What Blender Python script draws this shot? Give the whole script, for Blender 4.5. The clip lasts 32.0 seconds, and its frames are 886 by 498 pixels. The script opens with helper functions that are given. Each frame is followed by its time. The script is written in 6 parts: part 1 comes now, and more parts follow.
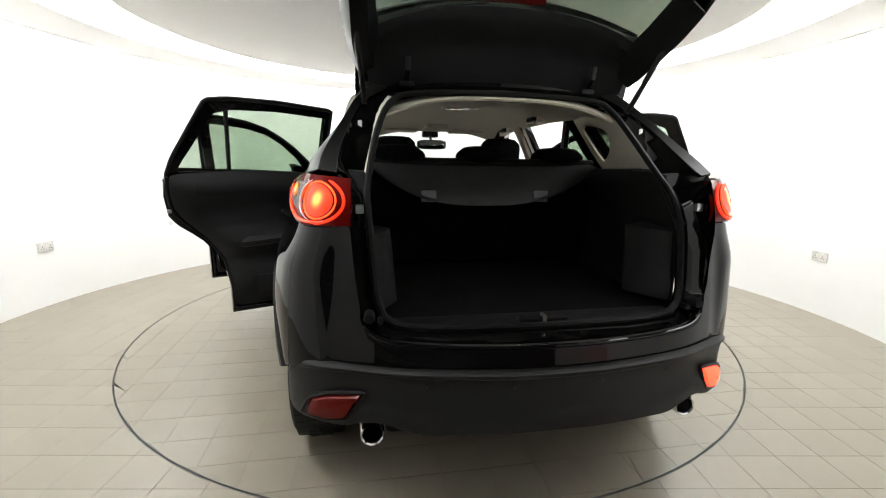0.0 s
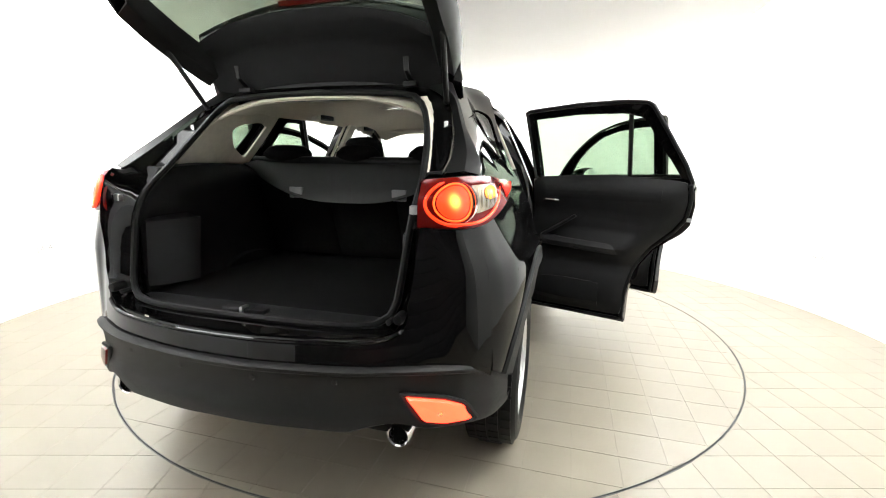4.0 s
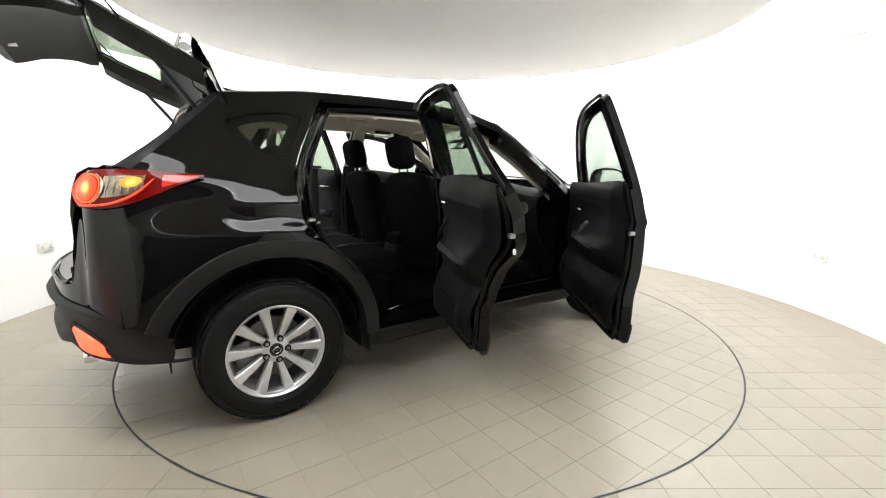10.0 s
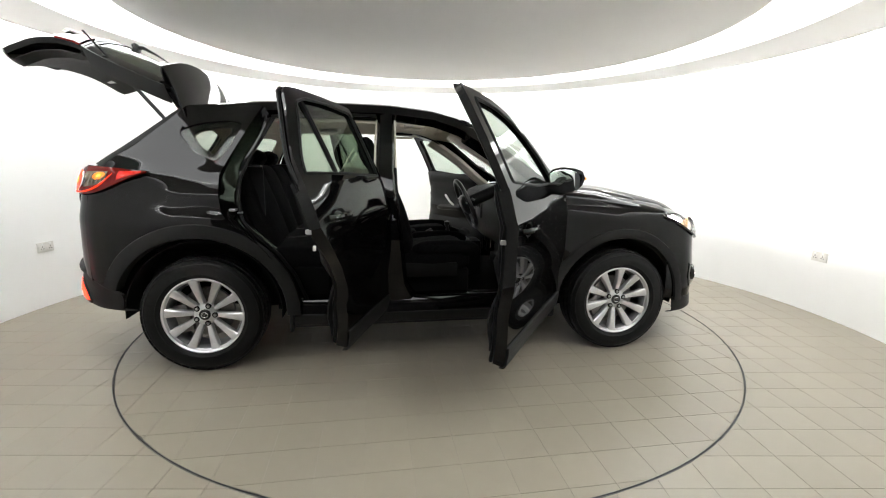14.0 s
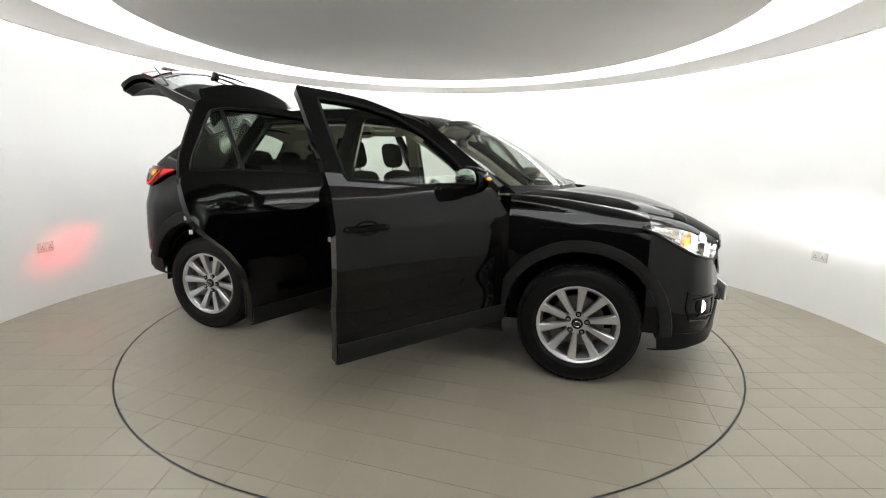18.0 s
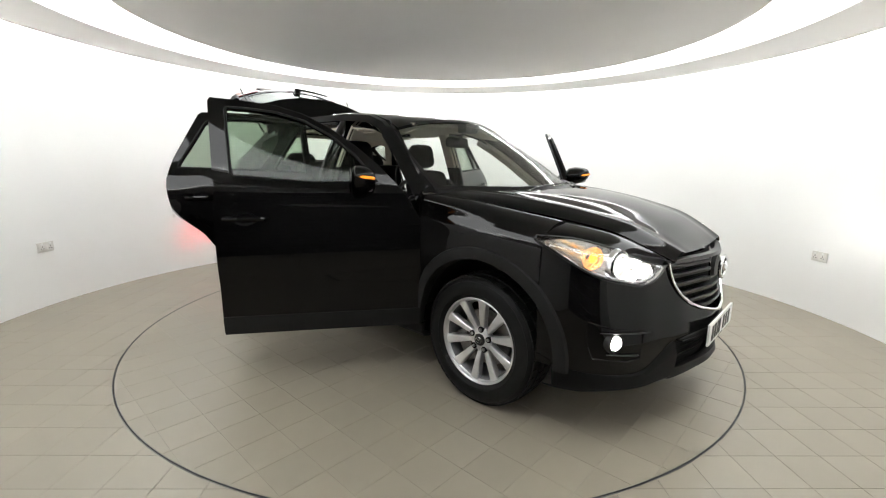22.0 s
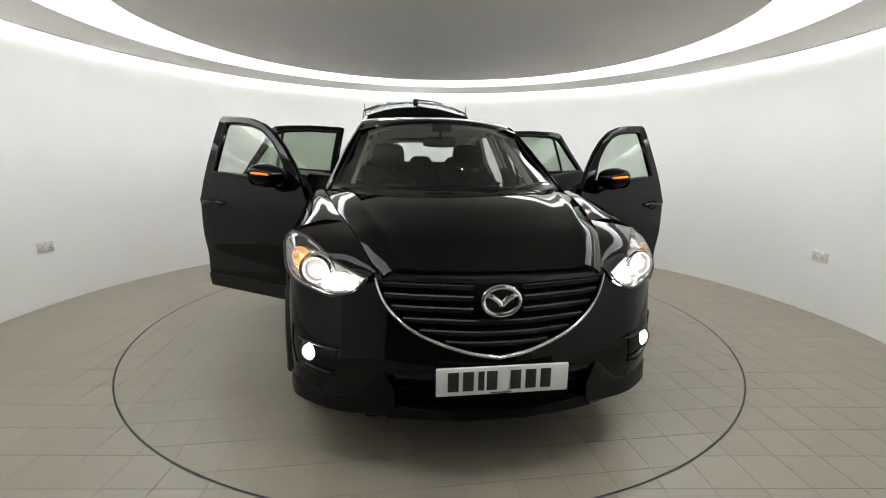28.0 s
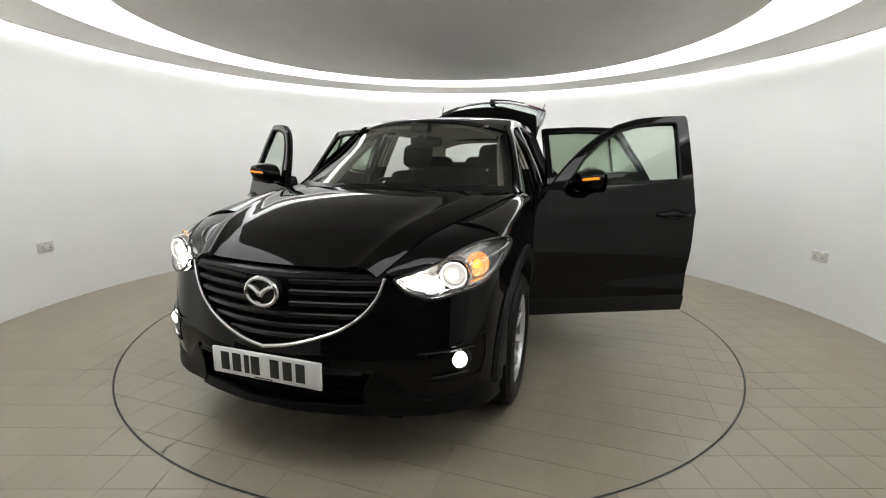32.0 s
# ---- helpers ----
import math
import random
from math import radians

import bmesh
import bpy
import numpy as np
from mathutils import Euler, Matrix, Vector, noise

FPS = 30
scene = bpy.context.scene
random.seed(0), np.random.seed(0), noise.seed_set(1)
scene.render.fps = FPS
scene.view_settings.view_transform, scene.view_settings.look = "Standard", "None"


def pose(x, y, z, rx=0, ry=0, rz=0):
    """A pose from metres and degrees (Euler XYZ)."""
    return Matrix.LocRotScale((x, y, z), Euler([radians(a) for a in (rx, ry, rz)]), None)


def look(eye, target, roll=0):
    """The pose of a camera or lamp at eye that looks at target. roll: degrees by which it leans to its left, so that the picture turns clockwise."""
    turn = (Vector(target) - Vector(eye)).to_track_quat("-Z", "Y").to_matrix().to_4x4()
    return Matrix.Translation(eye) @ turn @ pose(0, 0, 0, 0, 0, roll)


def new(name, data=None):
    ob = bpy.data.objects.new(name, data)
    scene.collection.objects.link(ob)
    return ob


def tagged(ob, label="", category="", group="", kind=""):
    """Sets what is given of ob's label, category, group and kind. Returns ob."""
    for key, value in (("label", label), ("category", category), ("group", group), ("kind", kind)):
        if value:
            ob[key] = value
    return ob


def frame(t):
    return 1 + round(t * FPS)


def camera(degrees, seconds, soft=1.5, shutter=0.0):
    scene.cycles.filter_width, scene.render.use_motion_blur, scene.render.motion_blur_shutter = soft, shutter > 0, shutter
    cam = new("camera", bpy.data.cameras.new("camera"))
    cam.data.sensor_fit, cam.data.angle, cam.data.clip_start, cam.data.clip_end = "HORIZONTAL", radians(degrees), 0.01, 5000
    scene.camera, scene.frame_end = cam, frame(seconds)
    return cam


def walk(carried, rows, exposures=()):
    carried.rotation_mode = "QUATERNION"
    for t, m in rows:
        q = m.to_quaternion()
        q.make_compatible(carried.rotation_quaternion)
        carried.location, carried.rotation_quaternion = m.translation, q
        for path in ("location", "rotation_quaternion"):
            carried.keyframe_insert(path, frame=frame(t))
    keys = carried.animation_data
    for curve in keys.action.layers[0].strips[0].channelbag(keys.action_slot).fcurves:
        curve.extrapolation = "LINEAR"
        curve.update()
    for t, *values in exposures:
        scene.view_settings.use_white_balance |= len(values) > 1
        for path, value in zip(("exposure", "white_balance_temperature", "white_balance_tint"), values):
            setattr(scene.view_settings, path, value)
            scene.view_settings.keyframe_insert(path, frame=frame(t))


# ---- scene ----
# ---- camera: it stands still in the doorway of the round studio ----
CLIP = 32.0
EYE = Vector((0.0, -3.638, 1.269))
YAW, TILT = radians(1.092), radians(10.847)
AIM = EYE + Vector((math.sin(YAW) * math.cos(TILT), math.cos(YAW) * math.cos(TILT), -math.sin(TILT)))
cam = camera(90.66, CLIP, 1.1)
EXPOSURES = [(0.0, 0.55), (1.0, 1.15), (2.0, 1.45), (3.5, 1.5), (5.5, 0.7), (7.0, 0.7), (10.0, 0.85), (11.5, 0.8), (13.0, 0.5), (16.5, -0.05), (18.0, -0.07), (20.0, 0.06), (23.0, 0.05), (25.0, -0.55), (26.5, -0.45), (28.0, -0.45), (29.0, 0.0), (30.0, 0.03), (31.0, 0.02), (32.0, -0.48)]
walk(cam, [(0.0, look(EYE, AIM, 0.764)), (CLIP, look(EYE, AIM, 0.764))], EXPOSURES)

# ---- world: the studio is closed, next to nothing comes from outside ----
world = bpy.data.worlds.new("world")
scene.world = world
world.use_nodes = True
scene.cycles.max_bounces, scene.cycles.diffuse_bounces, scene.cycles.transparent_max_bounces = 16, 10, 24
world.node_tree.nodes["Background"].inputs[0].default_value = (0.8, 0.85, 0.9, 1)
world.node_tree.nodes["Background"].inputs[1].default_value = 0.02


# ---- materials ----
def material(name, colour, rough=0.5, metal=0.0, coat=0.0, spec=0.5, noise_scale=0.0, noise_amount=0.0, bump=0.0, bump_scale=200.0, rough_var=0.0, spread=0.0):
    m = bpy.data.materials.new(name)
    m.use_nodes = True
    nt = m.node_tree
    b = nt.nodes["Principled BSDF"]
    b.inputs["Base Color"].default_value = (*colour, 1)
    b.inputs["Roughness"].default_value = rough
    b.inputs["Metallic"].default_value = metal
    b.inputs["Coat Weight"].default_value = coat
    b.inputs["Coat Roughness"].default_value = 0.03
    b.inputs["Specular IOR Level"].default_value = spec
    tc = nt.nodes.new("ShaderNodeTexCoord")
    if noise_amount or rough_var or spread:
        n = nt.nodes.new("ShaderNodeTexNoise")
        n.inputs["Scale"].default_value = noise_scale or 4.0
        n.inputs["Detail"].default_value = 6
        nt.links.new(tc.outputs["Object"], n.inputs["Vector"])
        if noise_amount or spread:
            ramp = nt.nodes.new("ShaderNodeMapRange")
            ramp.inputs["From Min"].default_value, ramp.inputs["From Max"].default_value = 0.3, 0.7
            ramp.inputs["To Min"].default_value, ramp.inputs["To Max"].default_value = 1 - noise_amount, 1 + noise_amount
            nt.links.new(n.outputs["Fac"], ramp.inputs["Value"])
            value = ramp.outputs[0]
            if spread:
                info = nt.nodes.new("ShaderNodeObjectInfo")
                geo = nt.nodes.new("ShaderNodeNewGeometry")
                both = nt.nodes.new("ShaderNodeMath")
                both.operation = "ADD"
                nt.links.new(info.outputs["Random"], both.inputs[0])
                nt.links.new(geo.outputs["Random Per Island"], both.inputs[1])
                frac = nt.nodes.new("ShaderNodeMath")
                frac.operation = "FRACT"
                nt.links.new(both.outputs[0], frac.inputs[0])
                per = nt.nodes.new("ShaderNodeMapRange")
                per.inputs["To Min"].default_value, per.inputs["To Max"].default_value = 1 - spread, 1 + spread
                nt.links.new(frac.outputs[0], per.inputs["Value"])
                mul = nt.nodes.new("ShaderNodeMath")
                mul.operation = "MULTIPLY"
                nt.links.new(value, mul.inputs[0])
                nt.links.new(per.outputs[0], mul.inputs[1])
                value = mul.outputs[0]
            mix = nt.nodes.new("ShaderNodeVectorMath")
            mix.operation = "SCALE"
            mix.inputs[0].default_value = colour
            nt.links.new(value, mix.inputs["Scale"])
            nt.links.new(mix.outputs[0], b.inputs["Base Color"])
        if rough_var:
            rr = nt.nodes.new("ShaderNodeMapRange")
            rr.inputs["To Min"].default_value, rr.inputs["To Max"].default_value = rough - rough_var, rough + rough_var
            nt.links.new(n.outputs["Fac"], rr.inputs["Value"])
            nt.links.new(rr.outputs[0], b.inputs["Roughness"])
    if bump:
        n2 = nt.nodes.new("ShaderNodeTexNoise")
        n2.inputs["Scale"].default_value = bump_scale
        n2.inputs["Detail"].default_value = 3
        nt.links.new(tc.outputs["Object"], n2.inputs["Vector"])
        bp = nt.nodes.new("ShaderNodeBump")
        bp.inputs["Strength"].default_value = bump
        bp.inputs["Distance"].default_value = 0.002
        nt.links.new(n2.outputs["Fac"], bp.inputs["Height"])
        nt.links.new(bp.outputs[0], b.inputs["Normal"])
    return m


def glow(name, colour, strength, rough=0.2):
    m = material(name, colour, rough)
    b = m.node_tree.nodes["Principled BSDF"]
    b.inputs["Emission Color"].default_value = (*colour, 1)
    b.inputs["Emission Strength"].default_value = strength
    return m


def lacquer(name, colour, rough, film):
    """Black paint with fine flakes under a clear lacquer, whose gloss grows at a slant."""
    m = material(name, colour, 0.6, 0.0, 0.0, 0.0, 900.0, 0.25)
    nt = m.node_tree
    base, out = nt.nodes["Principled BSDF"], nt.nodes["Material Output"]
    shine = nt.nodes.new("ShaderNodeBsdfGlossy")
    shine.inputs["Roughness"].default_value = rough
    facing = nt.nodes.new("ShaderNodeLayerWeight")
    power = nt.nodes.new("ShaderNodeMath")
    power.operation, power.inputs[1].default_value = "POWER", 5.0
    gloss = nt.nodes.new("ShaderNodeMapRange")
    gloss.inputs["To Min"].default_value, gloss.inputs["To Max"].default_value = film, 1.0
    mix = nt.nodes.new("ShaderNodeMixShader")
    nt.links.new(facing.outputs["Facing"], power.inputs[0])
    nt.links.new(power.outputs[0], gloss.inputs["Value"])
    nt.links.new(gloss.outputs[0], mix.inputs[0])
    nt.links.new(base.outputs[0], mix.inputs[1])
    nt.links.new(shine.outputs[0], mix.inputs[2])
    nt.links.new(mix.outputs[0], out.inputs[0])
    return m


def pane_material(name, tint, rough=0.0, gloss=1.0):
    """Thin glass: clear tinted view through, with a mirror film that grows at a slant."""
    m = bpy.data.materials.new(name)
    m.use_nodes = True
    nt = m.node_tree
    nt.nodes.clear()
    out = nt.nodes.new("ShaderNodeOutputMaterial")
    mix = nt.nodes.new("ShaderNodeMixShader")
    clear = nt.nodes.new("ShaderNodeBsdfTransparent")
    clear.inputs[0].default_value = (*tint, 1)
    shine = nt.nodes.new("ShaderNodeBsdfGlossy")
    shine.inputs["Roughness"].default_value = rough
    facing = nt.nodes.new("ShaderNodeLayerWeight")
    power = nt.nodes.new("ShaderNodeMath")
    power.operation, power.inputs[1].default_value = "POWER", 4.0
    film = nt.nodes.new("ShaderNodeMapRange")
    film.inputs["To Min"].default_value, film.inputs["To Max"].default_value = 0.025 * gloss, 0.62
    nt.links.new(facing.outputs["Facing"], power.inputs[0])
    nt.links.new(power.outputs[0], film.inputs["Value"])
    nt.links.new(film.outputs[0], mix.inputs[0])
    nt.links.new(clear.outputs[0], mix.inputs[1])
    nt.links.new(shine.outputs[0], mix.inputs[2])
    nt.links.new(mix.outputs[0], out.inputs[0])
    return m


PAINT = lacquer("black_paint", (0.0022, 0.0021, 0.0021), 0.03, 0.026)
CLAD = material("grained_black_plastic", (0.0105, 0.0105, 0.0105), 0.52, spec=0.19, noise_scale=6, noise_amount=0.12, bump=0.25, bump_scale=900)
# Darker copy of the grained plastic: shade low at the nose, in the colour.
SKIRT = material("darkened_black_plastic", (0.004, 0.004, 0.004), 0.40, spec=0.13, noise_scale=6, noise_amount=0.12, bump=0.1, bump_scale=900)
DARK = material("matt_black", (0.004, 0.004, 0.004), 0.75, spec=0.15, noise_scale=9, noise_amount=0.2)
SATIN = material("satin_black", (0.005, 0.005, 0.005), 0.32, spec=0.35, noise_scale=12, noise_amount=0.15)
RUBBER = material("tyre_rubber", (0.0045, 0.0045, 0.0045), 0.55, spec=0.2, noise_scale=18, noise_amount=0.25, bump=0.15, bump_scale=300)
SEAL = material("door_seal_rubber", (0.004, 0.004, 0.004), 0.5, spec=0.15)
ALLOY = material("silver_alloy", (0.60, 0.60, 0.61), 0.3, 0.75, 0.3, noise_scale=30, noise_amount=0.05)
DISC = material("brake_steel", (0.22, 0.21, 0.2), 0.45, 0.9, noise_scale=40, noise_amount=0.2)
CHROME = material("chrome", (0.75, 0.75, 0.76), 0.08, 1.0, rough_var=0.03)
STEEL = material("brushed_steel", (0.42, 0.42, 0.42), 0.28, 1.0, noise_scale=60, noise_amount=0.15)
FABRIC = material("black_seat_cloth", (0.0045, 0.0045, 0.0048), 0.9, spec=0.05, noise_scale=60, noise_amount=0.3, bump=0.5, bump_scale=700)
CARPET = material("black_carpet", (0.004, 0.004, 0.004), 0.95, spec=0.04, noise_scale=120, noise_amount=0.4, bump=0.6, bump_scale=500)
TRIM = material("dark_interior_plastic", (0.006, 0.006, 0.0063), 0.5, spec=0.13, noise_scale=15, noise_amount=0.15, bump=0.3, bump_scale=1200)
GREYTRIM = material("grey_interior_plastic", (0.012, 0.012, 0.0125), 0.5, spec=0.2, noise_scale=15, noise_amount=0.1, bump=0.2, bump_scale=900)
BLINDTAB = material("mid_grey_plastic", (0.13, 0.13, 0.135), 0.5, noise_scale=15, noise_amount=0.1)
LINER = material("beige_headliner", (0.60, 0.55, 0.46), 0.85, noise_scale=40, noise_amount=0.05, bump=0.3, bump_scale=900)
WHITE = material("white_plastic", (0.78, 0.78, 0.76), 0.4, noise_scale=10, noise_amount=0.03)
SOCKET = material("aged_white_plastic", (0.68, 0.66, 0.63), 0.4, noise_scale=10, noise_amount=0.04)
PLATE = material("white_reflective_plate", (0.75, 0.75, 0.74), 0.35, noise_scale=30, noise_amount=0.03)
INK = material("black_print", (0.015, 0.015, 0.015), 0.5)
GLASS = pane_material("clear_glass", (0.92, 0.945, 0.92), 0.0, 1.4)
FRONTGLASS = pane_material("light_green_glass", (0.79, 0.84, 0.79), 0.0, 0.7)
SIDEGLASS = pane_material("green_tinted_glass", (0.60, 0.66, 0.59), 0.0, 1.0)
LENS = pane_material("clear_lens", (0.95, 0.95, 0.95))
REDLENS = material("red_lamp_lens", (0.10, 0.0025, 0.0015), 0.06, 0.0, 0.0, 0.22)
REDMID = glow("red_lamp_halo", (1.0, 0.035, 0.008), 0.6)


def round_glow(name, inner, outer, hot, cool):
    """A lamp that glows hot in its middle and dies away to its edge."""
    m = material(name, outer, 0.15)
    nt = m.node_tree
    b = nt.nodes["Principled BSDF"]
    tc = nt.nodes.new("ShaderNodeTexCoord")
    off = nt.nodes.new("ShaderNodeVectorMath")
    off.operation, off.inputs[1].default_value = "DISTANCE", (0.5, 0.5, 0.5)
    nt.links.new(tc.outputs["Generated"], off.inputs[0])
    fade = nt.nodes.new("ShaderNodeMapRange")
    fade.interpolation_type = "SMOOTHSTEP"
    fade.inputs["From Min"].default_value, fade.inputs["From Max"].default_value = 0.05, 0.56
    fade.inputs["To Min"].default_value, fade.inputs["To Max"].default_value = 1.0, 0.0
    nt.links.new(off.outputs["Value"], fade.inputs["Value"])
    sharp = nt.nodes.new("ShaderNodeMath")
    sharp.operation, sharp.inputs[1].default_value = "POWER", 2.2
    nt.links.new(fade.outputs[0], sharp.inputs[0])
    mix = nt.nodes.new("ShaderNodeMix")
    mix.data_type = "RGBA"
    mix.inputs["A"].default_value, mix.inputs["B"].default_value = (*outer, 1), (*inner, 1)
    nt.links.new(sharp.outputs[0], mix.inputs["Factor"])
    level = nt.nodes.new("ShaderNodeMapRange")
    level.inputs["To Min"].default_value, level.inputs["To Max"].default_value = cool, hot
    nt.links.new(sharp.outputs[0], level.inputs["Value"])
    nt.links.new(mix.outputs["Result"], b.inputs["Emission Color"])
    nt.links.new(level.outputs[0], b.inputs["Emission Strength"])
    return m


TAILGLOW = round_glow("tail_lamp_glow", (1.0, 0.36, 0.04), (1.0, 0.045, 0.008), 2.6, 0.30)
REDTIP = glow("red_lamp_tip", (0.5, 0.010, 0.005), 0.035, 0.1)
REDBRIGHT = glow("red_lamp_bright", (1.0, 0.085, 0.012), 0.7)
FOGRED = glow("rear_fog_lit", (1.0, 0.032, 0.012), 3.6)
AMBER = glow("amber_lamp_lit", (1.0, 0.30, 0.025), 0.7)
AMBERHOT = glow("amber_bulb", (1.0, 0.40, 0.06), 2.2)
def faceted(name, colour, facets, strength=0.0, rough=0.12):
    """A bright lamp reflector pressed into many small facets; strength makes it glow by itself."""
    m = material(name, colour, rough, 0.95)
    nt = m.node_tree
    b = nt.nodes["Principled BSDF"]
    tc = nt.nodes.new("ShaderNodeTexCoord")
    cells = nt.nodes.new("ShaderNodeTexVoronoi")
    cells.inputs["Scale"].default_value = facets
    nt.links.new(tc.outputs["Object"], cells.inputs["Vector"])
    bp = nt.nodes.new("ShaderNodeBump")
    bp.inputs["Strength"].default_value, bp.inputs["Distance"].default_value = 0.5, 0.006
    nt.links.new(cells.outputs["Distance"], bp.inputs["Height"])
    nt.links.new(bp.outputs[0], b.inputs["Normal"])
    b.inputs["Emission Color"].default_value = (*colour, 1)
    # this glow stands in for the bulb's light on the facets
    if strength:
        spots = nt.nodes.new("ShaderNodeMapRange")
        spots.inputs["From Max"].default_value, spots.inputs["To Min"].default_value, spots.inputs["To Max"].default_value = 0.6, strength * 1.6, strength * 0.3
        nt.links.new(cells.outputs["Distance"], spots.inputs["Value"])
        nt.links.new(spots.outputs[0], b.inputs["Emission Strength"])
    return m


INSERT = material("silver_lamp_insert", (0.20, 0.165, 0.12), 0.22, 0.9, noise_scale=26, noise_amount=0.5)
BLINKER = round_glow("amber_indicator_lit", (1.0, 0.55, 0.10), (1.0, 0.30, 0.03), 1.3, 0.02)
LAMP = glow("headlamp_lit", (1.0, 0.97, 0.92), 30.0)
PROJECTOR = glow("projector_glass", (1.0, 0.97, 0.92), 0.35, 0.05)
HALO = glow("projector_halo", (1.0, 0.97, 0.92), 2.5)
REFLECTOR = faceted("lamp_reflector", (0.74, 0.74, 0.73), 22, 0.0, 0.16)
FOGLIT = glow("front_fog_lit", (1.0, 0.97, 0.92), 30.0)
WALLPAINT = material("white_wall_paint", (0.888, 0.888, 0.88), 0.7, noise_scale=1.3, noise_amount=0.02, bump=0.08, bump_scale=260)
CEILPAINT = material("white_ceiling_paint", (0.92, 0.905, 0.89), 0.8, noise_scale=1.1, noise_amount=0.02, bump=0.06, bump_scale=300)
TILE = material("beige_floor_tile", (0.250, 0.222, 0.175), 0.36, noise_scale=5, noise_amount=0.05, bump=0.04, bump_scale=60, rough_var=0.07, spread=0.035)
GROUT = material("tile_grout", (0.200, 0.179, 0.142), 0.85, noise_scale=14, noise_amount=0.25)
COVE = glow("cove_light", (0.965, 0.985, 0.985), 5.2)
RIM = material("dull_steel_edge", (0.14, 0.14, 0.14), 0.42, 0.6, noise_scale=8, noise_amount=0.2)
# Beige lining toned down: the shade on the front pillars is in the colour.
PILLARTRIM = material("shaded_pillar_plastic", (0.42, 0.385, 0.325), 0.75, noise_scale=30, noise_amount=0.06, bump=0.2, bump_scale=900)
JOINTFILL = material("pale_tile_grout", (0.241, 0.214, 0.168), 0.5, noise_scale=14, noise_amount=0.2)
AMBERBOWL = faceted("amber_reflector_glow", (1.0, 0.68, 0.38), 90, 0.7)
BEAMBOWL = faceted("beam_reflector_glow", (1.0, 0.97, 0.93), 60, 2.2)
REDBEAM = glow("rear_fog_bulb", (1.0, 0.0, 0.0), 420000.0)
BEAM = glow("headlamp_bulb", (1.0, 0.97, 0.92), 16000.0)
PRIVACY = pane_material("green_quarter_glass", (0.66, 0.70, 0.65))
# Rim alloy darkened: shade inside the wheel is put into this colour.
BARREL = material("shaded_wheel_barrel", (0.16, 0.16, 0.165), 0.45, 0.6, noise_scale=20, noise_amount=0.2)
MIRROR = material("mirror_glass", (0.85, 0.87, 0.88), 0.01, 1.0)
WASH = glow("wall_wash", (0.965, 0.985, 0.985), 19.0)
SHUTTER = material("charcoal_shutter", (0.05, 0.05, 0.052), 0.6, noise_scale=6, noise_amount=0.1)
LINING = material("door_lining_plastic", (0.0045, 0.0045, 0.0048), 0.5, spec=0.18, noise_scale=15, noise_amount=0.15, bump=0.3, bump_scale=1200)
SLAT = material("gloss_black_slat", (0.005, 0.005, 0.005), 0.28, spec=0.32, noise_scale=9, noise_amount=0.1)
# ---- mesh helpers ----
def part(name, bm, mat, parent=None, label="", origin=(0, 0, 0), smooth=35):
    """One mesh object from a bmesh, under its thing or part. origin: the point that becomes the parent's own origin."""
    if any(origin):
        bmesh.ops.translate(bm, verts=bm.verts, vec=-Vector(origin))
    me = bpy.data.meshes.new(name)
    bm.to_mesh(me)
    bm.free()
    me.materials.append(mat)
    for p in me.polygons:
        p.use_smooth = True
    me.set_sharp_from_angle(angle=radians(smooth))
    ob = new(name, me)
    if parent:
        ob.parent = parent
    if label:
        ob["label"] = label
    return ob


def resample(pts, n):
    """n points evenly along a polyline of 2D or 3D points."""
    p = np.array(pts, float)
    d = np.concatenate([[0], np.cumsum(np.linalg.norm(np.diff(p, axis=0), axis=1))])
    t = np.linspace(0, d[-1], n)
    return np.stack([np.interp(t, d, p[:, k]) for k in range(p.shape[1])], 1)


def curve(pts, n):
    """A smooth line through the points (Catmull-Rom), as n points."""
    p = np.array(pts, float)
    q = np.concatenate([[2 * p[0] - p[1]], p, [2 * p[-1] - p[-2]]])
    out = []
    for i in range(len(p) - 1):
        a, b, c, d = q[i:i + 4]
        for t in np.linspace(0, 1, 12, endpoint=False):
            out.append(0.5 * (2 * b + (c - a) * t + (2 * a - 5 * b + 4 * c - d) * t * t + (3 * b - a - 3 * c + d) * t ** 3))
    out.append(p[-1])
    return resample(out, n)


def coons(bottom, top, left, right):
    """A grid between four border lines: bottom and top run from left to right, left and right from bottom to top."""
    n, m = len(bottom), len(left)
    u = np.linspace(0, 1, n)[None, :, None]
    v = np.linspace(0, 1, m)[:, None, None]
    b, t, l, r = np.array(bottom)[None], np.array(top)[None], np.array(left)[:, None], np.array(right)[:, None]
    return ((1 - v) * b + v * t + (1 - u) * l + u * r - (1 - u) * (1 - v) * b[:, :1] - u * (1 - v) * b[:, -1:] - (1 - u) * v * t[:, :1] - u * v * t[:, -1:])


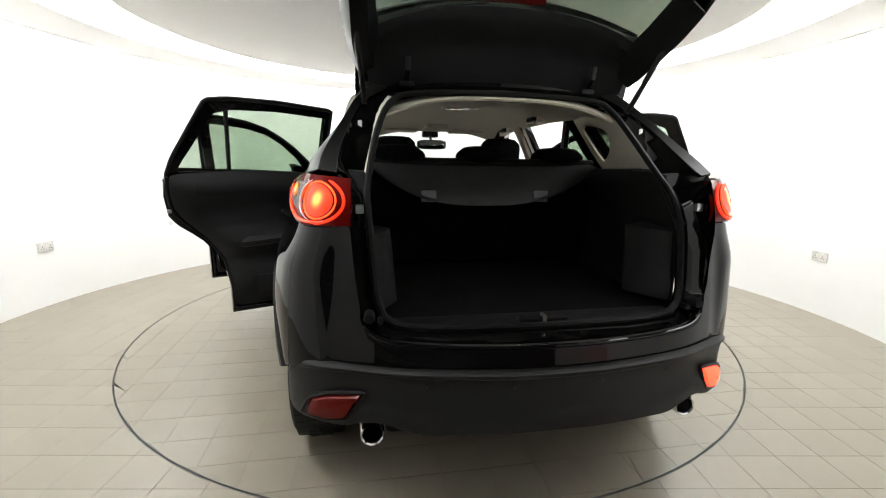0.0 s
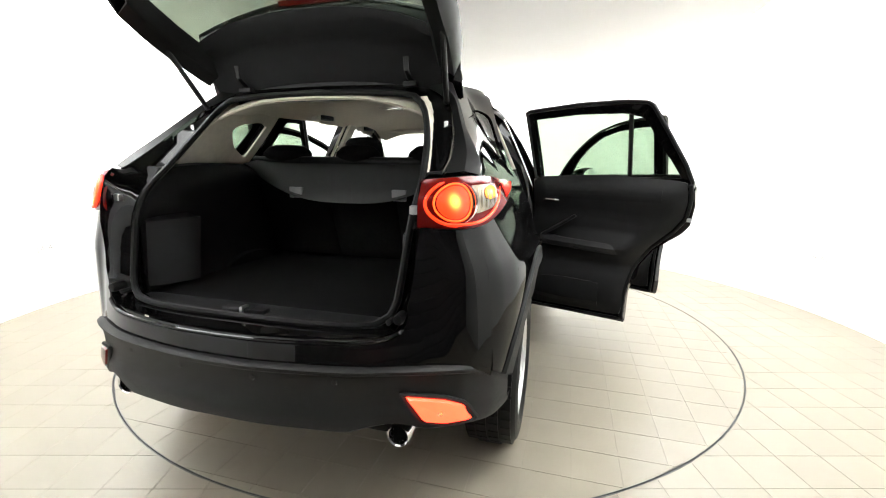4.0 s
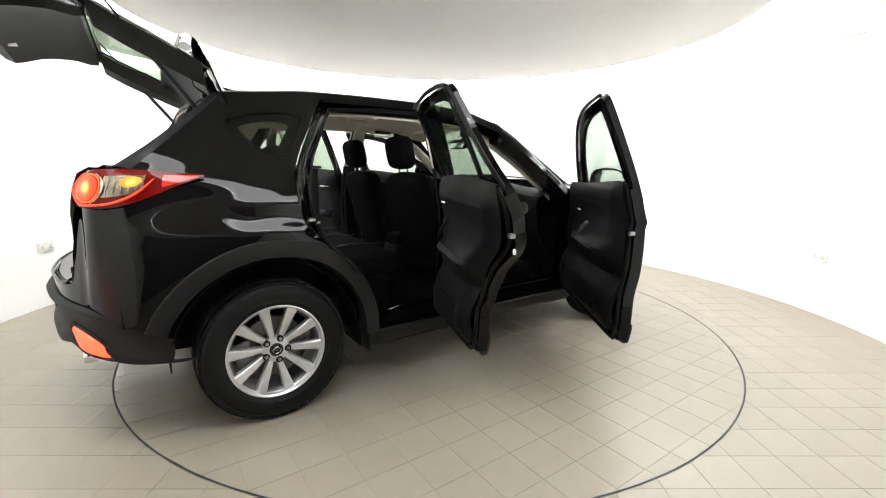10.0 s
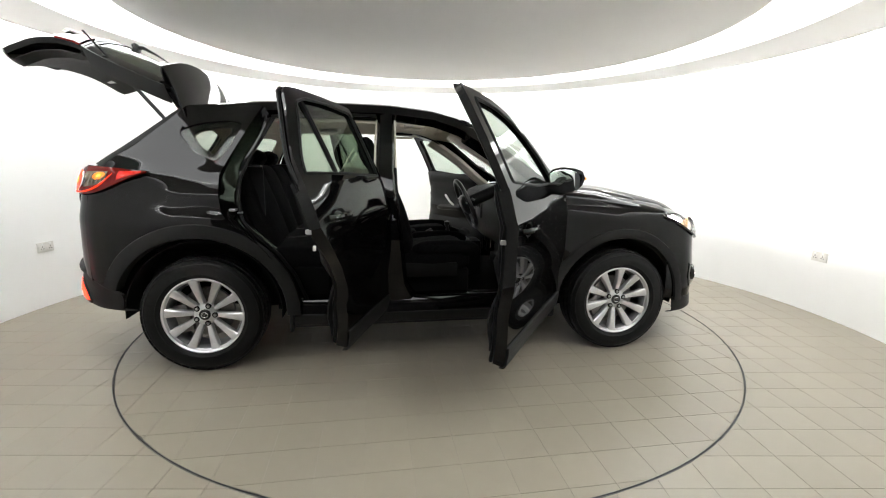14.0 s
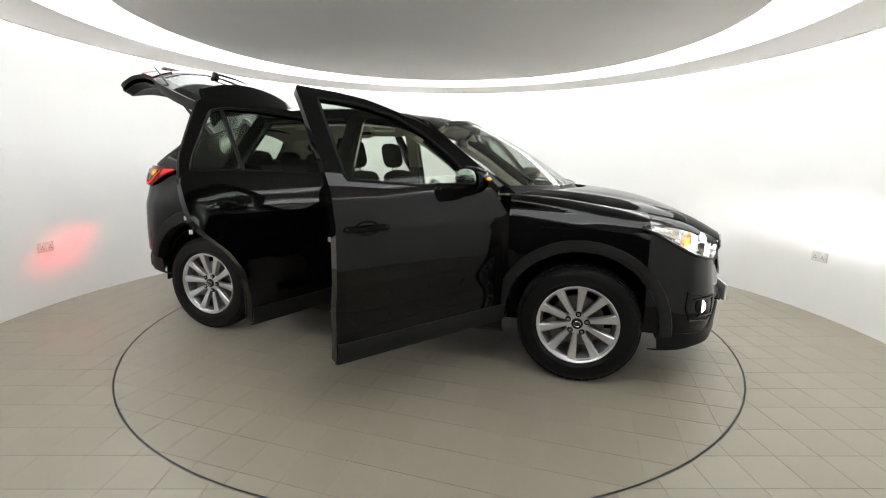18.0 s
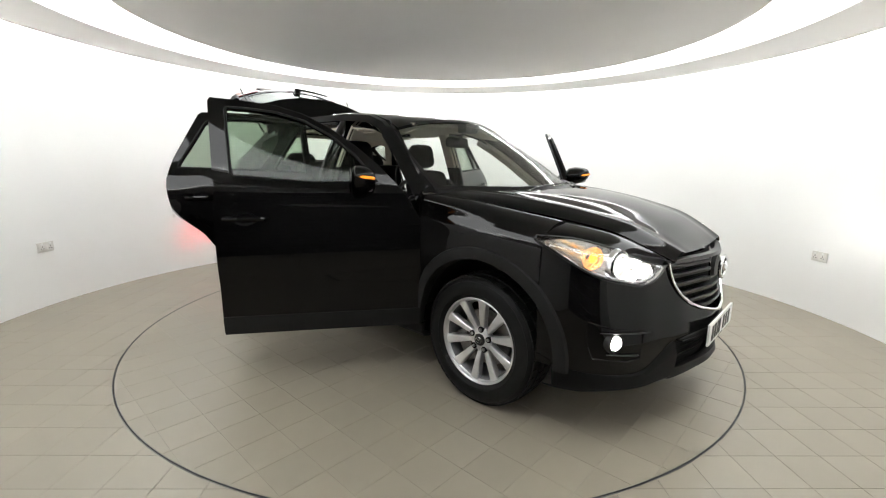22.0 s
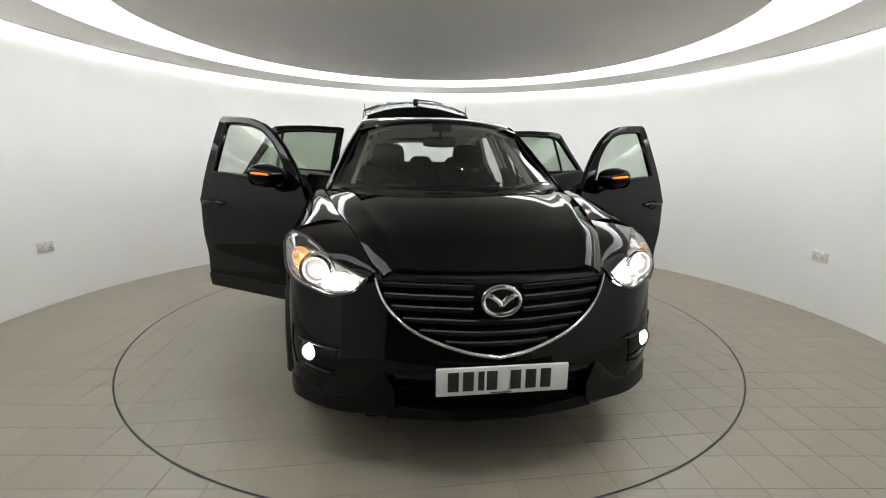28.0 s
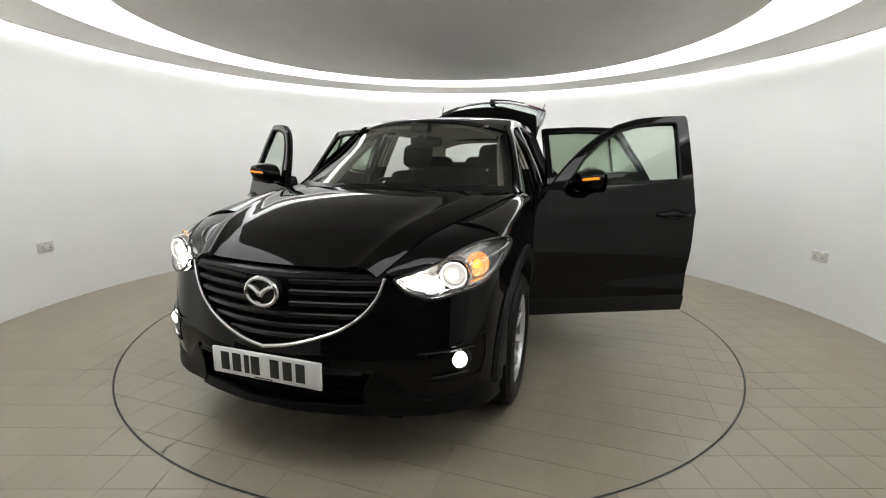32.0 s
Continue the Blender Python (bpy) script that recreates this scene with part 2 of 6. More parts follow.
def sheet(bm, g, thick=0.0, closed_u=False):
    """A grid of points g[row][column] as a skin, with a second skin thick behind it."""
    g = np.array(g, float)
    m, n = g.shape[:2]

    def skin(q):
        return [[bm.verts.new(q[i, j]) for j in range(n)] for i in range(m)]

    def faces(v, flip):
        for i in range(m - 1):
            for j in range(n if closed_u else n - 1):
                k = (j + 1) % n
                f = (v[i][j], v[i][k], v[i + 1][k], v[i + 1][j])
                bm.faces.new(f[::-1] if flip else f)

    a = skin(g)
    faces(a, False)
    if thick:
        du = np.gradient(g, axis=1)
        if closed_u:
            du = np.roll(g, -1, 1) - np.roll(g, 1, 1)
        nrm = np.cross(du, np.gradient(g, axis=0))
        nrm /= np.linalg.norm(nrm, axis=2, keepdims=True) + 1e-12
        mid = g.reshape(-1, 3).mean(axis=0)
        heart = np.array([np.clip(mid[0], -1.3, 1.3), 0.0, 0.8])
        if (nrm * (g - heart)).sum() < 0:
            nrm = -nrm
        b = skin(g - nrm * thick)
        faces(b, True)
        rim = []
        if not closed_u:
            rim += [((i, 0), (i + 1, 0)) for i in range(m - 1)] + [((i + 1, n - 1), (i, n - 1)) for i in range(m - 1)]
        rng = range(n if closed_u else n - 1)
        rim += [((0, (j + 1) % n), (0, j)) for j in rng] + [((m - 1, j), (m - 1, (j + 1) % n)) for j in rng]
        for (i, j), (k, l) in rim:
            bm.faces.new((a[i][j], a[k][l], b[k][l], b[i][j]))
    return bm


def tube(bm, path, r, n=8, flat=1.0, cap=True, closed=False):
    """A round (or flattened) rod along a path of points; r one radius or one for each point."""
    p = [Vector(q) for q in path]
    rs = r if hasattr(r, "__len__") else [r] * len(p)
    rings = []
    side = None
    for i, q in enumerate(p):
        if closed:
            t = (p[(i + 1) % len(p)] - p[i - 1]).normalized()
        else:
            t = (p[min(i + 1, len(p) - 1)] - p[max(i - 1, 0)]).normalized()
        if side is None:
            side = t.cross(Vector((0, 0, 1)) if abs(t.z) < 0.9 else Vector((1, 0, 0))).normalized()
        side = (side - t * side.dot(t)).normalized()
        up = t.cross(side)
        rings.append([bm.verts.new(q + side * math.cos(a) * rs[i] + up * math.sin(a) * rs[i] * flat) for a in [2 * math.pi * k / n for k in range(n)]])
    for i in range(len(rings) if closed else len(rings) - 1):
        a, b = rings[i], rings[(i + 1) % len(rings)]
        for k in range(n):
            bm.faces.new((a[k], a[(k + 1) % n], b[(k + 1) % n], b[k]))
    if cap and not closed:
        bm.faces.new(rings[0][::-1])
        bm.faces.new(rings[-1])
    return bm


def spin(bm, profile, axis="y", centre=(0, 0, 0), n=48, start=0.0, end=2 * math.pi):
    """A turned form: profile of (radius, along the axis)."""
    full = abs(end - start - 2 * math.pi) < 1e-6
    cols = []
    count = n if full else n + 1
    for k in range(count):
        a = start + (end - start) * k / n
        ring = []
        for r, h in profile:
            if axis == "y":
                v = (r * math.cos(a), h, r * math.sin(a))
            elif axis == "z":
                v = (r * math.cos(a), r * math.sin(a), h)
            else:
                v = (h, r * math.cos(a), r * math.sin(a))
            ring.append(bm.verts.new(Vector(v) + Vector(centre)))
        cols.append(ring)
    for k in range(n):
        a, b = cols[k], cols[(k + 1) % count]
        for i in range(len(profile) - 1):
            if profile[i][0] < 1e-9 and profile[i + 1][0] < 1e-9:
                continue
            bm.faces.new((a[i], b[i], b[i + 1], a[i + 1]))
    bmesh.ops.remove_doubles(bm, verts=bm.verts, dist=1e-6)
    return bm


def block(bm, x0, x1, y0, y1, z0, z1, bevel=0.0, seg=2, m=None):
    """A box with rounded edges, placed by the matrix m."""
    made = bmesh.ops.create_cube(bm, size=1.0, matrix=Matrix.Translation(((x0 + x1) / 2, (y0 + y1) / 2, (z0 + z1) / 2)) @ Matrix.Diagonal((abs(x1 - x0), abs(y1 - y0), abs(z1 - z0), 1)))
    vs = made["verts"]
    if bevel:
        edges = list({e for v in vs for e in v.link_edges})
        res = bmesh.ops.bevel(bm, geom=edges, offset=bevel, segments=seg, affect="EDGES", profile=0.6)
        vs = list({v for f in res["faces"] for v in f.verts})
    if m:
        bmesh.ops.transform(bm, matrix=m, verts=vs)
    return bm


def slab(bm, outline, lo, hi, axis="y"):
    """A flat shape: outline of 2D points drawn out from lo to hi along an axis."""
    def at(p, h):
        return {"y": (p[0], h, p[1]), "x": (h, p[0], p[1]), "z": (p[0], p[1], h)}[axis]
    a = [bm.verts.new(at(p, lo)) for p in outline]
    b = [bm.verts.new(at(p, hi)) for p in outline]
    n = len(a)
    bm.faces.new(a)
    bm.faces.new(b[::-1])
    for i in range(n):
        bm.faces.new((a[i], b[i], b[(i + 1) % n], a[(i + 1) % n]))
    bmesh.ops.recalc_face_normals(bm, faces=bm.faces)
    return bm


def flipped(g, s):
    """The grid g, built for the left side (y > 0), on side s."""
    g = np.array(g, float)
    g[..., 1] *= s
    return g if s > 0 else g[:, ::-1]


def arc(cx, cz, r, a0, a1, n):
    return [(cx + r * math.cos(radians(a)), cz + r * math.sin(radians(a))) for a in np.linspace(a0, a1, n)]
# ---- the round studio ----
ROOM_R, TABLE_R, CEIL_Z = 3.42, 2.242, 2.332
ROOM_C = Vector((0, -0.06, 0))
DOOR_HALF = 1.50
gap = math.asin(DOOR_HALF / ROOM_R)
A0, A1 = -math.pi / 2 + gap, 1.5 * math.pi - gap

bm = bmesh.new()
spin(bm, [(ROOM_R, -0.02), (ROOM_R, CEIL_Z + 0.25), (ROOM_R + 0.15, CEIL_Z + 0.25), (ROOM_R + 0.15, -0.02), (ROOM_R, -0.02)], "z", ROOM_C, n=160, start=A0, end=A1)
tagged(part("wall_round", bm, WALLPAINT), "smooth white painted curved studio wall", "wall", kind="structure")
door_y = ROOM_C.y - ROOM_R * math.cos(gap)
for name, x0, x1, y0, y1 in (("wall_doorway_west", -DOOR_HALF - 0.15, -DOOR_HALF, -4.3, door_y), ("wall_doorway_east", DOOR_HALF, DOOR_HALF + 0.15, -4.3, door_y), ):
    bm = block(bmesh.new(), x0, x1, y0, y1, -0.02, CEIL_Z + 0.25, 0.004)
    tagged(part(name, bm, WALLPAINT), "plain white painted side wall of the car entrance", "wall", kind="structure")

# Unseen behind the camera: an assumed shutter, added for dark reflections in the car.
shutter = tagged(new("assumed_shutter"), "assumed charcoal roller shutter, unseen, that darkens the car's reflections", "roller shutter")
for k in range(26):
    z0 = 0.005 + k * 0.1
    part("slat", block(bmesh.new(), -DOOR_HALF + 0.004, DOOR_HALF - 0.004, -4.16, -4.13, z0, z0 + 0.096, 0.008), SHUTTER, shutter)

# lowered ceiling: outer soffit, glowing cove, inner disc
bm = bmesh.new()
rim_r = ROOM_R - 0.052
spin(bm, [(2.775, CEIL_Z), (rim_r - 0.022, CEIL_Z), (rim_r - 0.020, CEIL_Z - 0.008), (rim_r, CEIL_Z - 0.008), (rim_r, CEIL_Z + 0.06), (2.79, CEIL_Z + 0.06), (2.775, CEIL_Z)], "z", n=160)
for v in bm.verts:
    # the outer edge follows the wall, the inner one the cove
    k = min(max((math.hypot(v.co.x, v.co.y) - 2.8) / 0.55, 0), 1)
    v.co += ROOM_C * (0.3 + 0.7 * k)
tagged(part("ceiling", bm, CEILPAINT), "white painted ceiling soffit with a shadow gap at the wall", "ceiling", kind="structure")
bm = bmesh.new()
spin(bm, [(0, CEIL_Z - 0.015), (2.222, CEIL_Z - 0.015), (2.235, CEIL_Z - 0.005), (2.235, CEIL_Z + 0.06), (0, CEIL_Z + 0.06)], "z", n=160)
tagged(part("ceiling_disc", bm, CEILPAINT), "round white painted lowered ceiling panel", "ceiling", kind="structure")
bm = bmesh.new()
spin(bm, [(2.15, CEIL_Z + 0.09), (2.90, CEIL_Z + 0.09), (2.90, CEIL_Z + 0.12), (2.15, CEIL_Z + 0.12), (2.15, CEIL_Z + 0.09)], "z", n=160)
tagged(part("cove_light", bm, COVE), "glowing white ring light in the ceiling cove", "ceiling light", kind="structure")
bm = bmesh.new()
spin(bm, [(ROOM_R - 0.048, CEIL_Z + 0.03), (ROOM_R - 0.006, CEIL_Z + 0.03)], "z", ROOM_C, n=160)
tagged(part("wall_wash_light", bm, WASH), "thin glowing light line between ceiling and wall", "ceiling light", kind="structure")
bm = block(bmesh.new(), -3.9, 3.9, -4.6, 3.9, CEIL_Z + 0.25, CEIL_Z + 0.35)
tagged(part("ceiling_upper", bm, CEILPAINT), "plain white upper ceiling above the cove", "ceiling", kind="structure")

# floor: grout bed, fixed tiles round the turntable
bm = bmesh.new()
spin(bm, [(TABLE_R + 0.005, -0.003), (ROOM_R + 0.12, -0.003), (ROOM_R + 0.12, -0.2), (TABLE_R + 0.005, -0.2), (TABLE_R + 0.005, -0.003)], "z", n=128)
block(bm, -DOOR_HALF, DOOR_HALF, -4.3, door_y - 0.05, -0.2, -0.0060)
floor = tagged(part("floor", bm, GROUT), "beige tiled studio floor with thin darker joints", "floor", kind="structure")
bm = block(bmesh.new(), -4.0, 4.0, -4.6, 4.0, -0.4, -0.22)
tagged(part("floor_slab", bm, GROUT), "concrete slab under the studio floor", "floor", kind="structure")

bm = bmesh.new()
spin(bm, [(TABLE_R - 0.004, -0.03), (TABLE_R - 0.004, 0.0008), (TABLE_R - 0.003, 0.0015), (TABLE_R - 0.001, 0.0015), (TABLE_R, -0.02)], "z", n=160)
edge_ring = bm
bm = bmesh.new()
spin(bm, [(TABLE_R + 0.003, -0.02), (TABLE_R + 0.004, 0.001), (TABLE_R + 0.006, 0.001), (TABLE_R + 0.007, 0.0), (TABLE_R + 0.007, -0.03)], "z", n=160)
tagged(part("turntable_rim", bm, RIM), "thin polished steel ring set flush into the floor", "floor trim", kind="structure")

# double sockets on the wall
def wall_socket(name, ang, z):
    base = tagged(new(name), "white double wall socket plate", "wall socket", "wall sockets")
    base.matrix_basis = pose(ROOM_C.x + ROOM_R * math.cos(ang), ROOM_C.y + ROOM_R * math.sin(ang), z, 0, 0, math.degrees(ang) - 90)
    part("backplate", block(bmesh.new(), -0.073, 0.073, -0.012, 0.0, -0.043, 0.043, 0.003), SOCKET, base)
    for sx in (-0.037, 0.037):
        b2 = block(bmesh.new(), sx - 0.028, sx + 0.028, -0.016, -0.012, -0.03, 0.018, 0.002)
        sock = part("socket_face", b2, SOCKET, base)
        for px, pz, w, h in ((0, 0.006, 0.003, 0.006), (-0.011, -0.012, 0.005, 0.003), (0.011, -0.012, 0.005, 0.003)):
            part("pin_hole", block(bmesh.new(), sx + px - w, sx + px + w, -0.0168, -0.0155, pz - h, pz + h), INK, sock)
        part("switch", block(bmesh.new(), sx - 0.007, sx + 0.007, -0.019, -0.012, 0.022, 0.036, 0.001), WHITE, base)
    return base


# ---- the car: x forward, y to its left, z up, origin on the ground between the axles ----
WHEEL_X, WHEEL_R, HUB_Z = 1.352, 0.362, 0.355
R_ARCH, F_ARCH = 0.556, 0.515
HATCH_HINGE = Vector((-1.50, 0, 1.555))
HATCH_OPEN = 74
OPEN = {(1, "front"): -63.5, (-1, "front"): 54.5, (1, "rear"): -66.5, (-1, "rear"): 69.5}

car = tagged(new("car"), "black five-door SUV with all doors and tailgate open", "car")


def smooth(v, xs, ys):
    """A soft curve through the points (xs, ys), without corners."""
    k = min(max(int(np.searchsorted(xs, v)) - 1, 0), len(xs) - 2)
    v = min(max(v, xs[0]), xs[-1])

    def slope(i):
        a, b = max(i - 1, 0), min(i + 1, len(xs) - 1)
        return (ys[b] - ys[a]) / (xs[b] - xs[a])
    h = xs[k + 1] - xs[k]
    t = (v - xs[k]) / h
    return ((1 + 2 * t) * (1 - t) ** 2 * ys[k] + t * (1 - t) ** 2 * h * slope(k) + t * t * (3 - 2 * t) * ys[k + 1] + t * t * (t - 1) * h * slope(k + 1))


def half_width(x, z):
    """Half the width of the body at a height: waist, tumblehome above, tuck-in below, drawn in at both ends."""
    w = smooth(x, [-2.06, -2.0, -1.93, -1.86, -1.78, -1.6, -1.5, -1.2, -0.6, 0.0, 0.9, 1.4, 1.7, 1.85, 1.95, 2.05], [0.72, 0.79, 0.838, 0.862, 0.880, 0.8985, 0.903, 0.908, 0.90, 0.897, 0.90, 0.905, 0.885, 0.85, 0.81, 0.74])
    p = smooth(z, [0.2, 0.32, 0.42, 0.55, 0.68, 0.8, 0.92, 1.0, 1.08, 1.16, 1.25, 1.4, 1.5, 1.58, 1.62, 1.66, 1.69], [-0.07, -0.045, -0.03, -0.018, -0.004, 0.0, 0.0, -0.006, -0.02, -0.043, -0.08, -0.15, -0.20, -0.242, -0.272, -0.345, -0.46])
    crease = 0.011 * math.exp(-((z - (0.955 + 0.045 * math.cos(x * 1.1))) / 0.03) ** 2)
    flank = 0.012 * math.exp(-((z - 0.60) / 0.10) ** 2) * (1 if -0.9 < x < 0.95 else 0)
    k = min(max((-0.92 - x) / 0.36, 0), 1)
    d = math.hypot(x + WHEEL_X, z - HUB_Z) - 0.535
    reach = min(max((-1.42 - x) / 0.30, 0), 1)
    q = min(max((d - 0.04) / (0.11 + 0.19 * reach * reach * (3 - 2 * reach)), 0), 1)
    flare = 0.034 * (1 - q * q * (3 - 2 * q)) + 0.026 * min(max((-1.56 - x) / 0.25, 0), 1) * math.exp(-((z - 1.29) / 0.07) ** 2)
    up, over = min(max((z - 0.92) / 0.16, 0), 1), min(max((z - 1.08) / 0.12, 0), 1)
    flare -= 0.032 * reach * reach * (3 - 2 * reach) * up * up * (3 - 2 * up) * (1 - over * over * (3 - 2 * over))
    haunch = k * k * (3 - 2 * k) * ((smooth(z, [0.6, 0.80, 0.92, 1.0, 1.05, 1.085, 1.11, 1.195, 1.25, 1.30, 1.35, 1.45, 1.55, 1.62, 1.66, 1.69], [-0.012, 0.0, 0.0, -0.006, -0.013, -0.022, -0.033, -0.077, -0.118, -0.152, -0.184, -0.246, -0.306, -0.350, -0.395, -0.48]) - p if 0.6 < z < 1.69 else 0.0) + flare)
    return w + p + crease * (1 - k) - flank + haunch


def taper(x):
    """How far the front of the roof is drawn in over the windscreen pillars."""
    k = min(max((x + 0.45) / 0.75, 0), 1)
    return 0.062 * k * k * (3 - 2 * k)


def on_side(g, s, out=0.0):
    """Grid of (x, z) laid on the body's skin on side s."""
    g = np.array(g)
    q = np.zeros((*g.shape[:2], 3))
    for i in range(g.shape[0]):
        for j in range(g.shape[1]):
            x, z = g[i, j]
            q[i, j] = (x, half_width(x, z) + out, z)
    return flipped(q, s)


def side_panel(bottom, top, left, right, s, thick=0.018, nu=28, nv=20, out=0.0):
    """A body panel between four lines of (x, z); bottom and top run forward to back or back to front alike."""
    g = coons(resample(bottom, nu), resample(top, nu), resample(left, nv), resample(right, nv))
    return sheet(bmesh.new(), on_side(g, s, out), thick)


def ring_panel(outer, inner, s, thick=0.03, n=72, out=0.0, rows=8):
    """A frame between two closed lines of (x, z)."""
    o, i = resample(list(outer) + [outer[0]], n + 1)[:-1], resample(list(inner) + [inner[0]], n + 1)[:-1]
    g = [o * (1 - k) + i * k for k in np.linspace(0, 1, rows)]
    return sheet(bmesh.new(), on_side(np.array(g), s, out), thick, closed_u=True)


def rounded(pts, r, n=5):
    """A closed outline with its corners rounded."""
    p = [np.array(q, float) for q in pts]
    out = []
    for i in range(len(p)):
        a, b, c = p[i - 1], p[i], p[(i + 1) % len(p)]
        ua, uc = (a - b), (c - b)
        la, lc = np.linalg.norm(ua), np.linalg.norm(uc)
        d = min(r, la * 0.45, lc * 0.45)
        s, e = b + ua / la * d, b + uc / lc * d
        for t in np.linspace(0, 1, n):
            out.append(tuple((1 - t) ** 2 * s + 2 * t * (1 - t) * b + t * t * e))
    return out


# outlines of the doors (closed), as lines of (x, z)
F_TOP = [(0.80, 1.125), (0.68, 1.25), (0.536, 1.372), (0.40, 1.465), (0.255, 1.54), (0.10, 1.585), (-0.05, 1.605), (-0.25, 1.620)]
F_FRONT = [(0.90, 0.335), (0.925, 0.55), (0.92, 0.8), (0.885, 0.98), (0.80, 1.125)]
R_FRONT = [(-0.20, 0.335), (-0.225, 0.6), (-0.245, 0.9), (-0.26, 1.175)]
R_REAR = [(-0.882, 0.345), (-0.882, 0.50), (-0.915, 0.66), (-1.0, 0.79), (-1.12, 0.90), (-1.18, 0.98), (-1.197, 1.08), (-1.193, 1.17)]
R_REAR_UP = [(-1.193, 1.17), (-1.150, 1.29), (-1.075, 1.43), (-0.978, 1.608)]
R_TOP = [(-0.264, 1.596), (-0.6, 1.618), (-0.85, 1.620), (-0.978, 1.608)]


def wheel(name, x, s, label=""):
    y = 0.792 * s
    hub = part(name, spin(bmesh.new(), [(0.055, -0.09), (0.055, 0.02), (0.03, 0.045), (0.0, 0.045)], "y", n=24), SATIN, car, label)
    hub.location, hub.rotation_euler = (x, y, HUB_Z), (0, radians(13 if x < 0 else 31), 0 if s > 0 else math.pi)
    bm = bmesh.new()
    spin(bm, [(0.235, -0.095), (0.246, -0.106), (0.285, -0.116), (0.316, -0.112), (0.334, -0.101), (0.344, -0.085), (0.352, -0.03), (0.352, 0.03), (0.344, 0.085), (0.334, 0.101), (0.326, 0.107), (0.3235, 0.110), (0.3215, 0.1085), (0.306, 0.1145), (0.286, 0.1165), (0.264, 0.1145), (0.262, 0.1158), (0.258, 0.1150), (0.256, 0.1125), (0.246, 0.107), (0.235, 0.099), (0.228, 0.05), (0.228, -0.05), (0.235, -0.095)], "y", n=72)
    tyre = part("tyre", bm, RUBBER, hub)
    bm = bmesh.new()
    for row, (h0, h1, ph) in enumerate(((-0.094, -0.055, 0), (-0.047, -0.005, 0.5), (0.003, 0.045, 0.2), (0.053, 0.094, 0.7))):
        for k in range(44):
            a = 2 * math.pi * (k + ph) / 44
            rr = 0.3580 if abs(h0 + h1) < 0.12 else 0.3500
            block(bm, -0.0225, 0.0225, h0, h1, rr - 0.008, rr, m=Matrix.Rotation(a, 4, "Y"))
    part("tread", bm, RUBBER, hub)
    bm = bmesh.new()
    spin(bm, [(0.216, 0.078), (0.222, 0.085), (0.224, 0.096), (0.231, 0.102), (0.237, 0.100), (0.238, 0.088)], "y", n=64)
    part("rim", bm, ALLOY, hub, "silver alloy rim")
    part("barrel", spin(bmesh.new(), [(0.228, -0.09), (0.217, -0.085), (0.205, -0.04), (0.201, 0.04), (0.210, 0.072), (0.217, 0.079)], "y", n=64), BARREL, hub)
    for k in range(10):
        a = 2 * math.pi * k / 10
        bm = bmesh.new()
        rows = []
        for r, hw, h in ((0.040, 0.0125, 0.054), (0.075, 0.0150, 0.062), (0.12, 0.0185, 0.073), (0.17, 0.0225, 0.080), (0.205, 0.0270, 0.084), (0.223, 0.032, 0.086)):
            rows.append((r, hw, h))
        for prof in (((-1, -0.034), (-0.93, -0.004)), ((-0.93, -0.004), (-0.72, 0.001)), ((-0.72, 0.001), (0.0, 0.003), (0.72, 0.001)), ((0.72, 0.001), (0.93, -0.004)), ((0.93, -0.004), (1, -0.034))):
            sheet(bm, [[(q * hw, h + d, r) for q, d in prof] for r, hw, h in rows])
        bmesh.ops.rotate(bm, verts=bm.verts, cent=(0, 0, 0), matrix=Matrix.Rotation(a, 3, "Y"))
        part("spoke", bm, ALLOY, hub)
    bm = bmesh.new()
    spin(bm, [(0.066, 0.03), (0.070, 0.052), (0.062, 0.064), (0.034, 0.070), (0.032, 0.066)], "y", n=40)
    part("hub_ring", bm, ALLOY, hub)
    bm = spin(bmesh.new(), [(0.033, 0.06), (0.033, 0.074), (0.028, 0.079), (0.0, 0.080)], "y", n=32)
    cap = part("centre_cap", bm, SATIN, hub, "black centre cap with a silver badge")
    bm = tube(bmesh.new(), [(0.019 * math.cos(a), 0.080, 0.016 * math.sin(a)) for a in np.linspace(0, 2 * math.pi, 20, endpoint=False)], 0.0022, 5, closed=True)
    tube(bm, [(-0.013, 0.081, 0.009), (0, 0.081, -0.001), (0.013, 0.081, 0.009)], 0.002, 5)
    bmesh.ops.rotate(bm, verts=bm.verts, cent=(0, 0, 0), matrix=Matrix.Rotation(-hub.rotation_euler.y, 3, "Y"))
    part("cap_badge", bm, CHROME, hub)
    for k in range(5):
        a = 2 * math.pi * (k + 0.5) / 5
        bm = spin(bmesh.new(), [(0.0, 0.078), (0.008, 0.0765), (0.0095, 0.070), (0.010, 0.05)], "y", (0.057 * math.sin(a), 0, 0.057 * math.cos(a)), n=10)
        part("wheel_nut", bm, STEEL, hub)
        # flat dark disc stands in for the shade in the nut's recess
        bm = spin(bmesh.new(), [(0.0, 0.0705), (0.0165, 0.0705), (0.0165, 0.05)], "y", (0.057 * math.sin(a), 0, 0.057 * math.cos(a)), n=16)
        part("nut_shade", bm, DARK, hub)
    bm = spin(bmesh.new(), [(0.06, -0.02), (0.155, -0.02), (0.157, -0.01), (0.157, 0.0), (0.155, 0.008), (0.075, 0.008), (0.07, 0.02), (0.03, 0.02)], "y", n=48)
    part("brake_disc", bm, DISC, hub)
    bm = block(bmesh.new(), 0.10, 0.185, -0.035, 0.035, -0.09, 0.09, 0.015)
    part("brake_caliper", bm, DISC, hub)
    return hub


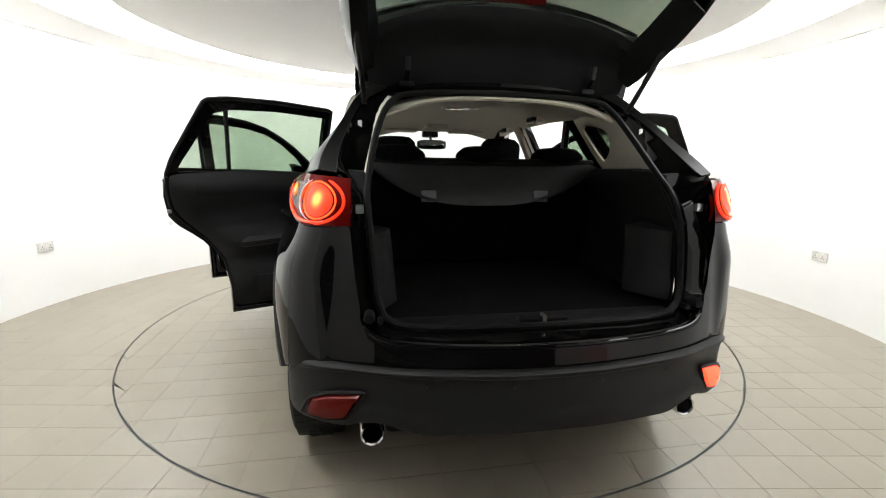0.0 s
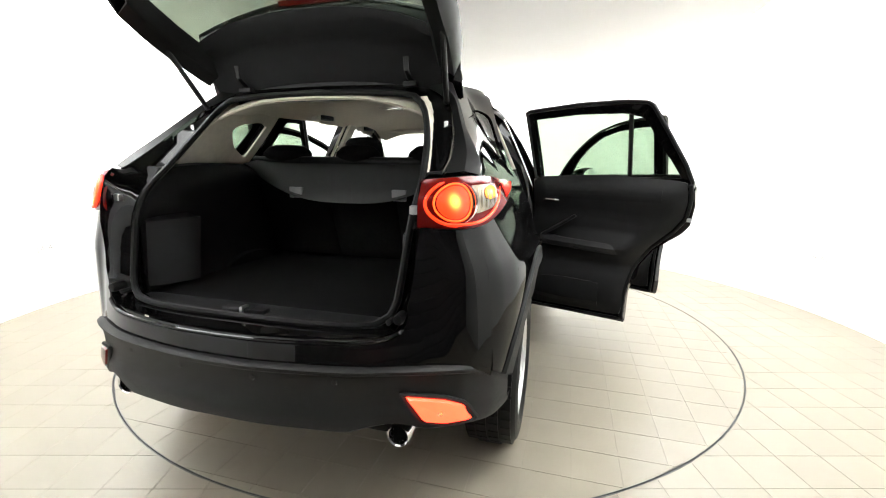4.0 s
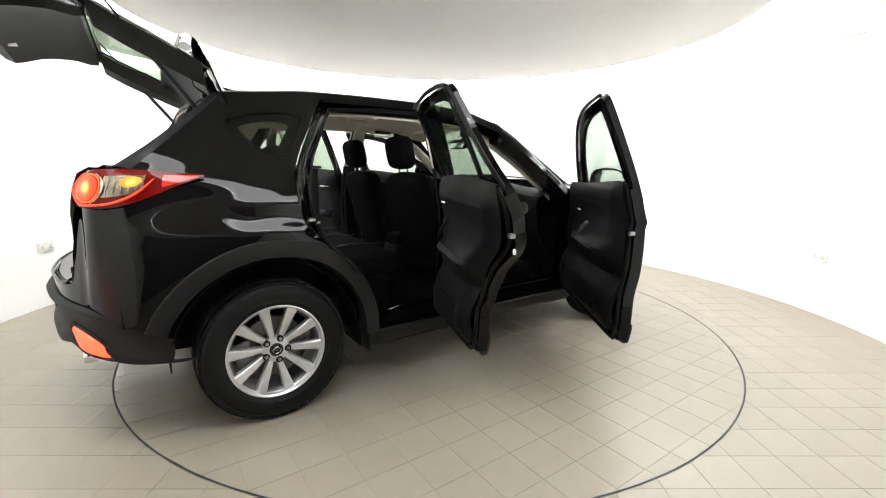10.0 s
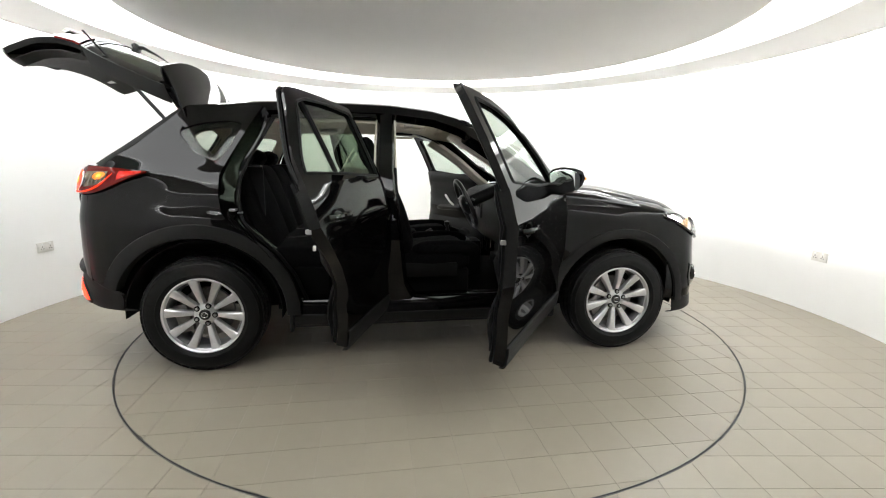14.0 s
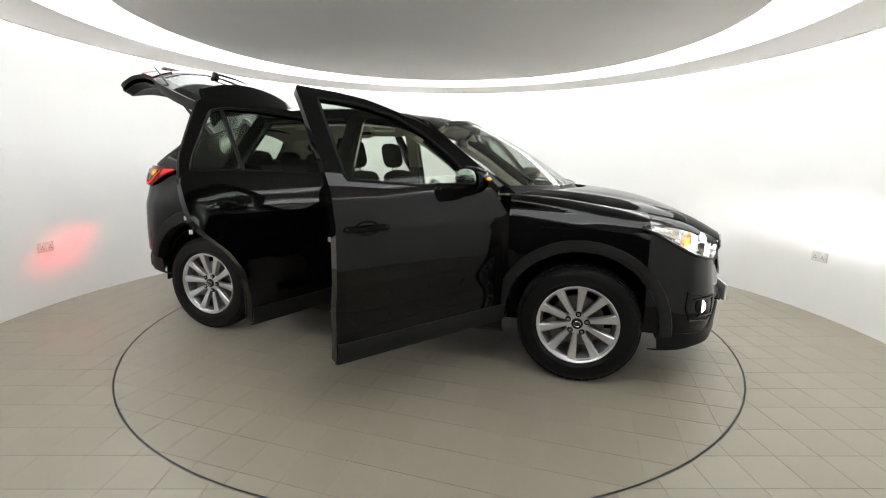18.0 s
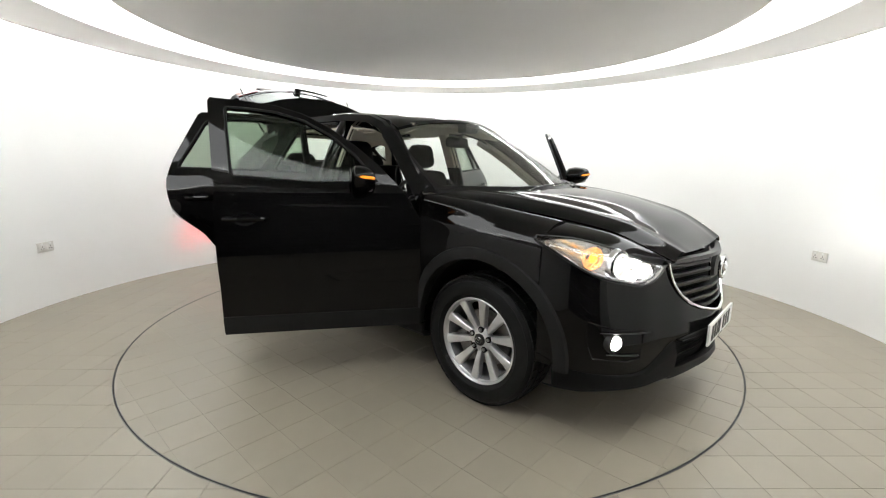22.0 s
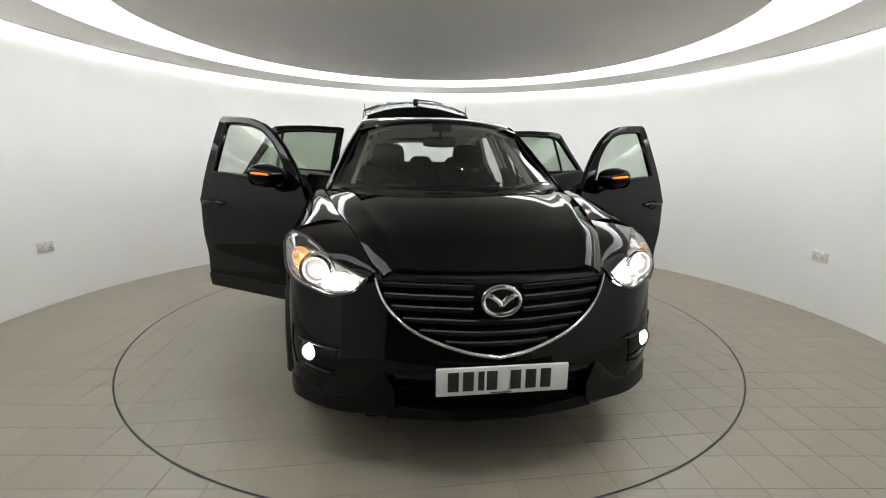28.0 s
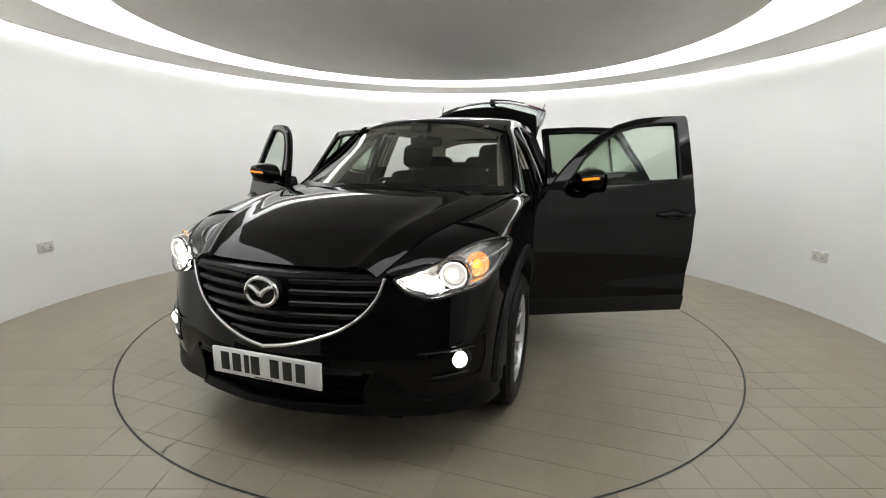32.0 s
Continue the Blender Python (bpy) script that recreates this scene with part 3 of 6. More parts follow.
for x in (WHEEL_X, -WHEEL_X):
    for s in (1, -1):
        wheel("front_wheel" if x > 0 else "rear_wheel", x, s, "black tyre on a silver ten-spoke alloy wheel")


# bonnet with its two raised shoulders
BONNET_SIDE = [(0.95, 0.78, 1.104), (1.2, 0.735, 1.083), (1.5, 0.67, 1.040), (1.7, 0.61, 1.008), (1.9, 0.55, 0.966), (2.045, 0.495, 0.900), (2.105, 0.467, 0.868), (2.15, 0.445, 0.844)]
BONNET_SIDE = curve(BONNET_SIDE, 60)


def bonnet_point(u, v):
    """u across from -1 to 1, v from the windscreen (0) to the nose (1)."""
    k = v * 59
    i = min(int(k), 58)
    ex, ey, ez = BONNET_SIDE[i] * (1 - k + i) + BONNET_SIDE[i + 1] * (k - i)
    xc = 1.36 + (2.165 - 1.36) * v
    zc = float(smooth(xc, [1.36, 1.55, 1.75, 1.96, 2.08, 2.13, 2.165], [1.132, 1.110, 1.068, 0.993, 0.925, 0.890, 0.863]))
    a = abs(u)
    drop = 0.018 + 0.030 * v
    r = max(a - 0.80, 0) / 0.20
    roll = r * r
    valley = 0.005 * math.exp(-((a - 0.815) / 0.035) ** 2) - 0.005 * math.exp(-((a - 0.68) / 0.09) ** 2)
    return (xc + (ex - xc) * a ** 2.1, ey * u, zc + (ez + drop - zc) * a ** 2.7 - drop * roll + valley * (1 - 0.5 * v))


def bonnet_edge(x):
    """The line along which bonnet and wing meet, carried on to the foot of the windscreen pillar."""
    pts = [(0.82, 0.805, 1.118)] + [tuple(p) for p in BONNET_SIDE]
    xs = [p[0] for p in pts]
    return [float(np.interp(x, xs, [p[k] for p in pts])) for k in (1, 2)]


HEADLAMP_TOP = [(1.665, 0.862, 0.957), (1.80, 0.775, 0.950), (1.909, 0.708, 0.924), (1.985, 0.655, 0.892), (2.045, 0.58, 0.856), (2.108, 0.502, 0.830)]

SCREEN_SIDE = curve([(0.90, 0.75, 1.130), (0.725, 0.715, 1.23), (0.56, 0.672, 1.33), (0.44, 0.63, 1.435), (0.335, 0.588, 1.532)], 41)


def windscreen_point(u, v):
    """u across from -1 to 1, v from the bottom (0) to the top (1)."""
    ex, ey, ez = SCREEN_SIDE[int(round(v * 40))]
    xc, zc = 1.30 + (0.475 - 1.30) * v, 1.112 + (1.596 - 1.112) * v + 0.035 * math.sin(v * math.pi)
    return (xc + (ex - xc) * u * u, ey * u, zc + (ez - zc) * u * u)


# wheel wells, underbody, floor pan
for s in (1, -1):
    for x, r in ((WHEEL_X, 0.44), (-WHEEL_X, 0.45)):
        g = []
        for y in (0.84, 0.70, 0.55):
            g.append([(px, y * s, pz) for px, pz in arc(x, HUB_Z, r, -6, 182, 26)])
        bm = sheet(bmesh.new(), g, 0.006)
        slab(bm, arc(x, HUB_Z, r, -6, 182, 26), 0.55 * s, 0.545 * s)
        part("wheel_arch_liner", bm, DARK, car, "black plastic wheel arch liner")
bm = block(bmesh.new(), -0.86, 0.86, -0.78, 0.78, 0.21, 0.34, 0.03)
block(bm, 0.80, 2.10, -0.53, 0.53, 0.22, 0.45, 0.03)
block(bm, -2.05, -0.80, -0.53, 0.53, 0.36, 0.60, 0.03)
part("underbody", bm, DARK, car)
bm = bmesh.new()
for x, y0 in ((WHEEL_X, 0.5), (-WHEEL_X, 0.5)):
    tube(bm, [(x, -0.72, HUB_Z), (x, 0.72, HUB_Z)], 0.035, 10)
part("axles", bm, DARK, car)

for s in (1, -1):
    # sill: structural step inside the doors and the plastic strip below
    bm = bmesh.new()
    xs = np.linspace(0.90, -0.83, 30)
    g = [[(x, s * (half_width(x, 0.35) + dy), z) for x in xs] for dy, z in ((-0.09, 0.225), (-0.035, 0.235), (-0.012, 0.26), (-0.012, 0.315), (-0.025, 0.33))]
    sheet(bm, g if s > 0 else [r[::-1] for r in g], 0.02)
    part("sill_strip", bm, CLAD, car, "black grained plastic sill strip")
    bm = bmesh.new()
    g = [[(x, s * y, z) for x in xs] for y, z in ((0.83, 0.32), (0.825, 0.36), (0.80, 0.395), (0.74, 0.41), (0.70, 0.405), (0.69, 0.30))]
    sheet(bm, g if s > 0 else [r[::-1] for r in g], 0.012)
    part("door_sill", bm, PAINT, car)
    bm = block(bmesh.new(), 0.05, 0.72, 0.72 * s, 0.79 * s, 0.407, 0.413, 0.002)
    part("scuff_plate", bm, TRIM, car)

    # front wing, from the bonnet's edge over the shoulder down to the arch
    cols = []
    for x in np.linspace(0.93, 1.70, 34):
        yh, zh = bonnet_edge(x)
        w = half_width(x, 0.86)
        d = abs(x - WHEEL_X)
        zl = max(HUB_Z + math.sqrt(max(F_ARCH ** 2 - d * d, 0)), 0.34) - 0.006
        line = curve([(yh + 0.003, zh - 0.004), (yh + 0.35 * (w - yh), zh + 0.004), (yh + 0.72 * (w - yh), zh - 0.026), (w - 0.028, zh - 0.072), (w - 0.002, zh - 0.125)], 14).tolist()
        line += [(half_width(x, z) - 0.004 * (z - zl) / 0.4, z) for z in np.linspace(zh - 0.125, zl, 16)[2:]]
        cols.append([(x, y, z) for y, z in resample(line, 26)])
    g = np.array(cols).transpose(1, 0, 2)
    part("front_wing", sheet(bmesh.new(), flipped(g, s), 0.012), PAINT, car)
    lo = curve([(1.70, half_width(1.70, 0.86) - 0.012, 0.943)] + HEADLAMP_TOP[1:], 40)
    up = resample([(x, *bonnet_edge(x)) for x in np.linspace(1.70, 2.118, 40)], 40) + np.array([0, 0.003, -0.004])
    g = []
    for f in (1.0, 0.93, 0.82, 0.68, 0.52, 0.36, 0.2, 0.08, 0.0):
        row = up + (lo - up) * f
        row[:, 2] = up[:, 2] + (lo[:, 2] - up[:, 2]) * np.array([f ** k for k in np.linspace(2.6, 1.5, 40)])
        g.append(row)
    part("wing_tip", sheet(bmesh.new(), flipped(g, s), 0.008), PAINT, car)

    # rear quarter: below the waist, pillar and window frame above
    arch = arc(-WHEEL_X, HUB_Z, R_ARCH, 42, 158, 20)
    bottom = [(-0.93, 0.70)] + arch[1:-1] + [(-1.87, 0.56), (-1.945, 0.595)]
    top = [(-1.215, 1.20), (-1.40, 1.212), (-1.60, 1.212), (-1.75, 1.16), (-1.86, 1.10), (-1.955, 1.072)]
    front = [(-0.93, 0.70), (-1.0, 0.79), (-1.13, 0.90), (-1.195, 0.98), (-1.215, 1.08), (-1.215, 1.20)]
    back = [(-1.945, 0.595), (-1.953, 0.72), (-1.956, 0.9), (-1.956, 1.072)]
    part("rear_quarter_panel", side_panel(bottom, top, front, back, s, nu=44, nv=44), PAINT, car)
    outer = [(-1.215, 1.20), (-1.172, 1.30), (-1.105, 1.425), (-1.03, 1.555), (-0.99, 1.615), (-1.25, 1.625), (-1.47, 1.60), (-1.55, 1.515), (-1.66, 1.412), (-1.79, 1.298), (-1.86, 1.236), (-1.60, 1.213), (-1.40, 1.212)]
    glass = rounded([(-1.235, 1.262), (-1.10, 1.505), (-1.20, 1.525), (-1.36, 1.505), (-1.475, 1.462), (-1.47, 1.43), (-1.38, 1.33)], 0.05)
    bm = ring_panel(outer, list(glass)[4:] + list(glass)[:4], s, 0.02, 120, rows=12)
    part("rear_pillar", bm, PAINT, car)
    edge = curve([(x, half_width(x, z), z) for x, z in ((-1.47, 1.60), (-1.55, 1.515), (-1.66, 1.412), (-1.79, 1.298), (-1.86, 1.236))], 20)
    well = curve([(-1.50, 0.47, 1.585), (-1.56, 0.575, 1.518), (-1.66, 0.622, 1.436), (-1.79, 0.66, 1.332), (-1.93, 0.672, 1.243)], 20)
    mid = (edge + well) / 2 + np.array([-0.018, 0.008, 0.012])
    # darkened plastic in place of paint leaves out a bright reflection
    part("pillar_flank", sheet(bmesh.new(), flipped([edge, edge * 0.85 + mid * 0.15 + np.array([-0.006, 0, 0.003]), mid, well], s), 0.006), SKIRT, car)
    g = coons(resample([(-1.235, 1.262), (-1.30, 1.285), (-1.38, 1.33), (-1.47, 1.43)], 12), resample([(-1.10, 1.51), (-1.20, 1.53), (-1.36, 1.51), (-1.475, 1.465)], 12), resample([(-1.235, 1.262), (-1.10, 1.51)], 8), resample([(-1.47, 1.43), (-1.475, 1.465)], 8))
    q = part("rear_quarter_window", sheet(bmesh.new(), on_side(g, s, -0.008), 0.004), PRIVACY, car, "green tinted rear quarter window")
    q.visible_shadow = False
    ring = [(-1.27 + (x + 1.27) * 1.04, 1.41 + (z - 1.41) * 1.04) for x, z in glass]
    clear = rounded([(-1.275, 1.300), (-1.165, 1.478), (-1.30, 1.482), (-1.405, 1.455), (-1.420, 1.430), (-1.355, 1.345)], 0.045)
    part("glass_border", ring_panel(ring[4:] + ring[:4], list(clear)[4:] + list(clear)[:4], s, 0.002, 60, -0.016, rows=3), DARK, q, "black printed border of the glass")

    # wheel arch lips of grained plastic
    for x, r, a0, a1 in ((WHEEL_X, F_ARCH, -2, 182), (-WHEEL_X, R_ARCH, -2, 159)):
        g = []
        rim = -0.004 if x > 0 else 0.012
        for k, (dr, dy) in enumerate(((rim, -0.006), (rim - 0.007, 0.010), (-0.045, 0.015), (-0.070, 0.010), (-0.078, -0.012), (-0.080, -0.06))):
            row = []
            for a in np.linspace(a0, a1, 44):
                px, pz = x + (r + dr) * math.cos(radians(a)), HUB_Z + (r + dr) * math.sin(radians(a))
                plan = float(np.interp(px, [1.6, 1.70, 1.80, 1.88, 1.95], [0.0, 0.885, 0.874, 0.856, 0.82]))
                plan = max(plan, float(np.interp(-px, [1.6, 1.70, 1.86, 1.93], [0.0, 0.875, 0.868, 0.85])))
                row.append((px, max(half_width(px, max(pz, 0.42)), plan) + dy, pz))
            g.append(row)
        part("wheel_arch_lip", sheet(bmesh.new(), flipped(g, -s), 0.008), CLAD, car, "black grained plastic wheel arch lip")
    bm = block(bmesh.new(), -0.855, -0.835, 0.74 * s, 0.885 * s, 0.225, 0.40, 0.006)
    part("mud_flap", bm, CLAD, car)

    # roof side, pillars
    p0 = [(0.84, 1.118), (0.67, 1.262), (0.515, 1.39), (0.375, 1.488), (0.24, 1.563), (0.08, 1.615), (-0.2, 1.645), (-0.7, 1.65), (-1.1, 1.64), (-1.47, 1.605)]
    rail = []
    for x, z in resample(p0, 44):
        y = half_width(x, z) - taper(x) if x < 0.24 else float(np.interp(x, [0.24, 0.84], [half_width(0.24, 1.563) - taper(0.24), 0.80]))
        rail.append((x, y, z))
    low, mid, hi = [], [], []
    for x, y, z in rail:
        low.append((x - (0.02 if x > 0.3 else 0), y + 0.03, z - 0.052))
        mid.append((x, y + 0.012, z - 0.02))
        hi.append((x + (0.01 if x > 0.3 else 0), y - (0.025 if x > 0.3 else 0.045), z + 0.012))
    inner = [(x - (0.06 if x > 0.3 else 0), y - 0.03, z - 0.095) for x, y, z in rail]
    deep = [(x - (0.06 if x > 0.3 else 0.01), y - 0.10, z - 0.08) for x, y, z in rail]
    part("roof_rail", sheet(bmesh.new(), flipped([deep, inner, low, mid, rail, hi], -s), 0.012), PAINT, car)
    # windscreen pillar, between the glass and the door opening
    edge = np.array([Vector(p) + Vector((0.004, 0.002, 0.004)) for p in SCREEN_SIDE])
    front = resample([p for p in hi if p[0] > 0.20], 41)
    foot_a, foot_b = np.array((0.955, 0.772, 1.100)), np.array((0.85, 0.80, 1.108))
    edge, front = np.vstack([foot_a, edge]), np.vstack([foot_b, front])
    g = [edge, edge * 0.75 + front * 0.25 + np.array([0.010, 0.004, 0.009]), edge * 0.4 + front * 0.6 + np.array([0.010, 0.006, 0.010]), front]
    part("windscreen_pillar", sheet(bmesh.new(), flipped(g, s), 0.006), PAINT, car)
    # middle pillar
    g = []
    for z in np.linspace(0.36, 1.60, 18):
        xc = float(np.interp(z, [0.36, 0.9, 1.2, 1.6], [-0.19, -0.235, -0.25, -0.235]))
        w = float(np.interp(z, [0.36, 0.5, 0.9, 1.2, 1.6], [0.16, 0.085, 0.075, 0.055, 0.05]))
        y = half_width(xc, z) - 0.05
        g.append([(xc + w + 0.01, y - 0.09, z), (xc + w, y - 0.03, z), (xc + w * 0.75, y, z), (xc, y + 0.006, z), (xc - w * 0.75, y, z), (xc - w, y - 0.03, z), (xc - w - 0.01, y - 0.09, z)])
    part("middle_pillar", sheet(bmesh.new(), flipped(g, s), 0.01), PAINT, car)
    # front pillar foot behind the wing, with the door hinges
    bm = block(bmesh.new(), 0.86, 0.93, 0.70 * s, 0.85 * s, 0.34, 1.10, 0.02)
    part("hinge_pillar", bm, PAINT, car)
    for z in (0.52, 0.84):
        bm = block(bmesh.new(), 0.84, 0.90, 0.835 * s, 0.88 * s, z - 0.03, z + 0.03, 0.006)
        part("door_hinge", bm, SATIN, car)
        bm = block(bmesh.new(), -0.32, -0.26, 0.835 * s, 0.875 * s, z - 0.03, z + 0.03, 0.006)
        part("door_hinge", bm, SATIN, car)
    # rear door opening: jamb that runs up the wheel house, with striker and seal
    jamb = [(-0.80, 0.40), (-0.86, 0.56), (-0.95, 0.71), (-1.06, 0.82), (-1.15, 0.93), (-1.17, 1.05), (-1.165, 1.17), (-1.12, 1.30), (-1.05, 1.43), (-0.985, 1.55)]
    g = []
    for (x, z), (x2, z2) in zip(resample(jamb, 30), resample([(-0.84, 0.345)] + R_REAR[1:] + R_REAR_UP[1:], 30)):
        y = half_width(x2, z2)
        k = float(np.interp(z2, [1.12, 1.26], [1.0, 0.55]))
        g.append([(x2 - 0.01, y - 0.012, z2), (x2 + 0.01, y - 0.03, z2 - 0.005), (x + 0.02, y - 0.075 * k, z), (x + 0.04, y - 0.085 * k, z), (x + 0.045, y - 0.16 * k, z)])
    part("door_jamb", sheet(bmesh.new(), flipped(g, s), 0.01), PAINT, car)
    g = [(x + 0.045, s * (half_width(x, z) - 0.08), z + 0.0) for x, z in resample(jamb, 30)]
    part("door_seal", tube(bmesh.new(), g, 0.011, 6), SEAL, car)
    top = [(x, s * (half_width(x, 1.6) - 0.035), z) for x, z in resample([(-0.95, 1.555), (-0.6, 1.58), (-0.3, 1.578)], 14)]
    part("door_seal", tube(bmesh.new(), top, 0.011, 6), SEAL, car)
    bm = block(bmesh.new(), -1.165, -1.13, (0.815) * s, 0.875 * s, 0.985, 1.0, 0.004)
    tube(bm, [(-1.12, 0.80 * s, 0.975), (-1.10, 0.84 * s, 0.975), (-1.12, 0.865 * s, 0.975)], 0.006, 6)
    part("door_striker", bm, STEEL, car)
    bm = tube(bmesh.new(), [(-0.21, 0.80 * s, 0.93), (-0.185, 0.835 * s, 0.93), (-0.21, 0.86 * s, 0.93)], 0.006, 6)
    block(bm, -0.215, -0.205, 0.79 * s, 0.85 * s, 0.90, 0.96, 0.003)
    part("door_striker", bm, STEEL, car)

# roof
g = []
for x in np.linspace(0.40, -1.50, 36):
    zc = float(np.interp(x, [-1.5, -1.2, -0.7, -0.2, 0.1, 0.3, 0.42], [1.622, 1.652, 1.675, 1.672, 1.65, 1.615, 1.585]))
    ze = float(np.interp(x, [-1.5, -1.47, -1.1, -0.7, -0.2, 0.08, 0.255, 0.42], [1.608, 1.615, 1.65, 1.66, 1.655, 1.625, 1.575, 1.505]))
    ye = half_width(min(x, 0.3), ze - 0.01) - 0.035 - taper(x)
    row = []
    for t in np.linspace(-1, 1, 19):
        row.append((x + 0.05 * (1 - t * t) * (1 if x > 0.2 else 0), ye * t, zc + (ze - zc) * abs(t) ** 2.4))
    g.append(row)
part("roof", sheet(bmesh.new(), g, 0.02), PAINT, car)
bm = bmesh.new()
g = [[(-1.30 + 0.0, 0.022, 1.645), (-1.16, 0.012, 1.655), (-1.16, -0.012, 1.655), (-1.30, -0.022, 1.645)], [(-1.33, 0.012, 1.675), (-1.2, 0.008, 1.672), (-1.2, -0.008, 1.672), (-1.33, -0.012, 1.675)], [(-1.365, 0.004, 1.71), (-1.31, 0.002, 1.70), (-1.31, -0.002, 1.70), (-1.365, -0.004, 1.71)]]
sheet(bm, g, closed_u=True)
part("aerial_fin", bm, PAINT, car)

# windscreen, cowl, wipers
g = [[windscreen_point(u, v) for u in np.linspace(-1, 1, 25)] for v in np.linspace(0, 1, 15)]
w = part("windscreen", sheet(bmesh.new(), g, 0.005), GLASS, car, "clear laminated windscreen")
w.visible_shadow = False
bm = bmesh.new()
for v0, v1 in ((0.0, 0.05), (0.95, 1.0)):
    sheet(bm, [[Vector(windscreen_point(u, v)) + Vector((0.004, 0, 0.003)) for u in np.linspace(-1, 1, 25)] for v in (v0, v1)], 0.002)
for s in (1, -1):
    sheet(bm, [[Vector(windscreen_point(s * u, v)) + Vector((0.004, 0, 0.003)) for u in (0.965, 0.985, 1.0)] for v in np.linspace(0, 1, 21)], 0.002)
part("windscreen_border", bm, SATIN, car)
us = np.linspace(-1, 1, 25)
g = [[(1.37 - 0.41 * u * u, 0.77 * u, 1.100 - 0.010 * u * u) for u in us], [(1.335 - 0.41 * u * u, 0.765 * u, 1.092) for u in us], [Vector(windscreen_point(u, 0)) + Vector((0.004, 0, 0.001)) for u in us]]
part("cowl_panel", sheet(bmesh.new(), g, 0.008), SATIN, car)
for u0, u1, root in ((-0.52, 0.36, -0.44), (0.34, 0.88, 0.42)):
    rest = [Vector(windscreen_point(u, v)) + Vector((0.016, 0, 0.010)) for u, v in zip(np.linspace(u0, u1, 9), np.linspace(0.025, 0.075, 9))]
    bm = tube(bmesh.new(), rest, 0.006, 6)
    foot = Vector(windscreen_point(root, 0)) + Vector((0.035, 0, 0.0))
    tube(bm, [foot, foot.lerp(rest[4], 0.25) + Vector((0.012, 0, 0.012)), foot.lerp(rest[4], 0.7) + Vector((0.010, 0, 0.012)), rest[4]], [0.008, 0.007, 0.006, 0.004], 6)
    spin(bm, [(0.0, 0.014), (0.014, 0.010), (0.016, -0.01)], "z", tuple(foot), n=12)
    part("windscreen_wiper", bm, SATIN, car)

g = [[bonnet_point(u, v) for u in np.linspace(-1, 1, 97)] for v in np.linspace(0, 1, 44)]
part("bonnet", sheet(bmesh.new(), g, 0.015), PAINT, car, "glossy black bonnet with two raised lines")
# ---- front end ----
NOSE = [(1.70, 0.885), (1.80, 0.866), (1.88, 0.845), (1.95, 0.805), (2.03, 0.715), (2.085, 0.62), (2.13, 0.50), (2.18, 0.36), (2.215, 0.22), (2.24, 0.10), (2.245, 0.0)]


def nose_x(y):
    p = NOSE[::-1]
    return float(smooth(abs(y), [q[1] for q in p], [q[0] for q in p]))


def bumper_top(x, y):
    if y < 0.47:
        return float(smooth(y, [0, 0.10, 0.2, 0.30, 0.38, 0.43, 0.455, 0.47], [0.545, 0.562, 0.587, 0.625, 0.678, 0.735, 0.785, 0.835]))
    return float(np.interp(x, [1.70, 1.80, 1.88, 1.95, 2.03, 2.075, 2.11, 2.14], [0.925, 0.868, 0.826, 0.790, 0.764, 0.748, 0.775, 0.832]))


half = curve(NOSE, 44)
line = [(x, y) for x, y in half] + [(x, -y) for x, y in half[-2::-1]]


def paint_edge(a):
    """Lower border of the painted front bumper."""
    return float(smooth(a, [0, 0.30, 0.42, 0.50, 0.56, 0.62, 0.70, 0.80, 0.89], [0.475, 0.472, 0.455, 0.415, 0.362, 0.338, 0.336, 0.345, 0.362]))


def front_skin(x, y, z):
    a = abs(y)
    bulge = 0.022 * math.exp(-((z - 0.47) / 0.12) ** 2) - 0.10 * max(z - 0.62, 0) ** 1.2
    return (x + bulge * float(smooth(a, [0.0, 0.7, 0.82, 0.9], [1, 1, 0.5, 0.3])), y * (1 - 0.05 * max(z - 0.6, 0)), z)


g = []
for t in np.linspace(0, 1, 20):
    row = []
    for x, y in line:
        zt, zl = bumper_top(x, abs(y)), paint_edge(abs(y))
        row.append(front_skin(x, y, zl + (zt - zl) * t))
    g.append(row)
part("front_bumper", sheet(bmesh.new(), g, 0.010), PAINT, car, "glossy black front bumper")


def skirt_foot(a):
    return float(smooth(a, [0, 0.45, 0.66, 0.78, 0.88], [0.284, 0.266, 0.264, 0.266, 0.25]))


def skirt(y0, y1, low, high, n=24, slant=False):
    """A stretch of the lower plastic skirt between two borders, lipped at both."""
    cols = []
    for y in np.linspace(y0, y1, n):
        a = abs(y)
        z0, z1 = low(a), high(a)
        x = nose_x(y)
        col = [(x - 0.03, y, z0)]
        for t, d in ((0.0, 0.008), (0.08, 0.020), (0.25, 0.018), (0.6, 0.012), (0.92, 0.010), (1.0, 0.004)):
            px, py, pz = front_skin(x, y, z0 + (z1 - z0) * t)
            shift = math.copysign((0.045 - 0.10 * t) * max(0, 1 - (a - 0.385) / 0.12), y) if slant else 0.0
            col.append((nose_x(y + shift) + px - x + d, y + shift, pz))
        col.append((x - 0.02, y, z1))
        cols.append(col)
    return sheet(bmesh.new(), np.array(cols).transpose(1, 0, 2), 0.006)


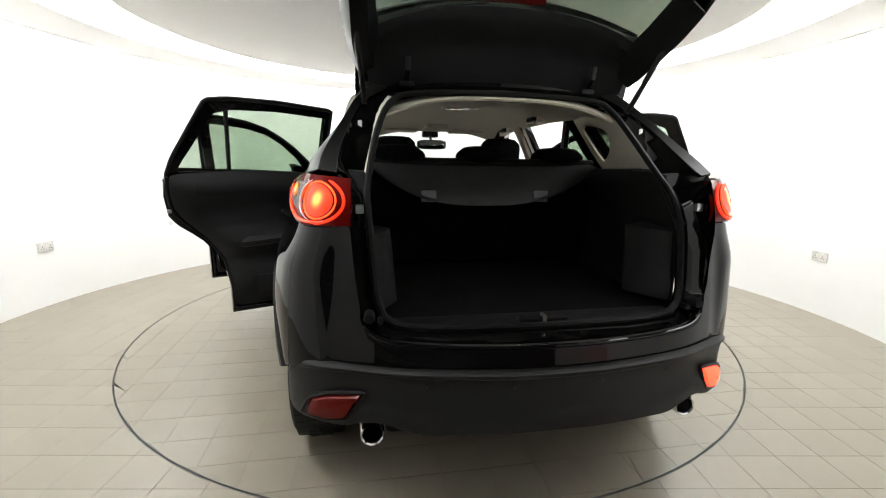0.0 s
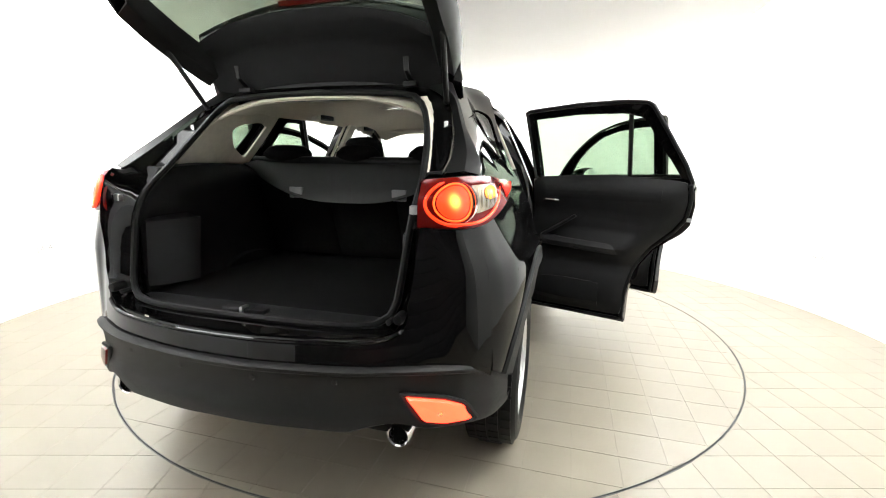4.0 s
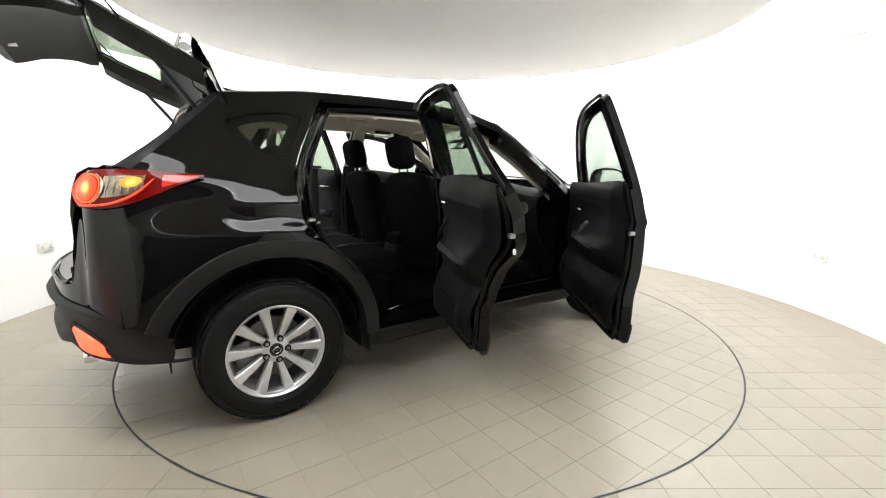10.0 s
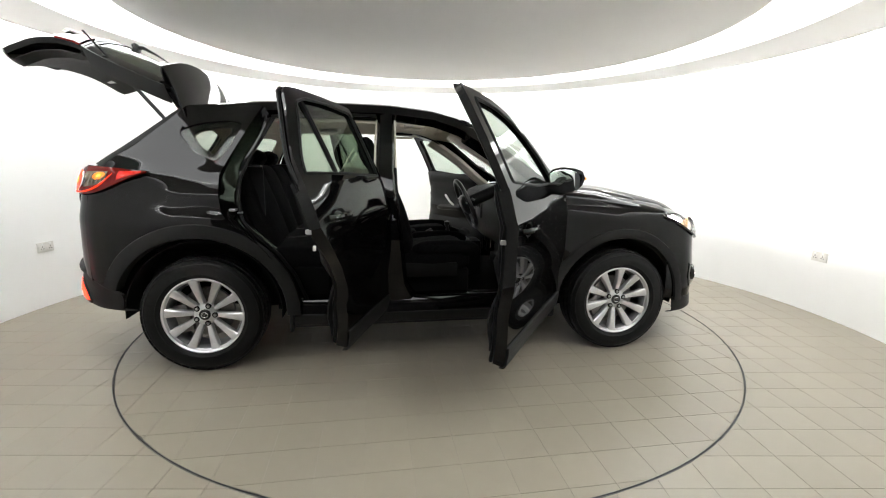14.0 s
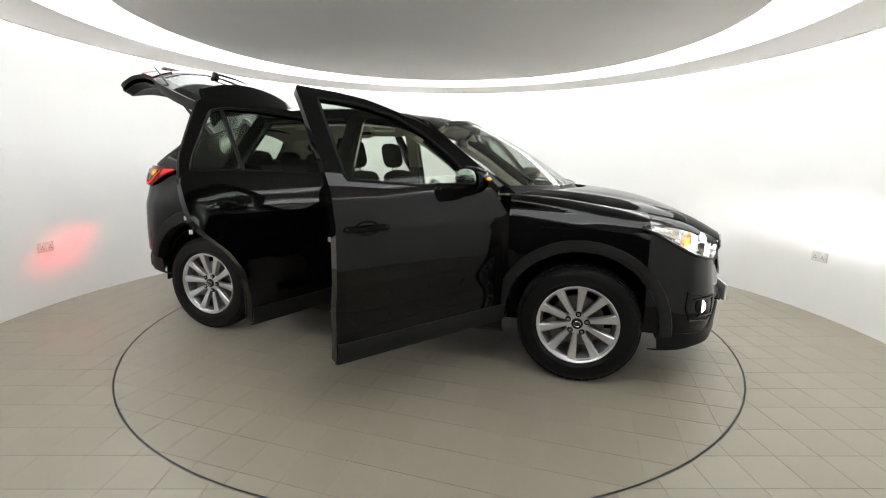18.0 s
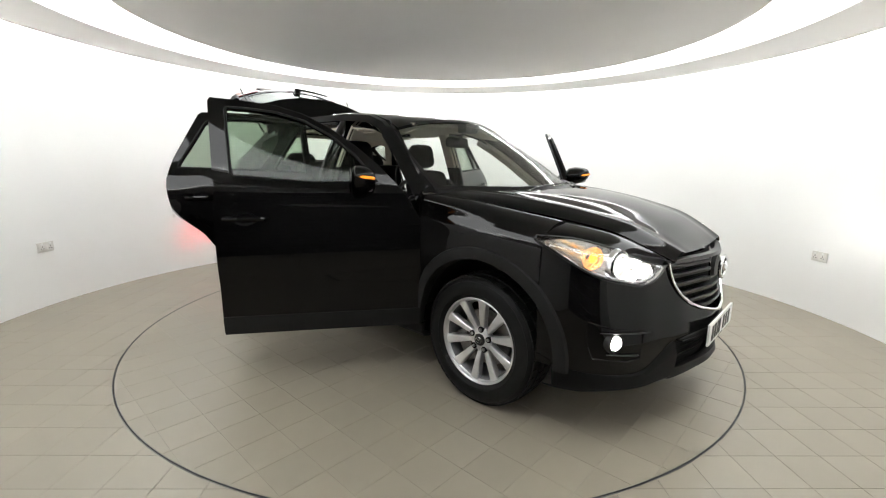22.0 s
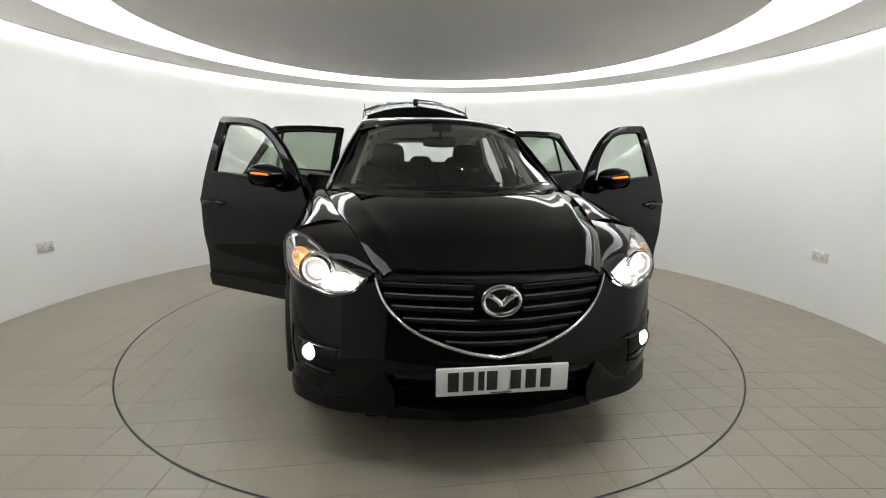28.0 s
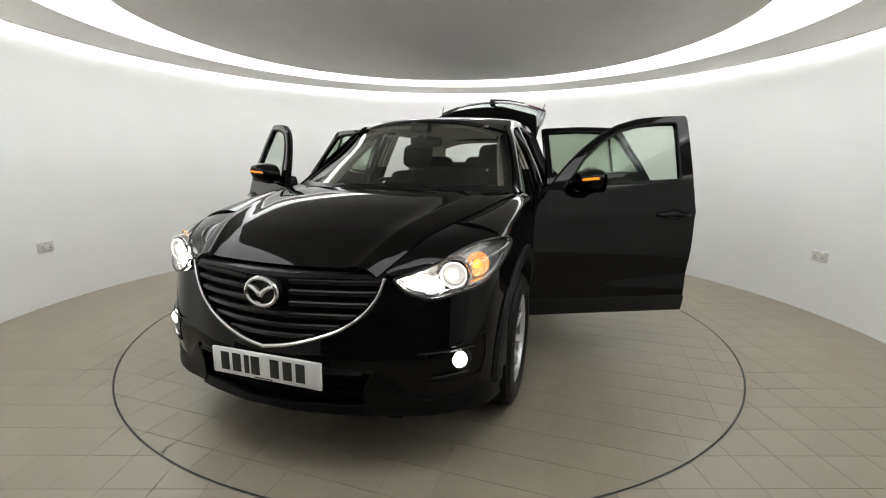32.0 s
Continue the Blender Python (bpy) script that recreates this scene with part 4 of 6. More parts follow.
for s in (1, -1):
    part("front_skirt", skirt(s * 0.385, s * 0.872, skirt_foot, lambda a: paint_edge(a) + 0.004, 34, True), SKIRT, car, "black plastic front skirt, darkened with painted shade")
part("front_skirt", skirt(-0.435, 0.435, skirt_foot, lambda a: 0.316), SKIRT, car, "black plastic front skirt, darkened with painted shade")
part("front_skirt", skirt(-0.40, 0.40, lambda a: 0.456, lambda a: paint_edge(a) + 0.004), SKIRT, car, "black plastic front skirt, darkened with painted shade")
ys = np.linspace(-0.50, 0.50, 21)
g = [[(nose_x(y) - d, y, z) for y in ys] for d, z in ((0.0, 0.29), (0.045, 0.292), (0.06, 0.31), (0.06, 0.46), (0.045, 0.478), (0.0, 0.48))]
part("intake_backing", sheet(bmesh.new(), g, 0.004), DARK, car)
for z in (0.345, 0.38, 0.415):
    pts = [(nose_x(y) - 0.03, y, z) for y in np.linspace(-0.42, 0.42, 17)]
    part("intake_bar", tube(bmesh.new(), pts, 0.005, 6), DARK, car)

# grille
def grille_half(z):
    return float(smooth(z, [0.545, 0.562, 0.587, 0.625, 0.678, 0.735, 0.785, 0.835], [0, 0.10, 0.2, 0.30, 0.38, 0.43, 0.455, 0.47]))


def grille_x(y, z):
    return nose_x(y) + 0.022 * math.exp(-((z - 0.47) / 0.12) ** 2) - 0.10 * max(z - 0.62, 0) ** 1.2


path = []
for z in (0.838, 0.785, 0.735, 0.678, 0.625, 0.587, 0.562):
    y = grille_half(z)
    path.append((grille_x(y, z) + 0.006, y, z))
path = [tuple(p) for p in curve(path + [(grille_x(0, 0.545) + 0.008, 0.0, 0.547)], 22)]
full = path + [(x, -y, z) for x, y, z in path[-2::-1]]
grille = part("grille", tube(bmesh.new(), full, [0.0055 + 0.0035 * math.sin(math.pi * k / (len(full) - 1)) for k in range(len(full))], 8), CHROME, car, "black slatted grille with a chrome wing-shaped surround")
bm = bmesh.new()
rows = []
for z in np.linspace(0.555, 0.85, 10):
    w = grille_half(min(z, 0.835)) + 0.01
    rows.append([(grille_x(u * w, z) - 0.055, u * w, z) for u in np.linspace(-1, 1, 15)])
sheet(bm, rows, 0.004)
part("grille_backing", bm, DARK, grille)
for z in (0.812, 0.768, 0.722, 0.676, 0.632, 0.592):
    w = grille_half(z) - 0.012
    spans = ((-w, -0.10), (0.10, w)) if 0.70 < z else ((-w, w),)
    for a, b in spans:
        ys = np.linspace(a, b, 14)
        rows = []
        for dx, dz in ((-0.045, 0.004), (-0.018, 0.013), (-0.004, 0.013), (0.0, 0.009), (-0.004, -0.006), (-0.016, -0.011), (-0.04, -0.009)):
            rows.append([(grille_x(y, z) + dx, y, z + dz) for y in ys])
        part("grille_slat", sheet(bmesh.new(), rows, 0.002), SLAT, grille)
bm = bmesh.new()
ys = np.linspace(-0.47, 0.47, 25)
sheet(bm, [[(nose_x(y) - 0.045 - 0.0, y, 0.852) for y in ys], [(nose_x(y) - 0.018, y, 0.848) for y in ys], [(nose_x(y) - 0.012, y, 0.832) for y in ys], [(nose_x(y) - 0.03, y, 0.824) for y in ys]], 0.004)
part("grille_top_bar", bm, SATIN, grille)
bm = bmesh.new()
tube(bm, [(2.262, 0.071 * math.cos(a), 0.771 + 0.055 * math.sin(a)) for a in np.linspace(0, 2 * math.pi, 40, endpoint=False)], [0.0095] * 40, 8, closed=True)
wing = curve([(0.064, 0.794), (0.041, 0.790), (0.018, 0.776), (0.0, 0.756)], 12)
for s in (1, -1):
    tube(bm, [(2.266, s * y, z) for y, z in wing], [0.003, 0.006, 0.008, 0.0095, 0.0105, 0.011, 0.0115, 0.012, 0.012, 0.012, 0.0115, 0.011], 8)
part("emblem", bm, CHROME, grille, "chrome oval emblem")
part("emblem_backing", spin(bmesh.new(), [(0.0, 2.215), (0.060, 2.215), (0.062, 2.22), (0.055, 2.235), (0.0, 2.24)], "x", (0, 0, 0.773), n=32), SATIN, grille)

# number plate with plain bars
bm = block(bmesh.new(), 2.276, 2.288, -0.248, 0.272, 0.408, 0.520, 0.004)
plate = part("front_plate", bm, PLATE, car, "white registration plate with black bars")
for k, y in enumerate((-0.195, -0.137, -0.087, -0.045, 0.048, 0.108, 0.168)):
    w = 0.012 if k == 2 else 0.021
    part("plate_mark", block(bmesh.new(), 2.2878, 2.2892, y + 0.012 - w, y + 0.012 + w, 0.426, 0.504, 0.0004), INK, plate)
part("plate_print", block(bmesh.new(), 2.2878, 2.2888, -0.038, 0.047, 0.4125, 0.4165), INK, plate)
for y in (-0.216, 0.237):
    part("plate_screw", spin(bmesh.new(), [(0.0, 2.2915), (0.005, 2.291), (0.006, 2.286)], "x", (0, y, 0.467), n=10), WHITE, plate)

for s in (1, -1):
    # headlamp: clear lens over a recessed bright housing
    top = HEADLAMP_TOP
    bottom = [(1.665, 0.880, 0.940)] + [(x + 0.004, y + 0.004, bumper_top(x, y) + 0.008) for x, y in ((1.73, 0.88), (1.80, 0.866), (1.88, 0.845), (1.95, 0.805), (2.03, 0.715), (2.075, 0.64), (2.11, 0.555))] + [(2.128, 0.505, 0.832)]
    top, bottom = curve(top, 22), curve(bottom, 22)
    g = coons(bottom, top, resample([bottom[0], top[0]], 9), resample([bottom[-1], top[-1]], 9))
    bump = np.sin(np.linspace(0, math.pi, 9))[:, None] * np.sin(np.linspace(0, math.pi, 22))[None]
    outer = g + bump[..., None] * np.array([0.026, 0.018, 0.016])
    lamp = part("headlamp", sheet(bmesh.new(), flipped(g - bump[..., None] * np.array([0.10, 0.065, 0.0]) - np.array([0.006, 0.006, 0]), s), 0.003), REFLECTOR, car, "clear headlamp with round projector, lit white and amber")
    lens = part("lens", sheet(bmesh.new(), flipped(outer, s), 0.003), LENS, lamp)
    lens.visible_shadow = False
    rim = [tuple(p) for p in bottom] + [tuple(p) for p in top[::-1]]
    part("bezel", tube(bmesh.new(), [(x, s * y, z) for x, y, z in rim], 0.005, 6, closed=True), SATIN, lamp)
    m = Matrix.Translation((1.972, s * 0.705, 0.842)) @ Matrix.Rotation(radians(10 * s), 4, "Z")
    bm = spin(bmesh.new(), [(0.056, 0.0), (0.060, 0.02), (0.058, 0.032), (0.050, 0.034), (0.046, 0.02), (0.046, 0.0)], "x", n=32)
    bmesh.ops.transform(bm, matrix=m, verts=bm.verts)
    part("projector_ring", bm, CHROME, lamp)
    bm = spin(bmesh.new(), [(0.0, 0.036), (0.02, 0.033), (0.036, 0.024), (0.045, 0.008)], "x", n=28)
    bmesh.ops.transform(bm, matrix=m, verts=bm.verts)
    part("projector_lens", bm, PROJECTOR, lamp, "round projector lens, lit white")
    bm = spin(bmesh.new(), [(0.0, 0.0375), (0.013, 0.0368), (0.020, 0.034)], "x", n=20)
    bmesh.ops.transform(bm, matrix=m, verts=bm.verts)
    part("projector_spot", bm, HALO, lamp)
    bm = tube(bmesh.new(), [(0.034, 0.050 * math.cos(a), 0.050 * math.sin(a)) for a in np.linspace(0, 2 * math.pi, 28, endpoint=False)], 0.003, 6, closed=True)
    bmesh.ops.transform(bm, matrix=m, verts=bm.verts)
    part("projector_halo", bm, HALO, lamp, "thin bright ring round the projector")
    bm = spin(bmesh.new(), [(0.0, 0.0), (0.026, 0.004), (0.044, 0.022)], "x", (0, 0, 0), n=24)
    bmesh.ops.transform(bm, matrix=Matrix.Translation((2.030, s * 0.598, 0.795)) @ Matrix.Rotation(radians(10 * s), 4, "Z"), verts=bm.verts)
    part("main_beam", bm, LAMP, lamp, "inner reflector, lit white")
    bm = spin(bmesh.new(), [(0.040, 0.016), (0.052, 0.024), (0.066, 0.044)], "x", (0, 0, 0), n=28)
    bmesh.ops.scale(bm, verts=bm.verts, vec=(1, 1.15, 0.72))
    bmesh.ops.transform(bm, matrix=Matrix.Translation((2.020, s * 0.600, 0.797)) @ Matrix.Rotation(radians(16 * s), 4, "Z"), verts=bm.verts)
    part("beam_bowl", bm, BEAMBOWL, lamp, "faceted reflector with a white glow of its own")
    # slot that cuts the beam off above
    bm = bmesh.new()
    for z0, z1 in ((0.786, 0.789), (0.803, 0.806)):
        block(bm, 2.030, 2.085, s * 0.598 - 0.05, s * 0.598 + 0.05, z0, z1)
    part("beam_shield", bm, CHROME, lamp)
    part("bulb", block(bmesh.new(), 2.034, 2.038, s * 0.598 - 0.02, s * 0.598 + 0.02, 0.792, 0.800), BEAM, lamp, "lit headlamp bulb")
    bm = spin(bmesh.new(), [(0.0, 0.0), (0.013, 0.005), (0.020, 0.016)], "x", (0, 0, 0), n=20)
    bmesh.ops.transform(bm, matrix=Matrix.Translation((1.890, s * 0.768, 0.872)) @ Matrix.Rotation(radians(38 * s), 4, "Z"), verts=bm.verts)
    part("indicator", bm, AMBERHOT, lamp, "amber indicator, lit")
    turn = Matrix.Translation((1.872, s * 0.760, 0.872)) @ Matrix.Rotation(radians(34 * s), 4, "Z")
    bm = spin(bmesh.new(), [(0.012, 0.0), (0.028, 0.008), (0.044, 0.024), (0.052, 0.040)], "x", n=24)
    bmesh.ops.transform(bm, matrix=turn, verts=bm.verts)
    part("indicator_bowl", bm, AMBERBOWL, lamp, "reflector bowl with an amber glow of its own")
    bm = spin(bmesh.new(), [(0.060, 0.0), (0.064, 0.024), (0.072, 0.026), (0.076, 0.004)], "x", n=32)
    bmesh.ops.transform(bm, matrix=m, verts=bm.verts)
    part("projector_shroud", bm, CHROME, lamp)
    lid = [Vector(p) + Vector((-0.022, 0, 0.012)) for p in bottom[4:20]]
    part("lower_eyelid", tube(bmesh.new(), [(p.x, s * (p.y - 0.012), p.z) for p in lid], 0.006, 6), CHROME, lamp)
    # fog lamp in its recess
    bm = spin(bmesh.new(), [(0.0, 0.026), (0.020, 0.023), (0.033, 0.012), (0.037, 0.0)], "x", n=28)
    m = Matrix.Translation((2.016, s * 0.738, 0.498)) @ Matrix.Rotation(radians(14 * s), 4, "Z")
    bmesh.ops.transform(bm, matrix=m, verts=bm.verts)
    fog = part("fog_lamp", bm, FOGLIT, car, "round front fog lamp, lit white")
    bm = spin(bmesh.new(), [(0.035, -0.02), (0.040, 0.010), (0.050, 0.008), (0.054, -0.02)], "x", n=28)
    bmesh.ops.transform(bm, matrix=m, verts=bm.verts)
    part("bezel", bm, SATIN, fog)
    outline = [(0.640, 0.418), (0.70, 0.408), (0.815, 0.425), (0.832, 0.50), (0.826, 0.592), (0.74, 0.560), (0.628, 0.545)]
    bm = bmesh.new()
    a = [bm.verts.new(Vector(front_skin(nose_x(y), y, z)) + Vector((0.004, 0, 0))) for y, z in outline]
    b = [bm.verts.new((nose_x(y) - 0.035, y * 0.985 + 0.004, z * 0.92 + 0.04)) for y, z in outline]
    bm.faces.new(b)
    for i in range(len(a)):
        bm.faces.new((a[i], a[(i + 1) % len(a)], b[(i + 1) % len(a)], b[i]))
    if s < 0:
        bmesh.ops.scale(bm, verts=bm.verts, vec=(1, -1, 1))
    bmesh.ops.recalc_face_normals(bm, faces=bm.faces)
    part("surround", bm, DARK, fog, "black recessed fog lamp pocket")
    rim = [Vector(front_skin(nose_x(y), y, z)) + Vector((0.003, 0, 0)) for y, z in outline]
    part("pocket_rim", tube(bmesh.new(), [(p.x, s * p.y, p.z) for p in rim], 0.005, 6, closed=True), PAINT, fog)
    for z0, ya, yb in ((0.538, 0.60, 0.80), (0.438, 0.655, 0.78)):
        pts = [(front_skin(nose_x(y), y, z0)[0] + 0.010, s * y, z0 + 0.01 * (y - ya) / (yb - ya)) for y in np.linspace(ya, yb, 9)]
        part("trim_fin", tube(bmesh.new(), pts, [0.003] + [0.005] * 7 + [0.003], 6, 0.7), SLAT, fog)

# ---- rear end ----
TAIL = [(-1.78, 0.880), (-1.86, 0.862), (-1.93, 0.838), (-2.0, 0.790), (-2.06, 0.720), (-2.12, 0.610), (-2.175, 0.480), (-2.215, 0.32), (-2.24, 0.15), (-2.245, 0.0)]
half = curve(TAIL, 40)
tail_line = [(x, y) for x, y in half] + [(x, -y) for x, y in half[-2::-1]]


def tail_x(y):
    p = TAIL[::-1]
    return float(smooth(abs(y), [q[1] for q in p], [q[0] for q in p]))


def bumper_edge(y):
    return float(smooth(abs(y), [0, 0.3, 0.6, 0.72, 0.80, 0.85, 0.88], [0.662, 0.662, 0.655, 0.648, 0.628, 0.575, 0.505]))


g = []
for t, dx in ((0.0, 0.14), (0.0, 0.05), (0.03, 0.012), (0.09, -0.008), (0.22, -0.010), (0.30, -0.008), (0.36, -0.002), (0.45, 0.002), (0.62, 0.002), (0.80, -0.003), (0.88, -0.006), (0.915, -0.018), (0.965, -0.020), (0.995, -0.010), (1.0, 0.02)):
    row = []
    for x, y in tail_line:
        zb = float(smooth(abs(y), [0, 0.30, 0.43, 0.485, 0.56, 0.615, 0.66, 0.76, 0.83, 0.88], [0.440, 0.434, 0.428, 0.444, 0.456, 0.444, 0.426, 0.424, 0.412, 0.40]))
        row.append((x + dx * (1 if abs(y) < 0.8 else 0.5), y, zb + (bumper_edge(y) - zb) * t))
    g.append(row)
part("rear_bumper", sheet(bmesh.new(), np.array(g)[:, ::-1], 0.012), CLAD, car, "black grained plastic rear bumper with a raised upper edge")


def fascia_top(y):
    """Upper border of the painted rear end: low behind the boot, up to the lamps beside it."""
    return float(smooth(abs(y), [0, 0.35, 0.50, 0.56, 0.590, 0.606, 0.618, 0.628, 0.66, 0.75, 0.86], [0.736, 0.737, 0.742, 0.757, 0.790, 0.86, 0.96, 1.072, 1.076, 1.074, 1.072]))


def fascia_x(y, z):
    k = min(max((abs(y) - 0.66) / 0.22, 0), 1)
    flat = tail_x(y) + 0.010 + 0.075 * max(z - 0.66, 0) * (1.3 - 1.1 * k * k * (3 - 2 * k))
    k = min(max((abs(y) - 0.64) / 0.17, 0), 1)
    if not k:
        return flat
    lo, hi = -2.06, -1.70
    for _ in range(24):
        mid = (lo + hi) / 2
        lo, hi = (mid, hi) if half_width(mid, z) < abs(y) else (lo, mid)
    k = k * k * (3 - 2 * k)
    return flat * (1 - k) + lo * k


ys = np.concatenate([np.linspace(0.838, 0.66, 12), np.linspace(0.65, 0.56, 26), np.linspace(0.54, 0.0, 14)])
ys = np.concatenate([ys, -ys[-2::-1]])
g = []
for t in np.linspace(0, 1, 16):
    row = []
    for y in ys:
        z0, z1 = bumper_edge(y) - 0.012, fascia_top(y)
        z = z0 + (z1 - z0) * t
        if abs(y) > 0.70:
            y = math.copysign(0.70 + (abs(y) - 0.70) * (half_width(-1.952, z) + 0.001 - 0.70) / 0.138, y)
        row.append((fascia_x(y, z) + 0.012 * max(t - 0.8, 0) / 0.2 * (1 if abs(y) < 0.6 else 0), y, z))
    g.append(row)
part("rear_fascia", sheet(bmesh.new(), np.array(g)[:, ::-1], 0.008), PAINT, car, "glossy black painted rear end round the boot opening")
lip = [(fascia_x(y, fascia_top(y)) - 0.004, y, fascia_top(y) - 0.006) for y in np.linspace(-0.575, 0.575, 41)]
part("sill_lip", tube(bmesh.new(), lip, 0.0065, 8), PAINT, car)
for y in (-0.40, -0.14, 0.14, 0.40):
    part("parking_sensor", spin(bmesh.new(), [(0.0, -0.004), (0.009, -0.003), (0.011, 0.004)], "x", (tail_x(y) - 0.002, y, 0.612), n=14), SATIN, car)
for s in (1, -1):
    # tail lamp
    low = curve([(-2.066, 0.622, 1.084), (-2.036, 0.708, 1.080), (-1.985, 0.768, 1.078), (-1.913, 0.806, 1.086), (-1.82, 0.836, 1.118), (-1.71, 0.852, 1.168), (-1.60, 0.842, 1.209)], 26)
    high = curve([(-2.020, 0.622, 1.225), (-1.988, 0.702, 1.232), (-1.932, 0.750, 1.236), (-1.86, 0.780, 1.236), (-1.78, 0.802, 1.230), (-1.70, 0.818, 1.222), (-1.60, 0.840, 1.214)], 26)
    g = coons(low, high, curve([low[0], (-2.052, 0.612, 1.155), high[0]], 12), resample([low[-1], high[-1]], 12))
    bulge = np.sin(np.linspace(0, math.pi, 12))[:, None, None] * np.array([-0.010, 0.009, 0.0])
    g = g + bulge * (1 - np.linspace(0, 1, 26) ** 3)[None, :, None]
    tail = part("tail_lamp", sheet(bmesh.new(), flipped(g, s), 0.01), REDLENS, car, "swept red tail lamp with a lit round light and a clear insert")
    out = np.array([-0.005, 0.0045, 0.0])
    # round light, clear insert, lit lower band
    def patch(centre_j, centre_i, rj, ri, lift):
        rows = []
        for r in np.linspace(0.02, 1, 5):
            ring = []
            for a in np.linspace(0, 2 * math.pi, 24, endpoint=False):
                fj, fi = centre_j + rj * r * math.cos(a), centre_i + ri * r * math.sin(a)
                j0, i0 = int(np.clip(fj, 0, 24)), int(np.clip(fi, 0, 10))
                tj, ti = fj - j0, fi - i0
                p = (1 - ti) * ((1 - tj) * g[i0, j0] + tj * g[i0, j0 + 1]) + ti * ((1 - tj) * g[i0 + 1, j0] + tj * g[i0 + 1, j0 + 1])
                ring.append(p + out * lift)
            rows.append(ring)
        return rows
    def at(j, i, lift):
        j0, i0 = int(np.clip(j, 0, 24)), int(np.clip(i, 0, 10))
        tj, ti = j - j0, i - i0
        p = (1 - ti) * ((1 - tj) * g[i0, j0] + tj * g[i0, j0 + 1]) + ti * ((1 - tj) * g[i0 + 1, j0] + tj * g[i0 + 1, j0 + 1])
        p = p + out * lift
        return (p[0], s * p[1], p[2])
    def hoop(rj, ri, a0, a1, lift, n):
        return [at(4.9 + rj * math.cos(a), 5.6 + ri * math.sin(a), lift) for a in np.linspace(a0, a1, n)]
    part("round_light", sheet(bmesh.new(), flipped(patch(4.9, 5.6, 2.5, 3.6, 0.8), s), closed_u=True), TAILGLOW, tail, "round red and amber light, lit")
    part("light_ring", tube(bmesh.new(), hoop(2.85, 4.0, 0, 2 * math.pi, 0.7, 33)[:-1], 0.0034, 6, closed=True), REDBRIGHT, tail, "glowing red ring round the light")
    part("lit_arc", tube(bmesh.new(), hoop(4.0, 4.9, 2.0, 4.9, 0.7, 19), [0.002] + [0.005] * 17 + [0.003], 6), REDMID, tail)
    part("clear_insert", sheet(bmesh.new(), flipped(g[3:10, 8:16] + out * 0.7, s)), INSERT, tail, "clear insert with a silver reflector")
    part("indicator_light", sheet(bmesh.new(), flipped(patch(12.9, 6.8, 1.9, 1.8, 1.1), s), closed_u=True), BLINKER, tail, "amber indicator, lit")
    for k in range(5):
        j = 8.9 + 1.25 * k
        part("louvre", tube(bmesh.new(), [at(j + 0.5 * t, 3.6 + t * (4.6 - 0.3 * k), 1.4) for t in (0, 0.33, 0.66, 1.0)], [0.0008, 0.0015, 0.0014, 0.0008], 5), DISC, tail)
    part("lamp_trim", tube(bmesh.new(), [at(4.6 + 3.9 * math.cos(a), 5.6 + 4.6 * math.sin(a), 1.3) for a in np.linspace(-1.15, 1.15, 13)], [0.001, 0.003, 0.0045, 0.006, 0.007, 0.0075, 0.0075, 0.0075, 0.007, 0.006, 0.0045, 0.003, 0.001], 6, 0.6), CHROME, tail, "chrome crescent")
    glowing = [at(j, i, 1.0) for j, i in ((3.0, 1.1), (5.0, 0.9), (7.5, 1.0), (10.0, 1.3), (12.5, 2.0), (14.5, 3.4), (15.8, 5.4), (16.6, 7.4))]
    part("lit_band", tube(bmesh.new(), curve(glowing, 28), [0.003] + [0.0048] * 19 + [0.0045, 0.0042, 0.0038, 0.0034, 0.003, 0.0025, 0.002, 0.001], 6), REDMID, tail)
    part("lamp_tip", sheet(bmesh.new(), flipped(g[2:10, 18:25] + out * 0.6, s)), REDTIP, tail)
    # reflector or fog lamp in the bumper, with its rim
    corner = [(0.602, 0.563), (0.715, 0.540), (0.765, 0.512), (0.798, 0.446), (0.720, 0.455), (0.655, 0.472)]
    pts = rounded(corner, 0.012, 3)
    mid = np.mean(pts, axis=0)
    rows = []
    for k, dx in ((0.055 if s < 0 else 0.03, -0.024), (0.5, -0.022), (0.86, -0.019), (1.0, -0.004)):
        rows.append([(tail_x(y) + dx, y, z) for y, z in [mid + (np.array(p) - mid) * k for p in pts]])
    ref = part("rear_reflector", sheet(bmesh.new(), flipped(rows, s), closed_u=True), FOGRED if s < 0 else REDLENS, car, "rear fog lamp, lit red" if s < 0 else "unlit red reflector")
    if s < 0:
        # the bulb sits deep in a narrow well and throws a small patch straight back
        y0, z0, x0 = mid[0], mid[1], tail_x(mid[0]) - 0.024
        bm = bmesh.new()
        mouth = [(-0.0048, -0.0040), (0.0048, -0.0040), (0.0048, 0.0040), (-0.0048, 0.0040)]
        rows = [[(x0 + d, -(y0 + a), z0 + b) for a, b in mouth + mouth[:1]] for d in (0.0, 0.008, 0.016)]
        sheet(bm, rows)
        slab_rows = [[(x0 + 0.016, -(y0 + a), z0 + b) for a in (-0.0048, 0.0048)] for b in (-0.0040, 0.0040)]
        sheet(bm, slab_rows)
        part("bulb_well", bm, FOGRED, ref)
        part("bulb", block(bmesh.new(), x0 + 0.0145, x0 + 0.0155, -y0 - 0.0016, -y0 + 0.0016, z0 - 0.0009, z0 + 0.0016), REDBEAM, ref, "small red bulb, lit")
    big = [mid + (np.array(p) - mid) * 1.13 for p in pts]
